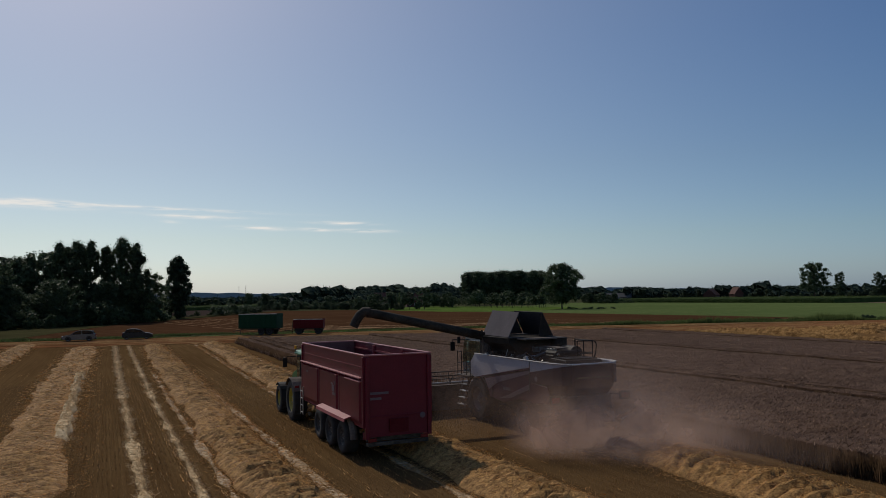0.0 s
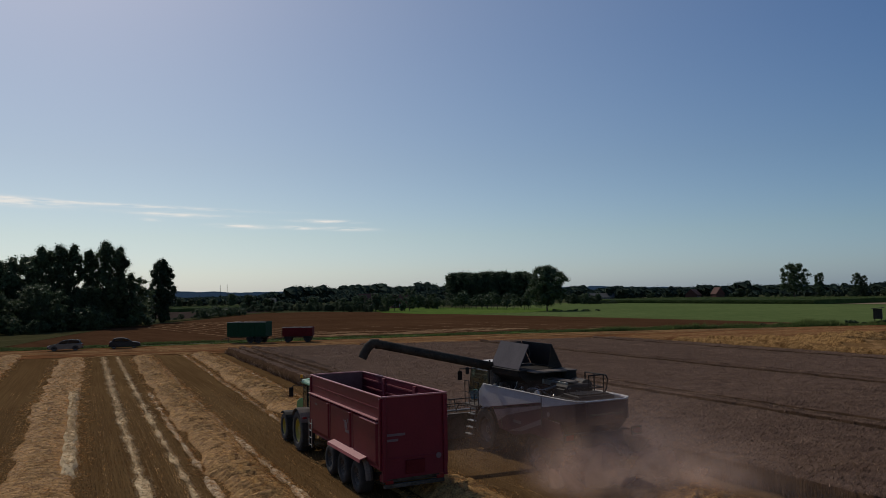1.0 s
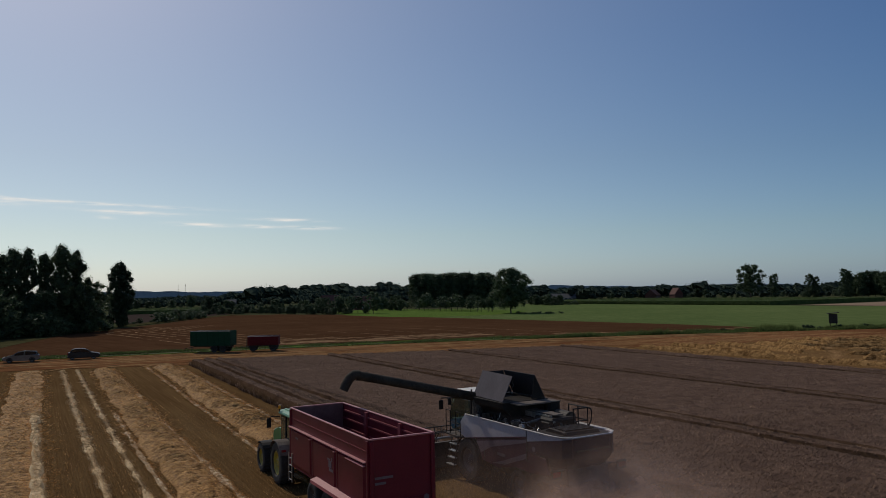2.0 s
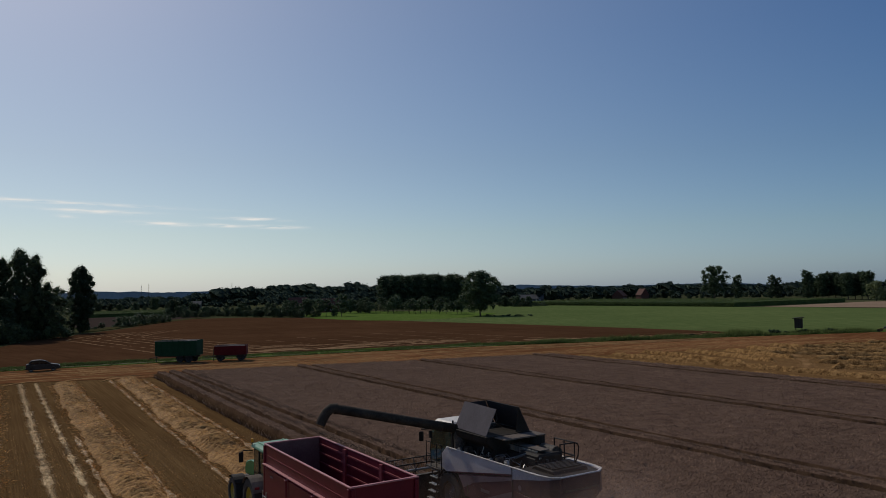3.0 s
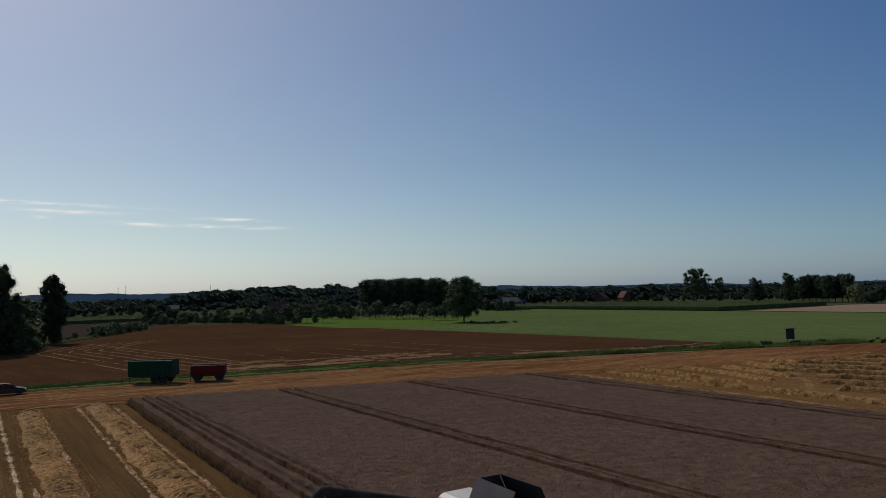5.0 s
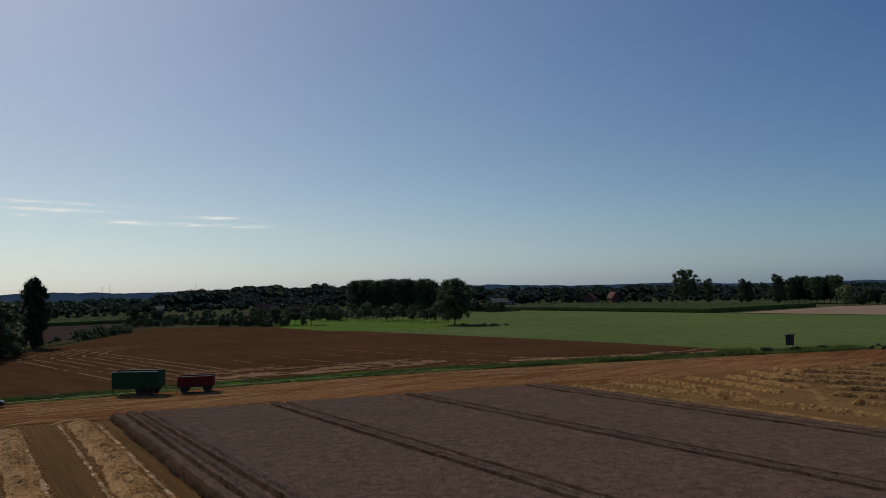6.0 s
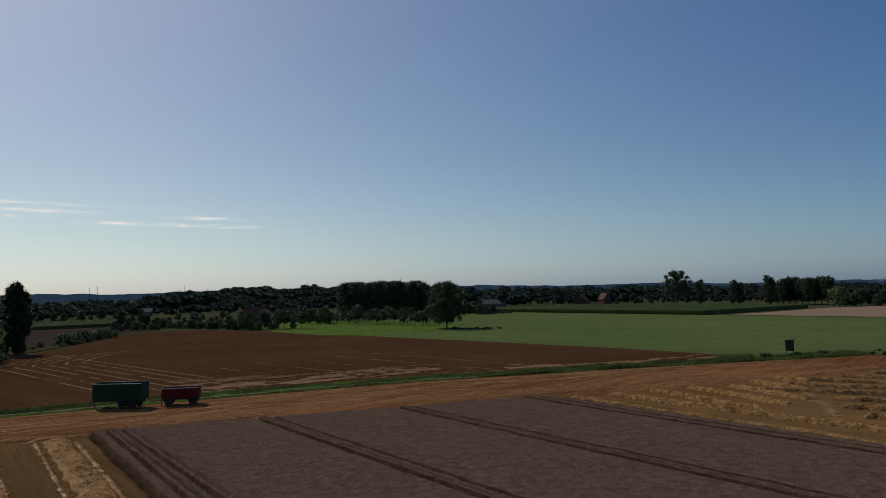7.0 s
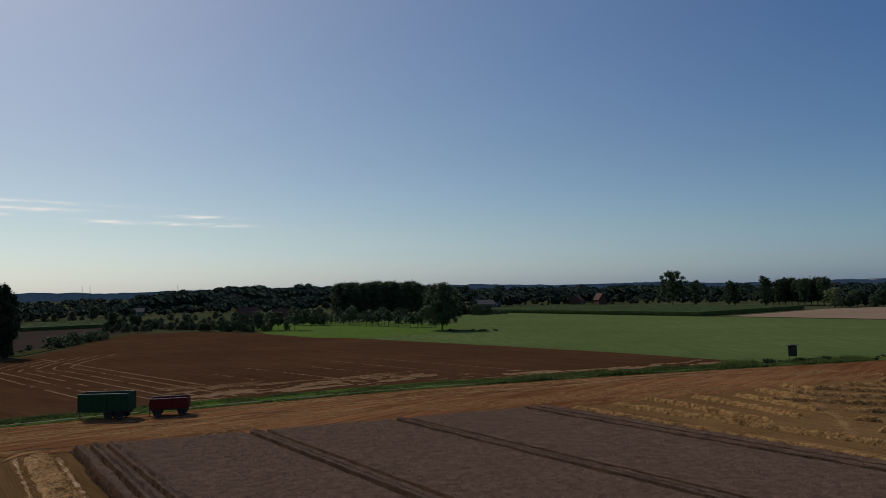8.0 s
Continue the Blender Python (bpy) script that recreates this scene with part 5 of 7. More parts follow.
    bm = prism([(-0.55, L + 0.5), (0.55, L + 0.5), (0.08, L + 2.1), (-0.08, L + 2.1)], 0.62, 0.8, "z")
    part("drawbar", bm, M_DARKSTEEL, t)
    part("rear_bumper", box(-1.12, 1.12, 0.02, 0.14, 0.55, 0.68, 0.01), M_DARKSTEEL, t)
    for s in (-1, 1):
        part("tail_lamp", box(s * 0.95 - 0.14, s * 0.95 + 0.14, -0.02, 0.03, 0.70, 0.82, 0.01), M_REDLENS, t)
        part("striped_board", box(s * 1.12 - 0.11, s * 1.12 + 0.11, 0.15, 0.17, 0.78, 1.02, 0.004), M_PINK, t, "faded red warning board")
        # long fender over the three wheels, bent down at its ends; sun painted in
        part("fender", prism([(s * 0.78, 1.50), (s * 1.24, 1.44), (s * 1.56, 1.35), (s * 1.58, 1.24), (s * 1.55, 1.24), (s * 1.53, 1.32), (s * 1.24, 1.40), (s * 0.78, 1.46)], 1.25, 4.95, "y"), M_PINK, t, "red fender with sunlight in its pale colour")
        part("mud_guard", tube([(s * 1.20, 2.05 - 0.80 * math.cos(a), 0.60 + 0.76 * math.sin(a)) for a in np.linspace(0.0, 1.25, 7)], 0.14, 8), M_DUSTYDECK, t, "dusty rounded mudguard")
        for y in (2.05, 3.62, 5.20):
            wheel(t, s * 1.16, y, 0.60, 0.52, 0.31, M_DARKSTEEL, s, 0)
        part("axle_arm", box(s * 0.78 - 0.06, s * 0.78 + 0.06, 1.6, 5.3, 0.5, 0.66, 0.01), M_DARKSTEEL, t)
    for y in (2.05, 3.62, 5.20):
        part("axle", tube([(-0.95, y, 0.57), (0.95, y, 0.57)], 0.07, 8), M_DARKSTEEL, t)
    # ladder at the front left
    ladder = part("ladder", tube([(-W - 0.10, L - 0.10, 0.55), (-W - 0.10, L - 0.10, 1.75)], 0.022, 6), M_STEEL, t, "pale steel ladder")
    part("stile", tube([(-W - 0.10, L - 0.52, 0.55), (-W - 0.10, L - 0.52, 1.75)], 0.022, 6), M_STEEL, ladder)
    for z in (0.65, 0.95, 1.25, 1.55):
        part("rung", tube([(-W - 0.10, L - 0.52, z), (-W - 0.10, L - 0.10, z)], 0.018, 6), M_STEEL, ladder)
    # picture badge on the side, as plain shapes
    for y, z, w, h in ((3.30, 2.05, 0.30, 0.24), (3.12, 1.92, 0.42, 0.10), (3.45, 2.30, 0.30, 0.06), (3.22, 2.30, 0.10, 0.14), (7.2, 2.45, 0.34, 0.07)):
        part("badge_bar", box(-W - 0.088, -W - 0.080, y, y + w, z, z + h), M_LETTER, t, "pale badge shape")
    return t


build_trailer()


# ---- the tractor ----
def build_tractor():
    t = thing("tractor", (8.78, 32.6, 0), "green tractor with glazed cab and yellow rims", "tractor")
    for s in (-1, 1):
        wheel(t, s * 1.03, 0.0, 0.92, 0.62, 0.52, M_YELLOW, s, 22, "rear_wheel")
        wheel(t, s * 1.02, 2.75, 0.68, 0.52, 0.38, M_YELLOW, s, 20, "front_wheel")
        arc = [(s * 1.02, -0.98 * math.cos(a), 0.92 + 1.02 * math.sin(a)) for a in np.linspace(0.5, 2.5, 9)]
        bm = bmesh.new()
        ring = []
        for p in arc:
            ring.append([bm.verts.new((p[0] + dx, p[1], p[2] - dz)) for dx, dz in ((-0.36, 0.03), (-0.33, 0.0), (0.33, 0.0), (0.36, 0.03), (0.33, 0.035), (-0.33, 0.035))])
        for a, b in zip(ring, ring[1:]):
            for k in range(6):
                bm.faces.new((a[k], a[(k + 1) % 6], b[(k + 1) % 6], b[k]))
        bm.faces.new(ring[0])
        bm.faces.new(ring[-1][::-1])
        part("rear_fender", bm, M_DUSTYDECK, t, "dusty grey-lit fender")
        arc = [(s * 1.02, 2.75 - 0.78 * math.cos(a), 0.70 + 0.76 * math.sin(a)) for a in np.linspace(0.7, 2.2, 7)]
        bm = bmesh.new()
        ring = [[bm.verts.new((p[0] + dx, p[1], p[2] - dz)) for dx, dz in ((-0.28, 0.02), (0.28, 0.02), (0.28, 0.05), (-0.28, 0.05))] for p in arc]
        for a, b in zip(ring, ring[1:]):
            for k in range(4):
                bm.faces.new((a[k], a[(k + 1) % 4], b[(k + 1) % 4], b[k]))
        bm.faces.new(ring[0])
        bm.faces.new(ring[-1][::-1])
        part("front_fender", bm, M_BLACK, t)
    part("rear_axle", tube([(-0.75, 0, 0.92), (0.75, 0, 0.92)], 0.17, 10), M_DARKSTEEL, t)
    part("front_axle", tube([(-0.8, 2.75, 0.68), (0.8, 2.75, 0.68)], 0.10, 8), M_GREEN, t)
    part("gearbox", box(-0.36, 0.36, -0.55, 2.1, 0.62, 1.35, 0.05), M_DARKSTEEL, t)
    # bonnet: rounded and sloping to the front
    hood = bmesh.new()
    prof = [(1.15, 1.35), (3.55, 1.20), (3.62, 1.55), (3.45, 1.86), (2.6, 2.02), (1.15, 2.10)]
    add_prism(hood, prof, -0.42, 0.42, "x", 0.09)
    part("bonnet", hood, M_GREEN, t)
    part("grille", box(-0.36, 0.36, 3.6, 3.66, 1.22, 1.62, 0.02), M_BLACK, t)
    part("front_weight", box(-0.45, 0.45, 3.6, 4.1, 0.6, 1.1, 0.06), M_DARKSTEEL, t)
    # cab: four posts, glass between them, and a broad roof
    for x, y0, y1 in ((-0.78, -0.72, -0.60), (0.78, -0.72, -0.60), (-0.74, 1.02, 0.86), (0.74, 1.02, 0.86)):
        part("cab_post", tube([(x, y0, 1.35), (x * 1.02, y1, 2.92)], 0.045, 6), M_BLACK, t)
    part("cab_post", tube([(-0.80, 0.15, 1.35), (-0.80, 0.15, 2.92)], 0.035, 6), M_BLACK, t)
    part("cab_post", tube([(0.80, 0.15, 1.35), (0.80, 0.15, 2.92)], 0.035, 6), M_BLACK, t)
    for s in (-1, 1):
        for y0, y1 in ((-0.62, 0.12), (0.18, 0.92)):
            part("side_window", box(*sorted((s * 0.775, s * 0.79)), y0, y1, 1.42, 2.88), G_CAB, t)
    part("rear_window", box(-0.72, 0.72, -0.66, -0.645, 1.75, 2.88), G_CAB, t)
    part("windscreen", box(-0.70, 0.70, 0.93, 0.945, 1.75, 2.88), G_CAB, t)
    part("cab_floor", box(-0.78, 0.78, -0.7, 1.0, 1.28, 1.42, 0.02), M_BLACK, t)
    seat = part("driver_seat", box(-0.26, 0.26, -0.38, 0.12, 1.62, 1.78, 0.05), M_BLACK, t)
    part("seat_back", box(-0.25, 0.25, -0.46, -0.34, 1.75, 2.40, 0.05), M_BLACK, seat)
    part("steering_column", tube([(0, 0.75, 1.42), (0, 0.52, 2.02)], 0.04, 6), M_BLACK, t)
    roof = part("cab_roof", box(-0.90, 0.90, -0.92, 1.18, 2.92, 3.12, 0.07, taper=(0.92, 0.92)), M_ROOFGREEN, t, "green cab roof made paler for sunlight")
    part("roof_panel", box(-0.42, 0.42, -0.65, 0.55, 3.12, 3.165, 0.015), M_GREEN, roof, "darker green roof hatch")
    for x in (-0.62, 0.5):
        part("roof_rib", box(x, x + 0.10, -0.75, 0.95, 3.11, 3.165, 0.012), M_ROOFGREEN, roof)
    for x, y in ((-0.86, 0.95), (0.86, -0.8)):
        b = part("beacon_stalk", tube([(x, y, 3.0), (x, y, 3.2)], 0.018, 6), M_BLACK, roof)
        part("beacon", tube([(x, y, 3.18), (x, y, 3.34)], 0.055, 10), M_AMBER, b, "amber warning beacon")
    for x in (-0.7, -0.45, 0.45, 0.7):
        part("work_lamp", box(x - 0.07, x + 0.07, -0.97, -0.90, 2.94, 3.04, 0.012), M_WHITE, roof)
    for s in (-1, 1):
        arm = part("mirror_arm", tube([(s * 0.82, 1.0, 2.80), (s * 1.22, 1.12, 2.82), (s * 1.30, 1.1, 2.74)], 0.022, 6), M_BLACK, t)
        part("mirror", box(s * 1.32 - 0.10, s * 1.32 + 0.10, 1.07, 1.14, 2.32, 2.76, 0.02), M_BLACK, arm)
    part("exhaust", tube([(0.72, 1.15, 1.5), (0.72, 1.15, 2.75), (0.72, 1.05, 2.88)], 0.055, 8), M_BLACK, t)
    steps = part("cab_steps", box(-1.02, -0.72, 0.75, 1.15, 0.5, 0.54), M_DARKSTEEL, t)
    for z in (0.80, 1.1):
        part("step", box(-0.98, -0.72, 0.78, 1.12, z, z + 0.04), M_DARKSTEEL, steps)
    part("fuel_tank", box(-0.78, -0.40, 0.95, 1.9, 0.62, 1.2, 0.07), M_BLACK, t)
    part("hitch", box(-0.10, 0.10, -1.05, -0.5, 0.5, 0.72, 0.02), M_DARKSTEEL, t)
    for s in (-1, 1):
        part("rear_lamp", box(s * 1.25 - 0.10, s * 1.25 + 0.10, -0.98, -0.93, 1.55, 1.65, 0.01), M_REDLENS, t)


build_tractor()


# ---- the combine harvester ----
def build_combine():
    t = thing("combine_harvester", (16.25, 21.4, 0), "grey and dark red combine harvester with open grain tank flaps", "combine")
    W = 1.38
    # local y: 0 at the tail, forward positive
    for s in (-1, 1):
        wheel(t, s * 1.05, 6.75, 0.95, 0.72, 0.50, M_RIM, s, 20, "drive_wheel")
        wheel(t, s * 1.02, 3.05, 0.62, 0.46, 0.33, M_RIM, s, 18, "steering_wheel_rear")
    part("front_axle", tube([(-0.9, 6.75, 0.95), (0.9, 6.75, 0.95)], 0.16, 10), M_DARKSTEEL, t)
    part("rear_axle", tube([(-0.9, 3.05, 0.62), (0.9, 3.05, 0.62)], 0.10, 8), M_DARKSTEEL, t)
    body = part("body", prism([(0.35, 1.25), (1.2, 0.95), (4.4, 0.85), (7.4, 1.2), (7.4, 2.6), (0.3, 2.6)], -0.95, 0.95, "x", 0.03), M_DARKSTEEL, t)
    for s in (-1, 1):
        x0, x1 = sorted((s * (W - 0.10), s * W))
        up = part("upper_panel", prism([(6.2, 2.04), (7.03, 1.90), (7.50, 2.06), (7.42, 2.55), (6.98, 2.95), (2.22, 2.97), (2.22, 2.70)], x0, x1, "x", 0.02), M_PANEL, t, "grey-white wedge-shaped side panel")
        part("red_stripe", prism([(6.9, 1.90), (6.2, 2.00), (2.22, 2.64), (2.22, 2.69), (6.2, 2.05)], *sorted((s * (W - 0.04), s * (W + 0.008))), "x"), M_MAROON, up)
        # tail part of the panel, rounding in towards the back: a pale wedge over a dark hood
        for name, material, label, lo, hi in (("tail_wedge", M_PANEL, "grey-white wedge running out towards the tail", (2.52, 2.68, 2.80, 2.88, 2.92), (2.97,) * 5), ("tail_panel", M_TAIL, "dark red-black rounded tail panel", (2.12, 2.14, 2.16, 2.18, 2.20), (2.515, 2.675, 2.795, 2.875, 2.915))):
            bm = bmesh.new()
            ring = []
            for (y, dx), a, b in zip(((2.2, 0.0), (1.3, 0.0), (0.60, 0.03), (0.15, 0.14), (-0.08, 0.42)), lo, hi):
                ring.append([bm.verts.new((s * (W - dx), y, a)), bm.verts.new((s * (W - dx), y, b)), bm.verts.new((s * (W - dx - 0.10), y + 0.02, b)), bm.verts.new((s * (W - dx - 0.10), y + 0.02, a))])
            for a, b in zip(ring, ring[1:]):
                for k in range(4):
                    bm.faces.new((a[k], a[(k + 1) % 4], b[(k + 1) % 4], b[k]))
            bm.faces.new(ring[0])
            bm.faces.new(ring[-1][::-1])
            part(name, bm, material, t, label)
        trim = [(s * (W - dx + 0.012), y, 2.975) for y, dx in ((6.9, 0.0), (4.0, 0.0), (1.3, 0.0), (0.60, 0.03), (0.15, 0.14), (-0.08, 0.42))]
        part("trim_strip", tube(trim, 0.026, 6), M_CREAM, t, "pale trim strip")
        low = part("lower_panel", prism([(5.55, 1.20), (5.9, 1.90), (6.1, 1.97), (2.22, 2.60), (2.22, 2.10), (1.0, 2.06), (0.75, 1.45), (2.1, 1.32), (3.0, 1.40), (4.3, 1.10)], x0, x1, "x", 0.02), M_MAROON, t, "dusty maroon lower side panel")
        for poly in ([(6.0, 1.93), (2.24, 2.58), (2.24, 2.46), (4.85, 1.86), (5.62, 1.50)], [(4.75, 1.22), (3.94, 1.45), (2.24, 2.05), (2.24, 1.84), (3.8, 1.32)]):
            part("swoosh", prism(poly, *sorted((s * (W - 0.02), s * (W + 0.008))), "x"), M_ROSE, low, "rose-grey decorative swoosh")
        part("panel_seam", prism([(2.20, 1.75), (2.24, 1.75), (2.24, 2.96), (2.20, 2.96)], *sorted((s * (W - 0.06), s * (W + 0.012))), "x"), M_DARKSTEEL, low)
        part("door_seam", prism([(5.30, 1.25), (5.33, 1.25), (5.36, 1.70), (5.33, 1.70)], *sorted((s * (W - 0.02), s * (W + 0.012))), "x"), M_DARKSTEEL, low)
        part("badge", box(*sorted((s * (W - 0.02), s * (W + 0.008))), 3.75, 4.35, 1.62, 1.74), M_LETTER, low, "pale unreadable lettering bar")
        part("round_badge", tube([(s * (W - 0.02), 1.75, 2.30), (s * (W + 0.008), 1.75, 2.30)], 0.10, 12), M_ROSE, low)
        part("wheel_arch", tube([(s * (W - 0.05), 6.75 - 1.12 * math.cos(a), 0.95 + 1.08 * math.sin(a)) for a in np.linspace(0.35, 2.7, 10)], 0.05, 6), M_BLACK, t)
    bm = bmesh.new()
    rings = []
    for z, k, dy in ((1.62, 0.74, 0.42), (1.80, 0.88, 0.22), (2.05, 0.96, 0.08), (2.35, 1.0, 0.0), (2.93, 1.0, 0.0)):
        out = [(-0.84, -0.08), (0.84, -0.08), (1.08, 0.02), (1.19, 0.22), (1.25, 0.60), (1.26, 1.3), (-1.26, 1.3), (-1.25, 0.60), (-1.19, 0.22), (-1.08, 0.02)]
        rings.append([bm.verts.new((x * k, y + dy * (1.3 - y), z)) for x, y in out])
    for a, b in zip(rings, rings[1:]):
        for i in range(10):
            bm.faces.new((a[i], a[(i + 1) % 10], b[(i + 1) % 10], b[i]))
    bm.faces.new(rings[0][::-1])
    bm.faces.new(rings[-1])
    tail = part("tail_hood", bm, M_TAIL, t, "dark red-black rounded tail hood", smooth=False)
    lid = [(-0.80, 0.0), (0.80, 0.0), (1.02, 0.10), (1.12, 0.30), (1.18, 0.65), (1.18, 2.0), (-1.18, 2.0), (-1.18, 0.65), (-1.12, 0.30), (-1.02, 0.10)]
    part("tail_lid", prism(lid, 2.90, 2.945, "z"), M_BLACK, tail, "black lid of the tail hood")
    part("dusty_ledge", box(-0.25, 1.05, 1.78, 2.30, 2.945, 2.985, 0.008), M_DUSTYDECK, tail, "dust and chaff lying on the lid")
    for i in range(6):
        part("bracket", box(-0.10 + 0.19 * i, -0.02 + 0.19 * i, 1.82 + 0.05 * (i % 3), 1.95 + 0.07 * (i % 2), 2.985, 3.02 + 0.03 * ((i * 3) % 4), 0.006), M_DARKSTEEL, tail)
    part("tail_rib", box(-0.78, 0.78, -0.11, -0.07, 2.42, 2.48), M_DARKSTEEL, tail)
    part("trim_strip", tube([(-0.96, -0.085, 2.96), (0.96, -0.085, 2.96)], 0.028, 6), M_WHITE, tail)
    part("chopper", prism([(0.12, 1.05), (0.9, 0.75), (1.35, 1.05), (1.2, 1.75), (0.2, 1.75)], -1.0, 1.0, "x", 0.03), M_DARKSTEEL, t, "dusty straw chopper")
    sp = part("spreader", prism([(-0.35, 0.92), (0.25, 0.98), (0.25, 1.02), (-0.35, 0.96)], -1.05, 1.05, "x"), M_DARKSTEEL, t)
    for i in range(7):
        x = -0.9 + i * 0.3
        part("vane", prism([(-0.33, 0.80), (0.22, 0.84), (0.22, 0.98), (-0.33, 0.93)], x - 0.012, x + 0.012, "x"), M_DARKSTEEL, sp)
    for s in (-1, 1):
        lm = part("lamp_bracket", tube([(s * 1.0, 0.35, 1.75), (s * 1.55, 0.15, 1.72)], 0.03, 6), M_BLACK, t)
        part("rear_lamp", box(s * 1.58 - 0.24, s * 1.58 + 0.24, 0.08, 0.18, 1.52, 1.84, 0.02), M_BLACK, lm)
        part("lamp_glass", box(s * 1.58 - 0.18, s * 1.58 + 0.18, 0.062, 0.08, 1.58, 1.78), M_REDLENS, lm)
        part("chain_guard", tube([(s * 1.06, 2.2, 1.25), (s * 1.12, 1.7, 1.5), (s * 1.08, 1.2, 1.15)], 0.05, 6), M_RIM, t)
    # deck round the engine
    part("deck", box(-1.18, 1.18, 0.75, 7.3, 2.58, 2.66), M_BLACK, t, "dusty service deck")
    hatch = part("rear_hatch", prism([(0.35, 2.90), (0.5, 3.06), (1.5, 3.10), (1.75, 2.96), (1.75, 2.86), (0.35, 2.84)], -0.82, 0.82, "x", 0.02), M_BLACK, t, "dark louvred rear hatch")
    for i in range(6):
        part("louvre", box(-0.7, 0.7, 0.62 + i * 0.15, 0.70 + i * 0.15, 3.08, 3.115), M_BLACK, hatch)
    eng = part("engine_block", box(-0.25, 1.0, 2.0, 3.3, 2.66, 3.30, 0.08), M_BLACK, t)
    part("engine_cover", box(0.02, 0.48, 2.22, 4.52, 3.38, 3.42, 0.01), M_DUSTYDECK, eng, "dusty flat cover plate")
    for i in range(17):
        y = 2.36 + i * 0.108
        part("cooling_fin", box(-0.07, 0.015, y, y + 0.045, 3.16, 3.37, 0.006), M_STEEL, eng)
    part("bent_pipe", tube([(-0.18, 2.80, 3.22), (-0.24, 2.92, 3.17), (-0.36, 3.06, 3.10), (-0.50, 3.30, 3.00), (-0.56, 3.42, 2.86)], 0.055, 8), M_RIM, eng, "pale bent pipe", smooth=True)
    part("side_cowl", box(-0.30, -0.10, 2.15, 4.2, 2.66, 3.14, 0.03), M_BLACK, eng)
    part("air_filter", tube([(0.95, 2.35, 3.15), (0.95, 3.2, 3.15)], 0.30, 14), M_DARKSTEEL, eng)
    part("intake_screen", tube([(0.95, 3.6, 3.35), (0.95, 3.6, 3.75)], 0.34, 16), M_BLACK, eng)
    part("cooling_pipe", tube([(-0.15, 2.0 + i * 0.1, 3.16 + 0.02 * (i % 2)) for i in range(14)], 0.06, 6), M_STEEL, eng)
    for i in range(12):
        a = i * 0.9
        p = (-0.95 + 0.12 * math.sin(i * 2.1), 2.2 + i * 0.32, 2.72)
        part("hose", tube([p, (p[0] + 0.25, p[1] + 0.12, 2.95 + 0.1 * math.sin(a)), (p[0] + 0.5, p[1] + 0.3 * math.cos(a), 2.8)], 0.022, 5), M_DARKSTEEL if i % 3 else M_STEEL, eng)
    for i in range(5):
        part("belt_pulley", tube([(-1.02, 2.4 + i * 0.55, 2.5), (-0.92, 2.4 + i * 0.55, 2.5)], 0.16 + 0.05 * (i % 2), 14), M_DARKSTEEL, eng)
    # guard rail on the deck
    rail = part("guard_rail", tube([(1.18, 1.55, 2.66), (1.18, 1.55, 3.70), (1.18, 2.75, 3.70), (1.18, 2.75, 2.66)], 0.034, 6), M_BLACK, t)
    part("rail_bar", tube([(1.18, 1.55, 3.2), (1.18, 2.75, 3.2)], 0.028, 6), M_BLACK, rail)
    part("rail_bar", tube([(0.45, 1.55, 2.9), (0.45, 1.55, 3.70), (1.18, 1.55, 3.70)], 0.034, 6), M_BLACK, rail)
    part("rail_bar", tube([(0.45, 1.55, 3.2), (1.18, 1.55, 3.2)], 0.028, 6), M_BLACK, rail)
    part("rail_post", tube([(1.18, 2.15, 2.7), (1.18, 2.15, 3.70)], 0.028, 6), M_BLACK, rail)
    part("rail_hoop", tube([(1.18, 1.55, 3.70), (1.22, 1.42, 3.68), (1.24, 1.36, 3.55), (1.22, 1.40, 3.2), (1.18, 1.52, 2.95)], 0.03, 6), M_BLACK, rail, "bent hoop at the rail end")
    # grain tank with sloped flaps
    tank = part("grain_tank", prism([(-0.72, 2.66), (1.10, 2.66), (1.12, 3.72), (-1.22, 3.72), (-1.18, 3.5), (-0.78, 3.2)], 4.1, 6.75, "y", 0.02), M_BLACK, t)
    for i in range(16):
        y = 2.3 + i * 0.28
        z = 2.74 + 0.22 * ((i * 7) % 5) / 4
        if i % 4 == 0:
            part("hydraulic_block", box(-1.16, -0.86, y, y + 0.2, 2.66, z + 0.16, 0.015), M_DARKSTEEL, t)
        elif i % 4 == 1:
            part("hydraulic_hose", tube([(-1.12, y, 2.7), (-1.02, y + 0.2, z + 0.25), (-0.86, y + 0.32, z + 0.1), (-0.8, y + 0.6, 2.7)], 0.03, 6), M_BLACK, t)
        elif i % 4 == 2:
            part("pulley", tube([(-1.2, y, z), (-1.1, y, z)], 0.13, 12), M_STEEL, t)
        else:
            part("cable_duct", tube([(-1.0, y - 0.3, 2.8), (-0.95, y, 3.0), (-0.9, y + 0.5, 2.86)], 0.024, 5), M_DUSTYDECK, t)
    # a tangle of thin hoses and rods over the gearing
    for i in range(14):
        y, z = 3.0 + 0.17 * i, 2.80 + 0.05 * ((i * 5) % 4)
        a = i * 1.7
        bend = [(-1.05 + 0.06 * (i % 3), y, z), (-0.85, y + 0.18 * math.sin(a), z + 0.22 + 0.08 * math.cos(a)), (-0.60, y + 0.30 * math.cos(a), z + 0.18), (-0.38, y + 0.12, z - 0.02)]
        part("thin_hose", tube(bend, 0.016, 5), (M_RIM, M_BLACK, M_STEEL)[i % 3], t)
    part("tank_roof", box(-0.84, 1.24, 3.36, 4.40, 3.70, 3.76, 0.012), M_DUSTYDECK, tank, "dusty flat roof behind the tank")
    part("tank_rim", box(-1.24, 1.12, 4.08, 6.78, 3.72, 3.78, 0.01), M_BLACK, tank)

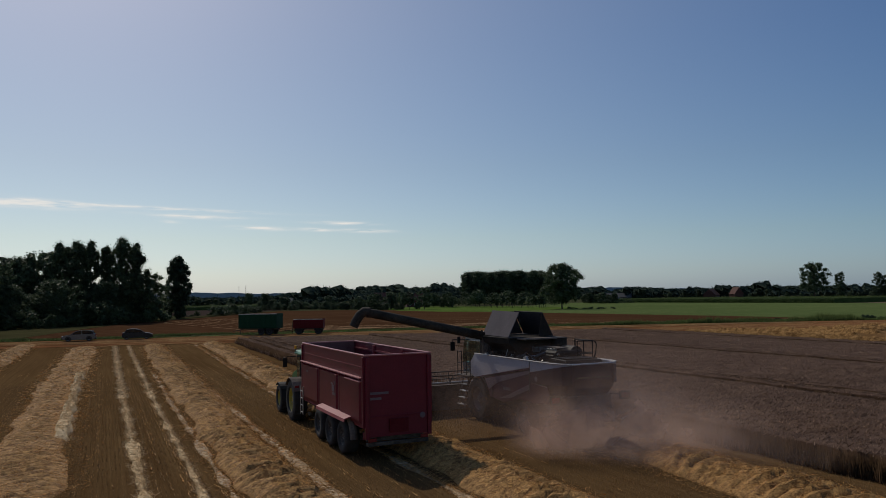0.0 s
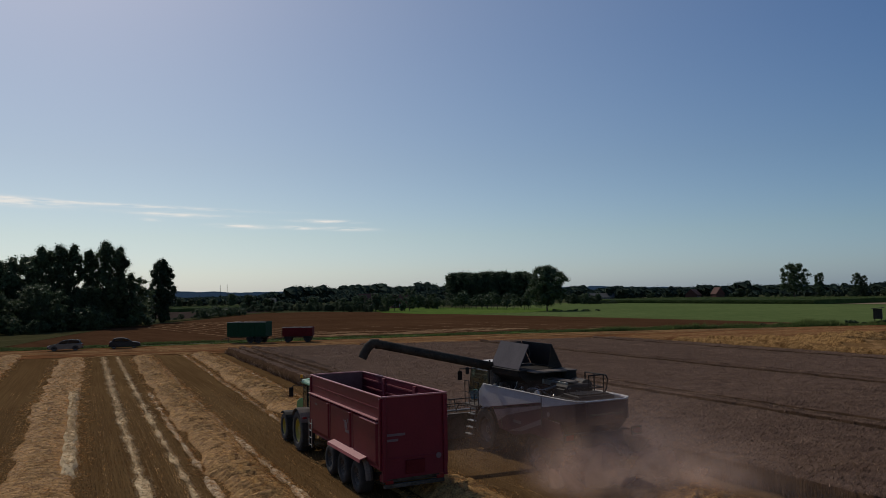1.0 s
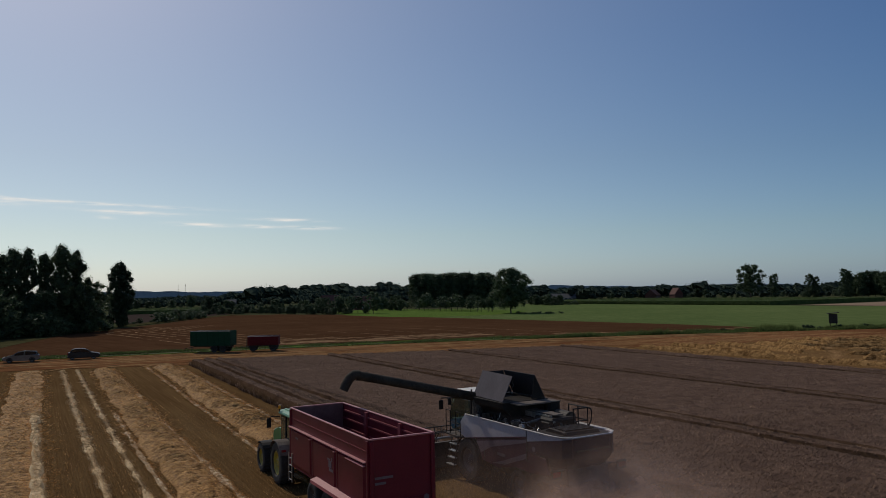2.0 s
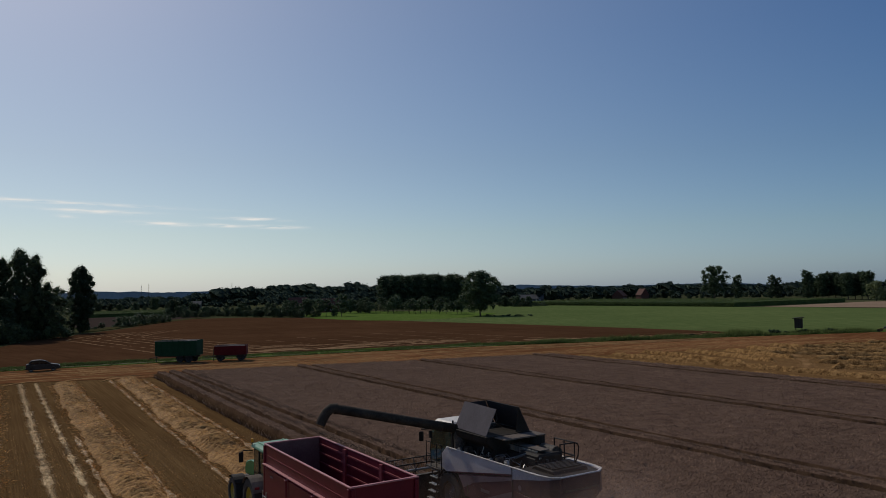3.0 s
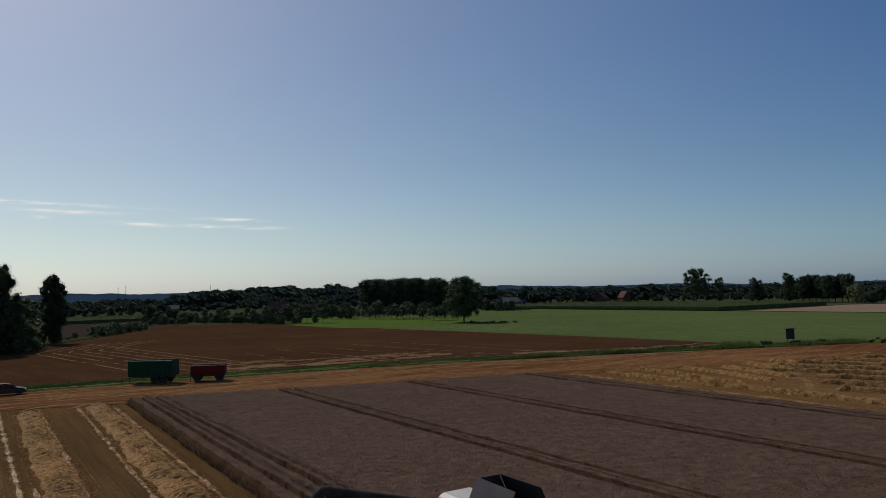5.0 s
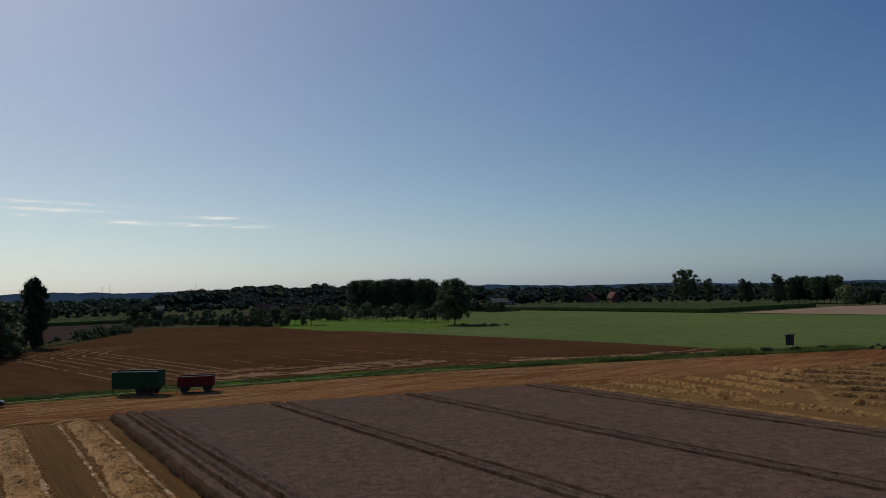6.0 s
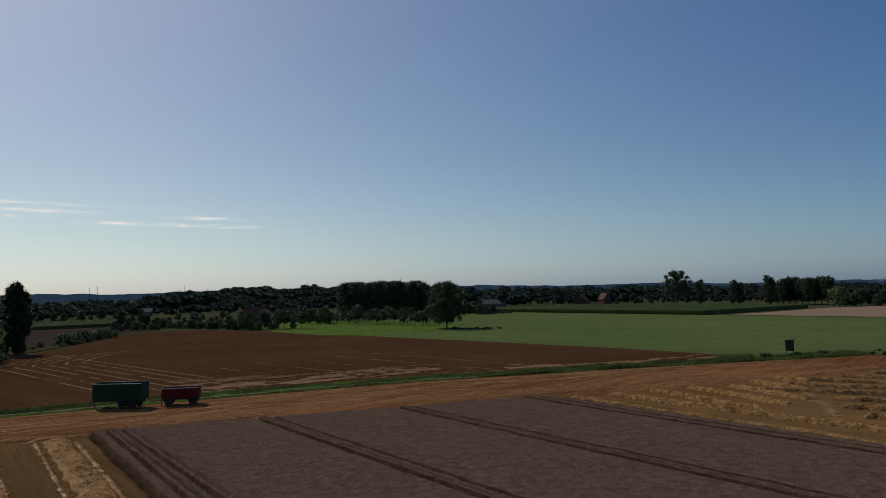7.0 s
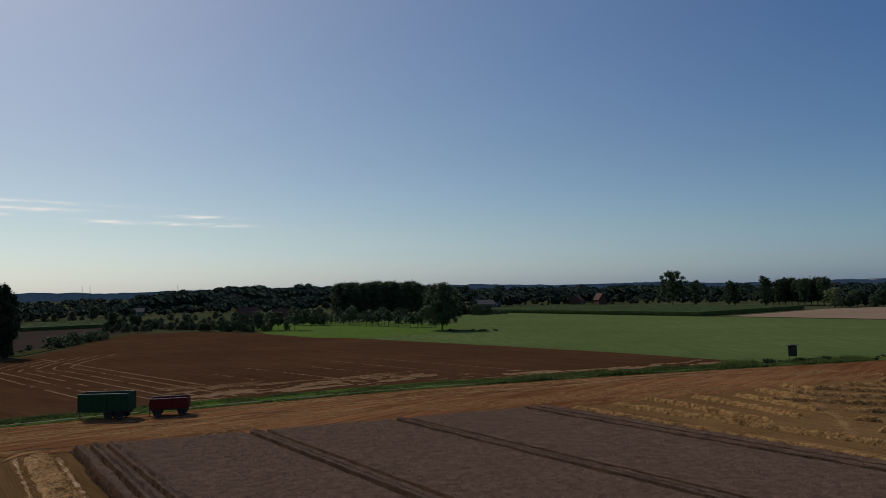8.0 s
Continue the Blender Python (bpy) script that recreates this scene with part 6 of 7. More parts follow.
    def plate(name, quad, material, thick=0.03, label=""):
        bm = bmesh.new()
        q = [Vector(p) for p in quad]
        nrm = (q[1] - q[0]).cross(q[3] - q[0]).normalized() * thick
        a = [bm.verts.new(p) for p in q]
        b = [bm.verts.new(p + nrm) for p in q]
        bm.faces.new(a[::-1])
        bm.faces.new(b)
        for i in range(4):
            bm.faces.new((a[i], a[(i + 1) % 4], b[(i + 1) % 4], b[i]))
        return part(name, bm, material, tank, label)
    plate("tank_flap", [(-1.18, 4.2, 3.80), (-1.12, 6.62, 3.82), (-0.60, 6.60, 4.90), (-0.64, 4.2, 4.84)], M_FLAP, 0.03, "grey raised tank flap")
    plate("tank_flap", [(1.06, 6.62, 3.80), (1.06, 4.2, 3.80), (0.54, 4.2, 4.82), (0.54, 6.6, 4.85)], M_DARKFLAP, 0.03, "black raised tank flap")
    plate("tank_flap", [(1.0, 6.66, 3.80), (-1.05, 6.66, 3.80), (-0.58, 6.62, 4.82), (0.50, 6.62, 4.82)], M_DARKFLAP, 0.02, "black front tank flap")
    plate("flap_gusset", [(1.05, 4.2, 3.80), (0.35, 4.22, 3.80), (0.45, 4.25, 4.35), (0.54, 4.22, 4.78)], M_BLACK, 0.015)
    part("flap_strut", tube([(-0.62, 4.3, 4.75), (-0.55, 4.26, 4.45), (-0.72, 4.25, 4.15)], 0.018, 5), M_DARKSTEEL, tank)
    # cab
    cab = part("cab", prism([(7.2, 1.95), (9.0, 1.95), (9.2, 2.4), (8.95, 3.5), (7.2, 3.5)], -0.92, 0.92, "x", 0.03), G_CAB, t, "dark glazed cab")
    part("cab_frame", box(-0.95, 0.95, 7.1, 7.26, 1.9, 3.55, 0.02), M_BLACK, cab)
    part("cab_base", box(-0.95, 0.95, 7.1, 9.05, 1.78, 1.98, 0.03), M_BLACK, cab)
    part("cab_roof", box(-0.96, 0.96, 7.25, 9.15, 3.50, 3.84, 0.15, taper=(0.82, 0.86)), M_CREAM, cab, "dusty white rounded cab roof")
    for s in (-1, 1):
        arm = part("mirror_arm", tube([(s * 0.95, 8.3, 3.5), (s * 1.72, 8.55, 3.52), (s * 1.72, 8.55, 3.4)], 0.028, 6), M_BLACK, cab)
        part("mirror", box(s * 1.72 - 0.11, s * 1.72 + 0.11, 8.5, 8.58, 3.0, 3.42, 0.02), M_BLACK, arm)
    part("beacon", tube([(-0.8, 7.3, 3.8), (-0.8, 7.3, 3.98)], 0.04, 8), M_BLACK, cab)
    # ladder and platform on the left
    lad = part("ladder", tube([(-1.35, 7.6, 1.9), (-1.62, 7.6, 0.5)], 0.028, 6), M_DARKSTEEL, t)
    part("stile", tube([(-1.35, 8.15, 1.9), (-1.62, 8.15, 0.5)], 0.028, 6), M_DARKSTEEL, lad)
    for z in (0.6, 0.9, 1.2, 1.5, 1.8):
        x = -1.35 - 0.27 * (1.9 - z) / 1.4
        part("tread", box(x - 0.10, x + 0.10, 7.58, 8.17, z - 0.02, z + 0.02), M_STEEL, lad)
    plat = part("platform", box(-1.5, -0.95, 7.2, 8.6, 1.86, 1.93, 0.01), M_DARKSTEEL, t)
    for y in (7.25, 7.65, 8.15, 8.55):
        part("rail_post", tube([(-1.46, y, 1.92), (-1.46, y, 3.0)], 0.02, 6), M_BLACK, plat)
    for z in (2.45, 2.98):
        part("rail_bar", tube([(-1.46, 7.25, z), (-1.46, 7.65, z)], 0.02, 6), M_BLACK, plat)
        part("rail_bar", tube([(-1.46, 8.15, z), (-1.46, 8.55, z)], 0.02, 6), M_BLACK, plat)
    # feeder house and header
    part("feeder_house", prism([(7.3, 1.2), (9.3, 0.45), (9.3, 1.15), (7.3, 1.95)], -0.72, 0.72, "x", 0.03), M_DARKSTEEL, t)
    head = part("header", prism([(9.1, 0.18), (10.6, 0.10), (10.6, 0.16), (9.35, 0.28), (9.3, 1.35), (9.1, 1.35)], -3.45, 3.45, "x"), M_DARKSTEEL, t, "wide dark cutting header")
    for s in (-1, 1):
        part("divider", prism([(9.0, 0.10), (11.3, 0.12), (10.6, 0.75), (9.1, 1.4)], *sorted((s * 3.45, s * 3.55)), "x", 0.02), M_RED, head)
        part("reel_arm", tube([(s * 3.3, 9.15, 1.42), (s * 3.3, 10.3, 1.30)], 0.05, 6), M_BLACK, head)
    part("auger_drum", tube([(-3.4, 9.55, 0.58), (3.4, 9.55, 0.58)], 0.22, 12), M_DARKSTEEL, head)
    part("reel_shaft", tube([(-3.4, 10.25, 1.30), (3.4, 10.25, 1.30)], 0.06, 8), M_STEEL, head)
    for k in range(6):
        a = k * math.pi / 3 + 0.25
        y, z = 10.25 + 0.56 * math.cos(a), 1.30 + 0.56 * math.sin(a)
        bar = part("reel_bar", tube([(-3.4, y, z), (3.4, y, z)], 0.03, 6), M_DARKSTEEL, head)
        bm = bmesh.new()
        for i in range(34):
            x = -3.35 + i * 0.203
            add_tube(bm, [(x, y, z), (x, y - 0.03, z - 0.24)], 0.008, 4)
        part("tines", bm, M_STEEL, bar)["kind"] = "stuff"
    for x in (-3.3, -1.1, 1.1, 3.3):
        bm = bmesh.new()
        for k in range(6):
            a = k * math.pi / 3 + 0.25
            add_tube(bm, [(x, 10.25, 1.30), (x, 10.25 + 0.56 * math.cos(a), 1.30 + 0.56 * math.sin(a))], 0.025, 5)
        part("reel_star", bm, M_DARKSTEEL, head)
    # unloading auger, swung out over the trailer
    p0, p1 = Vector((-0.95, 6.55, 3.72)), Vector((-5.85, 8.1, 4.86))
    tub = part("unloading_auger", tube([p0, p0.lerp(p1, 0.5), p1, p1 + Vector((-0.24, 0.07, 0.02))], 0.20, 14), M_AUGER, t, "long dusty black unloading tube", smooth=True)
    e = p1 + Vector((-0.10, 0.03, 0.05))
    out = [e, e + Vector((-0.26, 0.06, 0.02)), e + Vector((-0.46, 0.10, -0.14)), e + Vector((-0.62, 0.12, -0.40)), e + Vector((-0.72, 0.13, -0.62))]
    part("spout", tube(out, 0.22, 12, 0.20, caps=False), M_AUGER, tub, "bent dark rubber spout", smooth=True)
    for f in (0.16, 0.5, 0.97):
        q = p0.lerp(p1, f)
        d = (p1 - p0).normalized() * 0.03
        part("collar", tube([q - d, q + d], 0.212, 14), M_AUGER, tub)
    part("tube_lamp", box(-2.25, -2.12, 6.85, 6.98, 3.45, 3.75, 0.02), M_BLACK, tub)
    part("auger_turret", tube([(-0.95, 6.5, 2.7), (-0.95, 6.5, 3.75)], 0.27, 14), M_DARKSTEEL, t)


build_combine()


# ---- dust whirled up behind the harvester ----
PUFFS = [(13.5, 20.6, 0.65, 0.75, 1.2, 0.75, 2.0), (14.7, 20.2, 0.9, 1.1, 1.4, 0.95, 1.6), (16.4, 19.6, 1.1, 1.4, 1.6, 1.15, 1.1), (17.9, 18.2, 0.9, 1.4, 2.2, 0.9, 0.60), (18.8, 15.4, 0.4, 1.3, 3.0, 0.5, 0.22), (15.0, 17.4, 0.3, 1.7, 2.4, 0.6, 0.7), (16.2, 20.5, 2.2, 3.6, 3.6, 1.8, 0.09), (12.0, 23.0, 1.5, 2.3, 2.3, 1.3, 0.11)]


def dust_material():
    """Thin haze whose density swells in the puffs and thins out to nothing round them."""
    M = bpy.data.materials.new("dust_haze")
    M.use_nodes = True
    n, l = M.node_tree.nodes, M.node_tree.links
    n.remove(n["Principled BSDF"])

    def mth(op, a, b=0.0):
        k = n.new("ShaderNodeMath")
        k.operation = op
        for i, v in enumerate((a, b)):
            if isinstance(v, (int, float)):
                k.inputs[i].default_value = v
            else:
                l.new(v, k.inputs[i])
        return k.outputs[0]
    tc = n.new("ShaderNodeTexCoord")
    total = None
    for cx, cy, cz, sx, sy, sz, k in PUFFS:
        mp = n.new("ShaderNodeMapping")
        mp.inputs["Scale"].default_value = (1 / sx, 1 / sy, 1 / sz)
        mp.inputs["Location"].default_value = (-cx / sx, -cy / sy, -cz / sz)
        l.new(tc.outputs["Object"], mp.inputs[0])
        dot = n.new("ShaderNodeVectorMath")
        dot.operation = "DOT_PRODUCT"
        l.new(mp.outputs[0], dot.inputs[0])
        l.new(mp.outputs[0], dot.inputs[1])
        g = mth("MULTIPLY", mth("EXPONENT", mth("MULTIPLY", dot.outputs["Value"], -1.0)), k)
        total = g if total is None else mth("ADD", total, g)
    nz = n.new("ShaderNodeTexNoise")
    nz.inputs["Scale"].default_value = 0.9
    nz.inputs["Detail"].default_value = 5
    nz.inputs["Roughness"].default_value = 0.55
    nz.inputs["Distortion"].default_value = 0.6
    l.new(tc.outputs["Object"], nz.inputs["Vector"])
    bil = n.new("ShaderNodeMapRange")
    bil.inputs["From Min"].default_value = 0.30
    bil.inputs["From Max"].default_value = 0.66
    bil.inputs["To Min"].default_value = 0.35
    bil.inputs["To Max"].default_value = 1.5
    l.new(nz.outputs[0], bil.inputs[0])
    sp = n.new("ShaderNodeSeparateXYZ")
    l.new(tc.outputs["Object"], sp.inputs[0])
    low = n.new("ShaderNodeMapRange")
    low.interpolation_type = "SMOOTHSTEP"
    low.inputs["From Max"].default_value = 0.45
    l.new(sp.outputs[2], low.inputs[0])
    a = mth("MULTIPLY", mth("MULTIPLY", total, bil.outputs[0]), mth("MULTIPLY", low.outputs[0], 0.335))
    a = mth("MINIMUM", mth("MAXIMUM", mth("SUBTRACT", a, 0.004), 0.0), 0.6)
    df, tl, tp = n.new("ShaderNodeBsdfDiffuse"), n.new("ShaderNodeBsdfTranslucent"), n.new("ShaderNodeBsdfTransparent")
    for k in (df, tl):
        k.inputs["Color"].default_value = (0.70, 0.49, 0.385, 1)
    m1, m2 = n.new("ShaderNodeMixShader"), n.new("ShaderNodeMixShader")
    m1.inputs[0].default_value = 0.6
    l.new(df.outputs[0], m1.inputs[1])
    l.new(tl.outputs[0], m1.inputs[2])
    l.new(a, m2.inputs[0])
    l.new(tp.outputs[0], m2.inputs[1])
    l.new(m1.outputs[0], m2.inputs[2])
    l.new(m2.outputs[0], n["Material Output"].inputs[0])
    return M


def build_dust():
    haze = tagged(new("dust_cloud"), "brown cloud of fine dust and chaff behind the harvester", "dust", kind="stuff")
    M = dust_material()
    d, u = np.array([0.60, 0.80]), np.array([0.80, -0.60])
    for k in range(6):
        s, z = np.meshgrid(np.linspace(-7.2, 11.0, 69), np.linspace(0.02, 3.8, 17), indexing="ij")
        off = -2.5 + 0.8 * k + 0.9 * (vnoise(s * 0.5, z * 0.6, 60 + k) - 0.5) + 0.12 * z
        V = np.stack([16.0 + s * u[0] + off * d[0], 19.4 + s * u[1] + off * d[1], z], -1).reshape(-1, 3)
        link_np("dust_veil", V, grid_faces(69, 17), M, haze, smooth=True)
    P = []
    for cx, cy, cz, sx, sy, sz, k in PUFFS:
        q = int(8000 * k) if k > 0.2 else 0
        P.append(np.stack([rng.normal(cx, sx * 0.6, q), rng.normal(cy, sy * 0.6, q), np.abs(rng.normal(cz * 0.7, sz * 0.6, q))], 1))
    P = np.concatenate(P)
    n = len(P)
    d = rng.normal(0, 1, (n, 3))
    d /= np.linalg.norm(d, axis=1, keepdims=True)
    s = rng.uniform(0.003, 0.006, n)
    e = np.cross(d, rng.normal(0, 1, (n, 3)))
    e /= np.linalg.norm(e, axis=1, keepdims=True)
    g = np.cross(d, e)
    v = np.stack([P + e * s[:, None], P + (-0.5 * e + 0.87 * g) * s[:, None], P + (-0.5 * e - 0.87 * g) * s[:, None]], 1).reshape(-1, 3)
    link_np("chaff_grit", v, np.arange(3 * n).reshape(n, 3), M_GRIT, haze)


build_dust()

# ---- parked trailers and cars on the verge ----
def farm_trailer(name, at, turn, L, W, z0, z1, paint, label, axles, rib_n, drawbar=True):
    t = thing(name, at, label, "trailer", turn=turn)
    h = L / 2
    body = part("body", box(-h, h, -W / 2, W / 2, z0, z0 + 0.12), paint, t)
    for s in (-1, 1):
        w = part("side_wall", box(-h, h, *sorted((s * W / 2, s * (W / 2 - 0.05))), z0 + 0.1, z1), paint, t)
        for i in range(rib_n):
            x = -h + 0.05 + i * (L - 0.16) / (rib_n - 1)
            part("rib", box(x, x + 0.08, *sorted((s * W / 2, s * (W / 2 + 0.05))), z0, z1, 0.01), paint, w)
        part("top_rail", box(-h - 0.02, h + 0.02, *sorted((s * (W / 2 - 0.05), s * (W / 2 + 0.04))), z1 - 0.06, z1 + 0.02, 0.01), M_STEEL, w, "pale steel top rail")
        part("mid_rail", box(-h, h, *sorted((s * W / 2, s * (W / 2 + 0.035))), (z0 + z1) / 2 - 0.03, (z0 + z1) / 2 + 0.03), paint, w)
    for s in (-1, 1):
        part("end_wall", box(*sorted((s * h, s * (h - 0.05))), -W / 2 + 0.05, W / 2 - 0.05, z0 + 0.1, z1 + (0.08 if s > 0 else 0)), paint, t)
    for y in (-0.4, 0.4):
        part("chassis_beam", box(-h + 0.1, h - 0.1, y - 0.05, y + 0.05, z0 - 0.22, z0), M_DARKSTEEL, t)
    for x in axles:
        part("axle", tube([(x, -W / 2 + 0.1, 0.5), (x, W / 2 - 0.1, 0.5)], 0.06, 6), M_DARKSTEEL, t)
        for s in (-1, 1):
            hub = new("wheel_mount")
            hub.parent = t
            hub.matrix_basis = pose(x, s * (W / 2 - 0.22), 0.5, 0, 0, 90)
            bm = bmesh.new()
            add_ring(bm, [(-0.13, 0.27), (-0.19, 0.36), (-0.17, 0.47), (-0.08, 0.5), (0.08, 0.5), (0.17, 0.47), (0.19, 0.36), (0.13, 0.27)], 0, 0, 0, 22)
            part("tyre", bm, M_TYRE, hub, smooth=True)
            bm = bmesh.new()
            add_ring(bm, [(0.13, 0.28), (0.06, 0.2), (0.09, 0.08), (0.09, 0.001)], 0, 0, 0, 14)
            add_ring(bm, [(-0.13, 0.28), (-0.06, 0.2), (-0.09, 0.08), (-0.09, 0.001)], 0, 0, 0, 14)
            part("rim", bm, M_BLACK, hub)
        for s in (-1, 1):
            part("mudguard", prism([(x + 0.66 * math.cos(a), 0.5 + 0.58 * math.sin(a)) for a in (0.15, 0.8, 1.57, 2.34, 2.99)], *sorted((s * (W / 2 - 0.42), s * (W / 2 - 0.03))), "y"), M_BLACK, t)
    if drawbar:
        bar = part("drawbar", tube([(-h + 0.2, -0.4, z0 - 0.2), (-h - 1.5, 0, 0.55)], 0.05, 6), M_DARKSTEEL, t)
        part("drawbar_leg", tube([(-h + 0.2, 0.4, z0 - 0.2), (-h - 1.5, 0, 0.55)], 0.05, 6), M_DARKSTEEL, bar)
        part("jack_stand", tube([(-h - 0.25, -0.1, z0 + 0.9), (-h - 0.25, -0.1, 0.02)], 0.055, 6), M_DARKSTEEL, bar)
    return t


farm_trailer("green_grain_trailer", (22.0, 115.2, 0.05), -36, 6.3, 2.45, 1.02, 3.22, M_GREEN_TR, "dark green two-axle grain trailer parked on the verge", (0.6, 1.95), 8)
farm_trailer("small_red_trailer", (28.9, 112.2, 0.05), -24, 4.6, 2.2, 0.92, 2.28, M_RED_DULL, "small dark red flatbed trailer parked on the verge", (-1.5, 1.5), 6)


def car(name, at, turn, paint, label, estate):
    t = thing(name, at, label, "car", "parked cars", turn)
    roof_back = -1.95 if estate else -1.55
    back = -2.2 if estate else -1.95
    side = [(back + 0.08, 0.30), (-1.72, 0.24), (1.72, 0.24), (2.10, 0.29), (2.2, 0.45), (2.19, 0.62), (2.08, 0.76), (1.75, 0.86), (1.08, 0.97), (0.2, 0.99), (-1.2, 1.02), (back + 0.12, 1.03), (back + 0.01, 0.86), (back, 0.55)]
    part("body", prism(side, -0.88, 0.88, "y", 0.09), paint, t)
    green = [(1.10, 0.95), (0.72, 1.22), (0.30, 1.41), (-0.25, 1.49), (-0.95, 1.48), (roof_back + 0.35, 1.42), (roof_back + 0.08, 1.25), (roof_back - 0.12, 1.0)]
    part("glasshouse", prism(green, -0.74, 0.74, "y", 0.08), G_CAR, t, "dark car windows")
    part("roof", prism([(0.42, 1.385), (0.05, 1.485), (-0.3, 1.525), (-0.95, 1.515), (roof_back + 0.35, 1.455), (roof_back + 0.15, 1.37), (roof_back + 0.36, 1.40), (-0.95, 1.46), (-0.3, 1.47), (0.36, 1.35)], -0.70, 0.70, "y", 0.02), paint, t)
    for x in (-1.32, 1.35):
        for s in (-1, 1):
            part("wheel_arch", prism([(x + 0.40 * math.cos(a), 0.34 + 0.38 * math.sin(a)) for a in (-0.2, 0.35, 0.9, 1.57, 2.24, 2.8, 3.34)], *sorted((s * 0.80, s * 0.884)), "y"), M_BLACK, t)
    for s in (-1, 1):
        for x0, x1 in (((1.10, 0.95), (0.36, 1.40)), ((-0.35, 0.96), (-0.38, 1.48)), ((roof_back + 0.02, 1.0), (roof_back + 0.26, 1.46))):
            part("pillar", tube([(x0[0], s * 0.75, x0[1]), (x1[0], s * 0.72, x1[1])], 0.035, 5), paint, t)
        part("mirror", box(0.75, 0.92, *sorted((s * 0.88, s * 1.02)), 0.95, 1.07, 0.02), paint, t)
        part("headlight", box(2.02, 2.14, *sorted((s * 0.5, s * 0.82)), 0.62, 0.76, 0.02), M_WHITE, t)
        part("tail_light", box(back - 0.01, back + 0.12, *sorted((s * 0.6, s * 0.86)), 0.72, 0.92, 0.02), M_REDLENS, t)
        for x in (-1.32, 1.35):
            hub = new("wheel_mount")
            hub.parent = t
            hub.matrix_basis = pose(x, s * 0.80, 0.325, 0, 0, 90)
            bm = bmesh.new()
            add_ring(bm, [(-0.08, 0.2), (-0.11, 0.24), (-0.1, 0.31), (0, 0.325), (0.1, 0.31), (0.11, 0.24), (0.08, 0.2)], 0, 0, 0, 22)
            part("tyre", bm, M_TYRE, hub, smooth=True)
            bm = bmesh.new()
            add_ring(bm, [(0.08, 0.21), (0.05, 0.12), (0.07, 0.001)], 0, 0, 0, 14)
            add_ring(bm, [(-0.08, 0.21), (-0.05, 0.12), (-0.07, 0.001)], 0, 0, 0, 14)
            part("rim", bm, M_RIM, hub)
    part("bumper", box(2.05, 2.22, -0.84, 0.84, 0.32, 0.5, 0.03), M_BLACK, t)
    part("bumper", box(back - 0.03, back + 0.15, -0.84, 0.84, 0.32, 0.5, 0.03), M_BLACK, t)


car("silver_estate_car", (-3.4, 115.6, 0.03), 176, M_CARSILVER, "dark silver estate car parked on the grass verge", True)
car("dark_hatchback_car", (4.1, 115.4, 0.03), -2, M_CARDARK, "black hatchback car parked on the grass verge", False)


# ---- hunting stand, far houses and masts ----
def build_stand():
    t = thing("hunting_stand", (138.2, 91.2, 0), "dark wooden raised hunting box beside bushes", "hunting stand", turn=30)
    t.scale = (0.68, 0.68, 1.08)
    for x in (-0.8, 0.8):
        for y in (-0.8, 0.8):
            part("post", tube([(x * 1.1, y * 1.1, 0), (x, y, 1.0)], 0.07, 6), M_WOOD, t)
    part("floor", box(-1.1, 1.1, -1.1, 1.1, 0.85, 0.95), M_WOOD, t)
    for i in range(8):
        x = -1.06 + i * 0.27
        part("board", box(x, x + 0.25, -1.1, -1.05, 0.95, 2.65), M_WOOD, t)
    for s in (-1, 1):
        part("side_wall", box(*sorted((s * 1.1, s * 1.05)), -1.05, 1.05, 0.95, 2.6), M_WOOD, t)
    part("back_wall", box(-1.05, 1.05, 1.05, 1.1, 0.95, 2.6), M_WOOD, t)
    part("roof", prism([(-1.65, 2.82), (1.55, 2.60), (1.55, 2.70), (-1.65, 2.92)], -1.6, 1.6, "x"), M_WOOD, t, "flat sloping roof")


build_stand()


def house(name, az, d, L, W, eave, ridge, wall_m, roof_m, label, turn):
    x, y = polar(az, d)
    t = thing(name, (x, y, land_z(az, d)), label, "house", "far farmhouses", turn)
    part("wall", box(-L / 2, L / 2, -W / 2, W / 2, 0, eave), wall_m, t)
    part("roof", prism([(-W / 2 - 0.5, eave - 0.2), (W / 2 + 0.5, eave - 0.2), (0, ridge)], -L / 2 - 0.4, L / 2 + 0.4, "x"), roof_m, t)
    for i in range(int(L // 3)):
        xw = -L / 2 + 1.2 + i * 3
        win = part("window", box(xw, xw + 1.2, -W / 2 - 0.06, -W / 2 + 0.02, 1.0, 2.3), M_WHITE, t)
        part("pane", box(xw + 0.12, xw + 1.08, -W / 2 - 0.075, -W / 2 - 0.06, 1.12, 2.18), G_CAR, win)
    return t


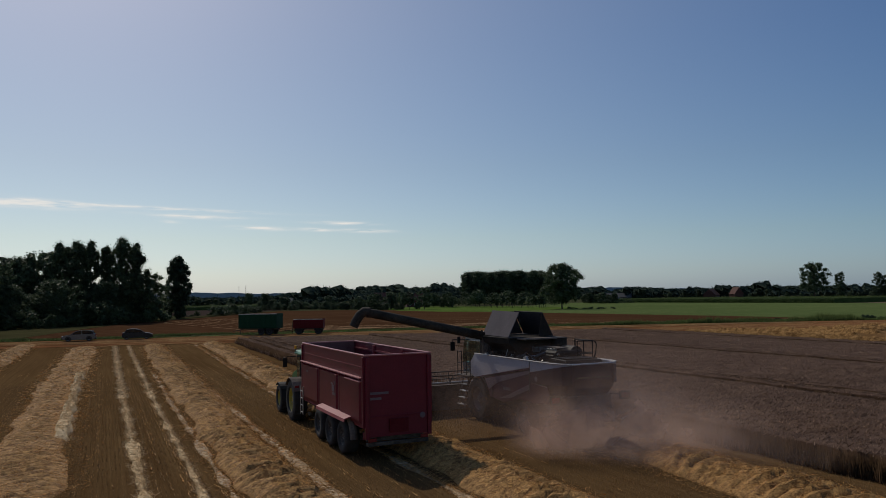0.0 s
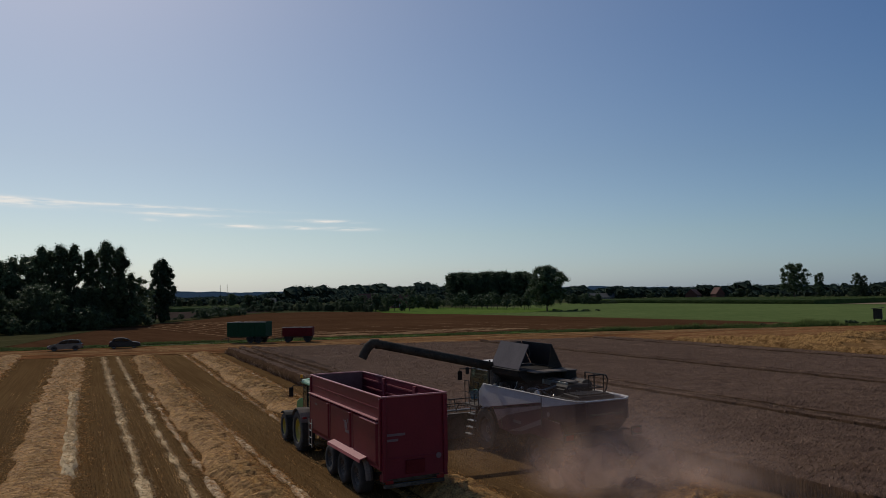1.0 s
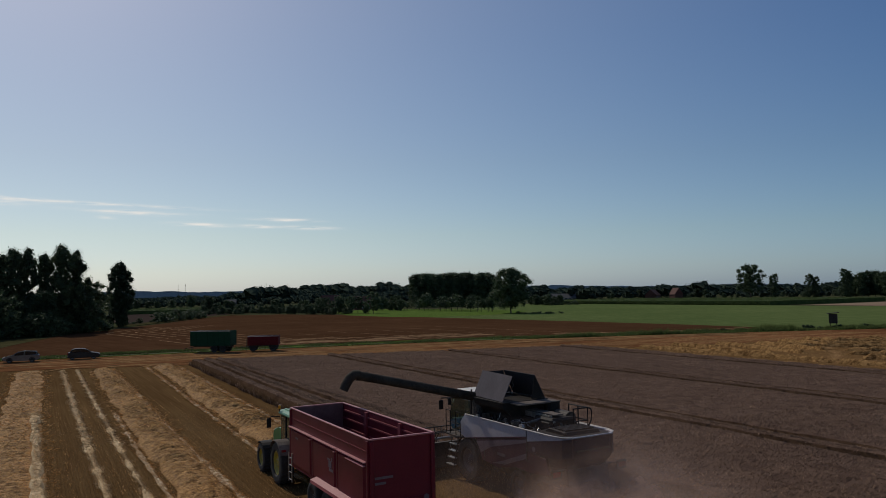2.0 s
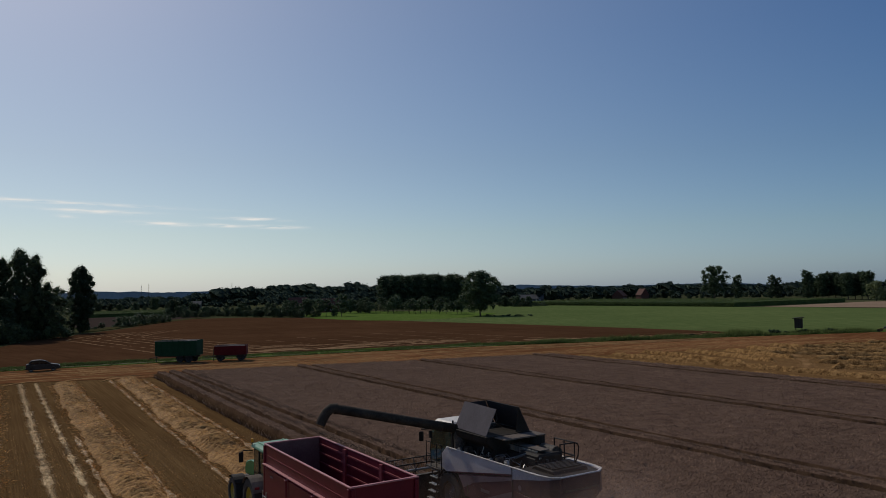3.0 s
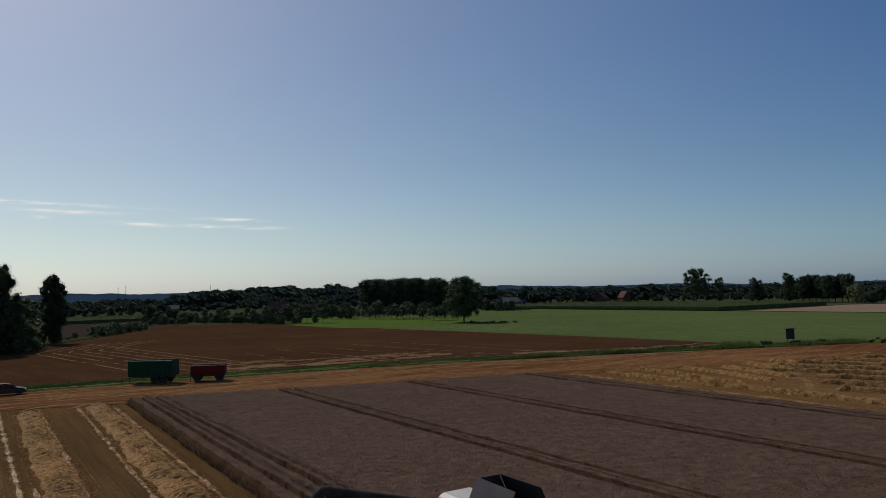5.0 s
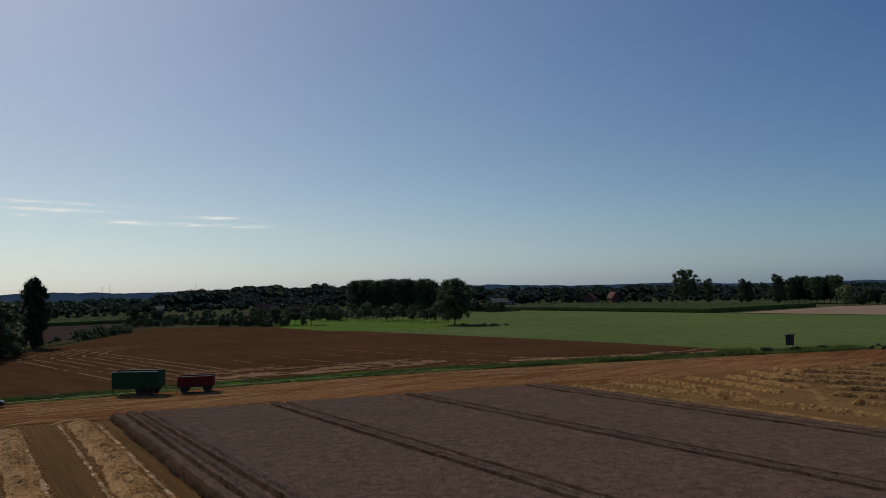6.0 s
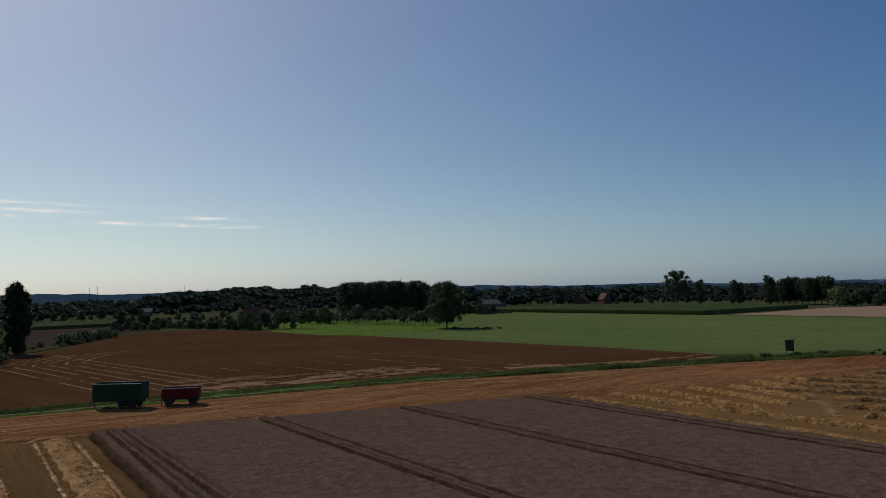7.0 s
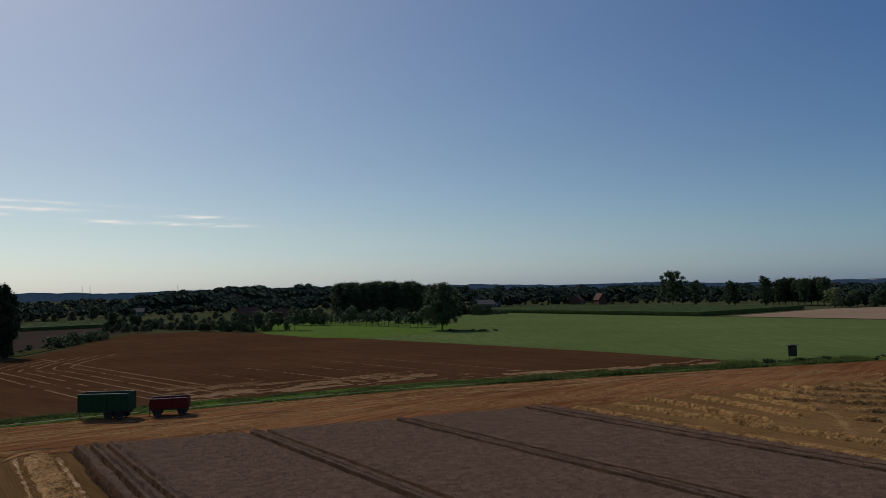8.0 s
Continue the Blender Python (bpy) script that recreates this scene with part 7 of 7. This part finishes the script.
house("farmhouse", 45.6, 600, 13, 9, 3.6, 8.0, M_BRICK, M_ROOFRED, "brick farmhouse with red tiled roof among trees", 30)
house("farmhouse", 47.3, 600, 8, 7, 4.0, 9.0, M_BRICK, M_ROOFRED, "brick farmhouse with steep red roof among trees", 75)
house("barn", 38.8, 590, 20, 10, 2.8, 6.0, M_ROOFGREY, M_ROOFGREY, "long low barn with grey roof among trees", -35)
house("farmhouse", 20.5, 400, 12, 8, 3.4, 8.2, M_BRICK, M_ROOFRED, "brick house with red roof behind fruit trees", 20)
house("farmhouse", 23.0, 385, 9, 7, 3.2, 7.4, M_BRICK, M_ROOFRED, "small brick house with red roof behind trees", -15)
house("barn", 12.6, 640, 16, 9, 3.2, 6.0, M_ROOFGREY, M_ROOFGREY, "grey long barn among distant trees", -20)
house("warehouse", 49.2, 1700, 22, 12, 17, 19, M_WHITE, M_WHITE, "white industrial hall far beyond the woods", -40)


def mast(az, d, h):
    x, y = polar(az, d)
    t = thing("radio_mast", (x, y, land_z(az, d)), "thin pale lattice mast on the horizon", "mast", "far masts")
    bm = bmesh.new()
    for k in range(3):
        a = k * 2.1
        add_tube(bm, [(2.2 * math.cos(a), 2.2 * math.sin(a), 0), (0.5 * math.cos(a), 0.5 * math.sin(a), h)], 0.22, 5)
    part("lattice", bm, M_ROOFGREY, t)
    for i in range(8):
        z = h * (i + 1) / 9
        part("brace", box(-1.5, 1.5, -1.5, 1.5, z, z + 0.6), M_ROOFGREY, t)


for a, d, h in ((9.3, 3200, 62), (9.8, 3250, 66), (15.6, 3000, 60), (61.8, 2600, 46)):
    mast(a, d, h)


# farm implement left at the meadow's edge
def build_implement():
    t = thing("hay_rake", (149.9, 80.2, 0), "folded farm implement lying at the meadow edge", "implement", turn=20)
    part("frame", tube([(-2.6, 0, 0.7), (0, 0, 0.75), (2.6, 0, 0.7)], 0.09, 6), M_DARKSTEEL, t)
    for x in (-1.8, 1.8):
        part("cross_bar", tube([(x, -1.2, 0.6), (x, 1.2, 0.6)], 0.06, 6), M_YELLOW, t)
        for y in (-1.0, 1.0):
            part("wheel", tube([(x - 0.08, y, 0.3), (x + 0.08, y, 0.3)], 0.3, 14), M_TYRE, t)
    part("drawbar", tube([(0, 0, 0.7), (0.3, -2.4, 0.5)], 0.07, 6), M_DARKSTEEL, t)
    part("hood", box(-0.5, 0.5, -0.3, 0.3, 0.75, 1.05, 0.05), M_DARKSTEEL, t)


build_implement()
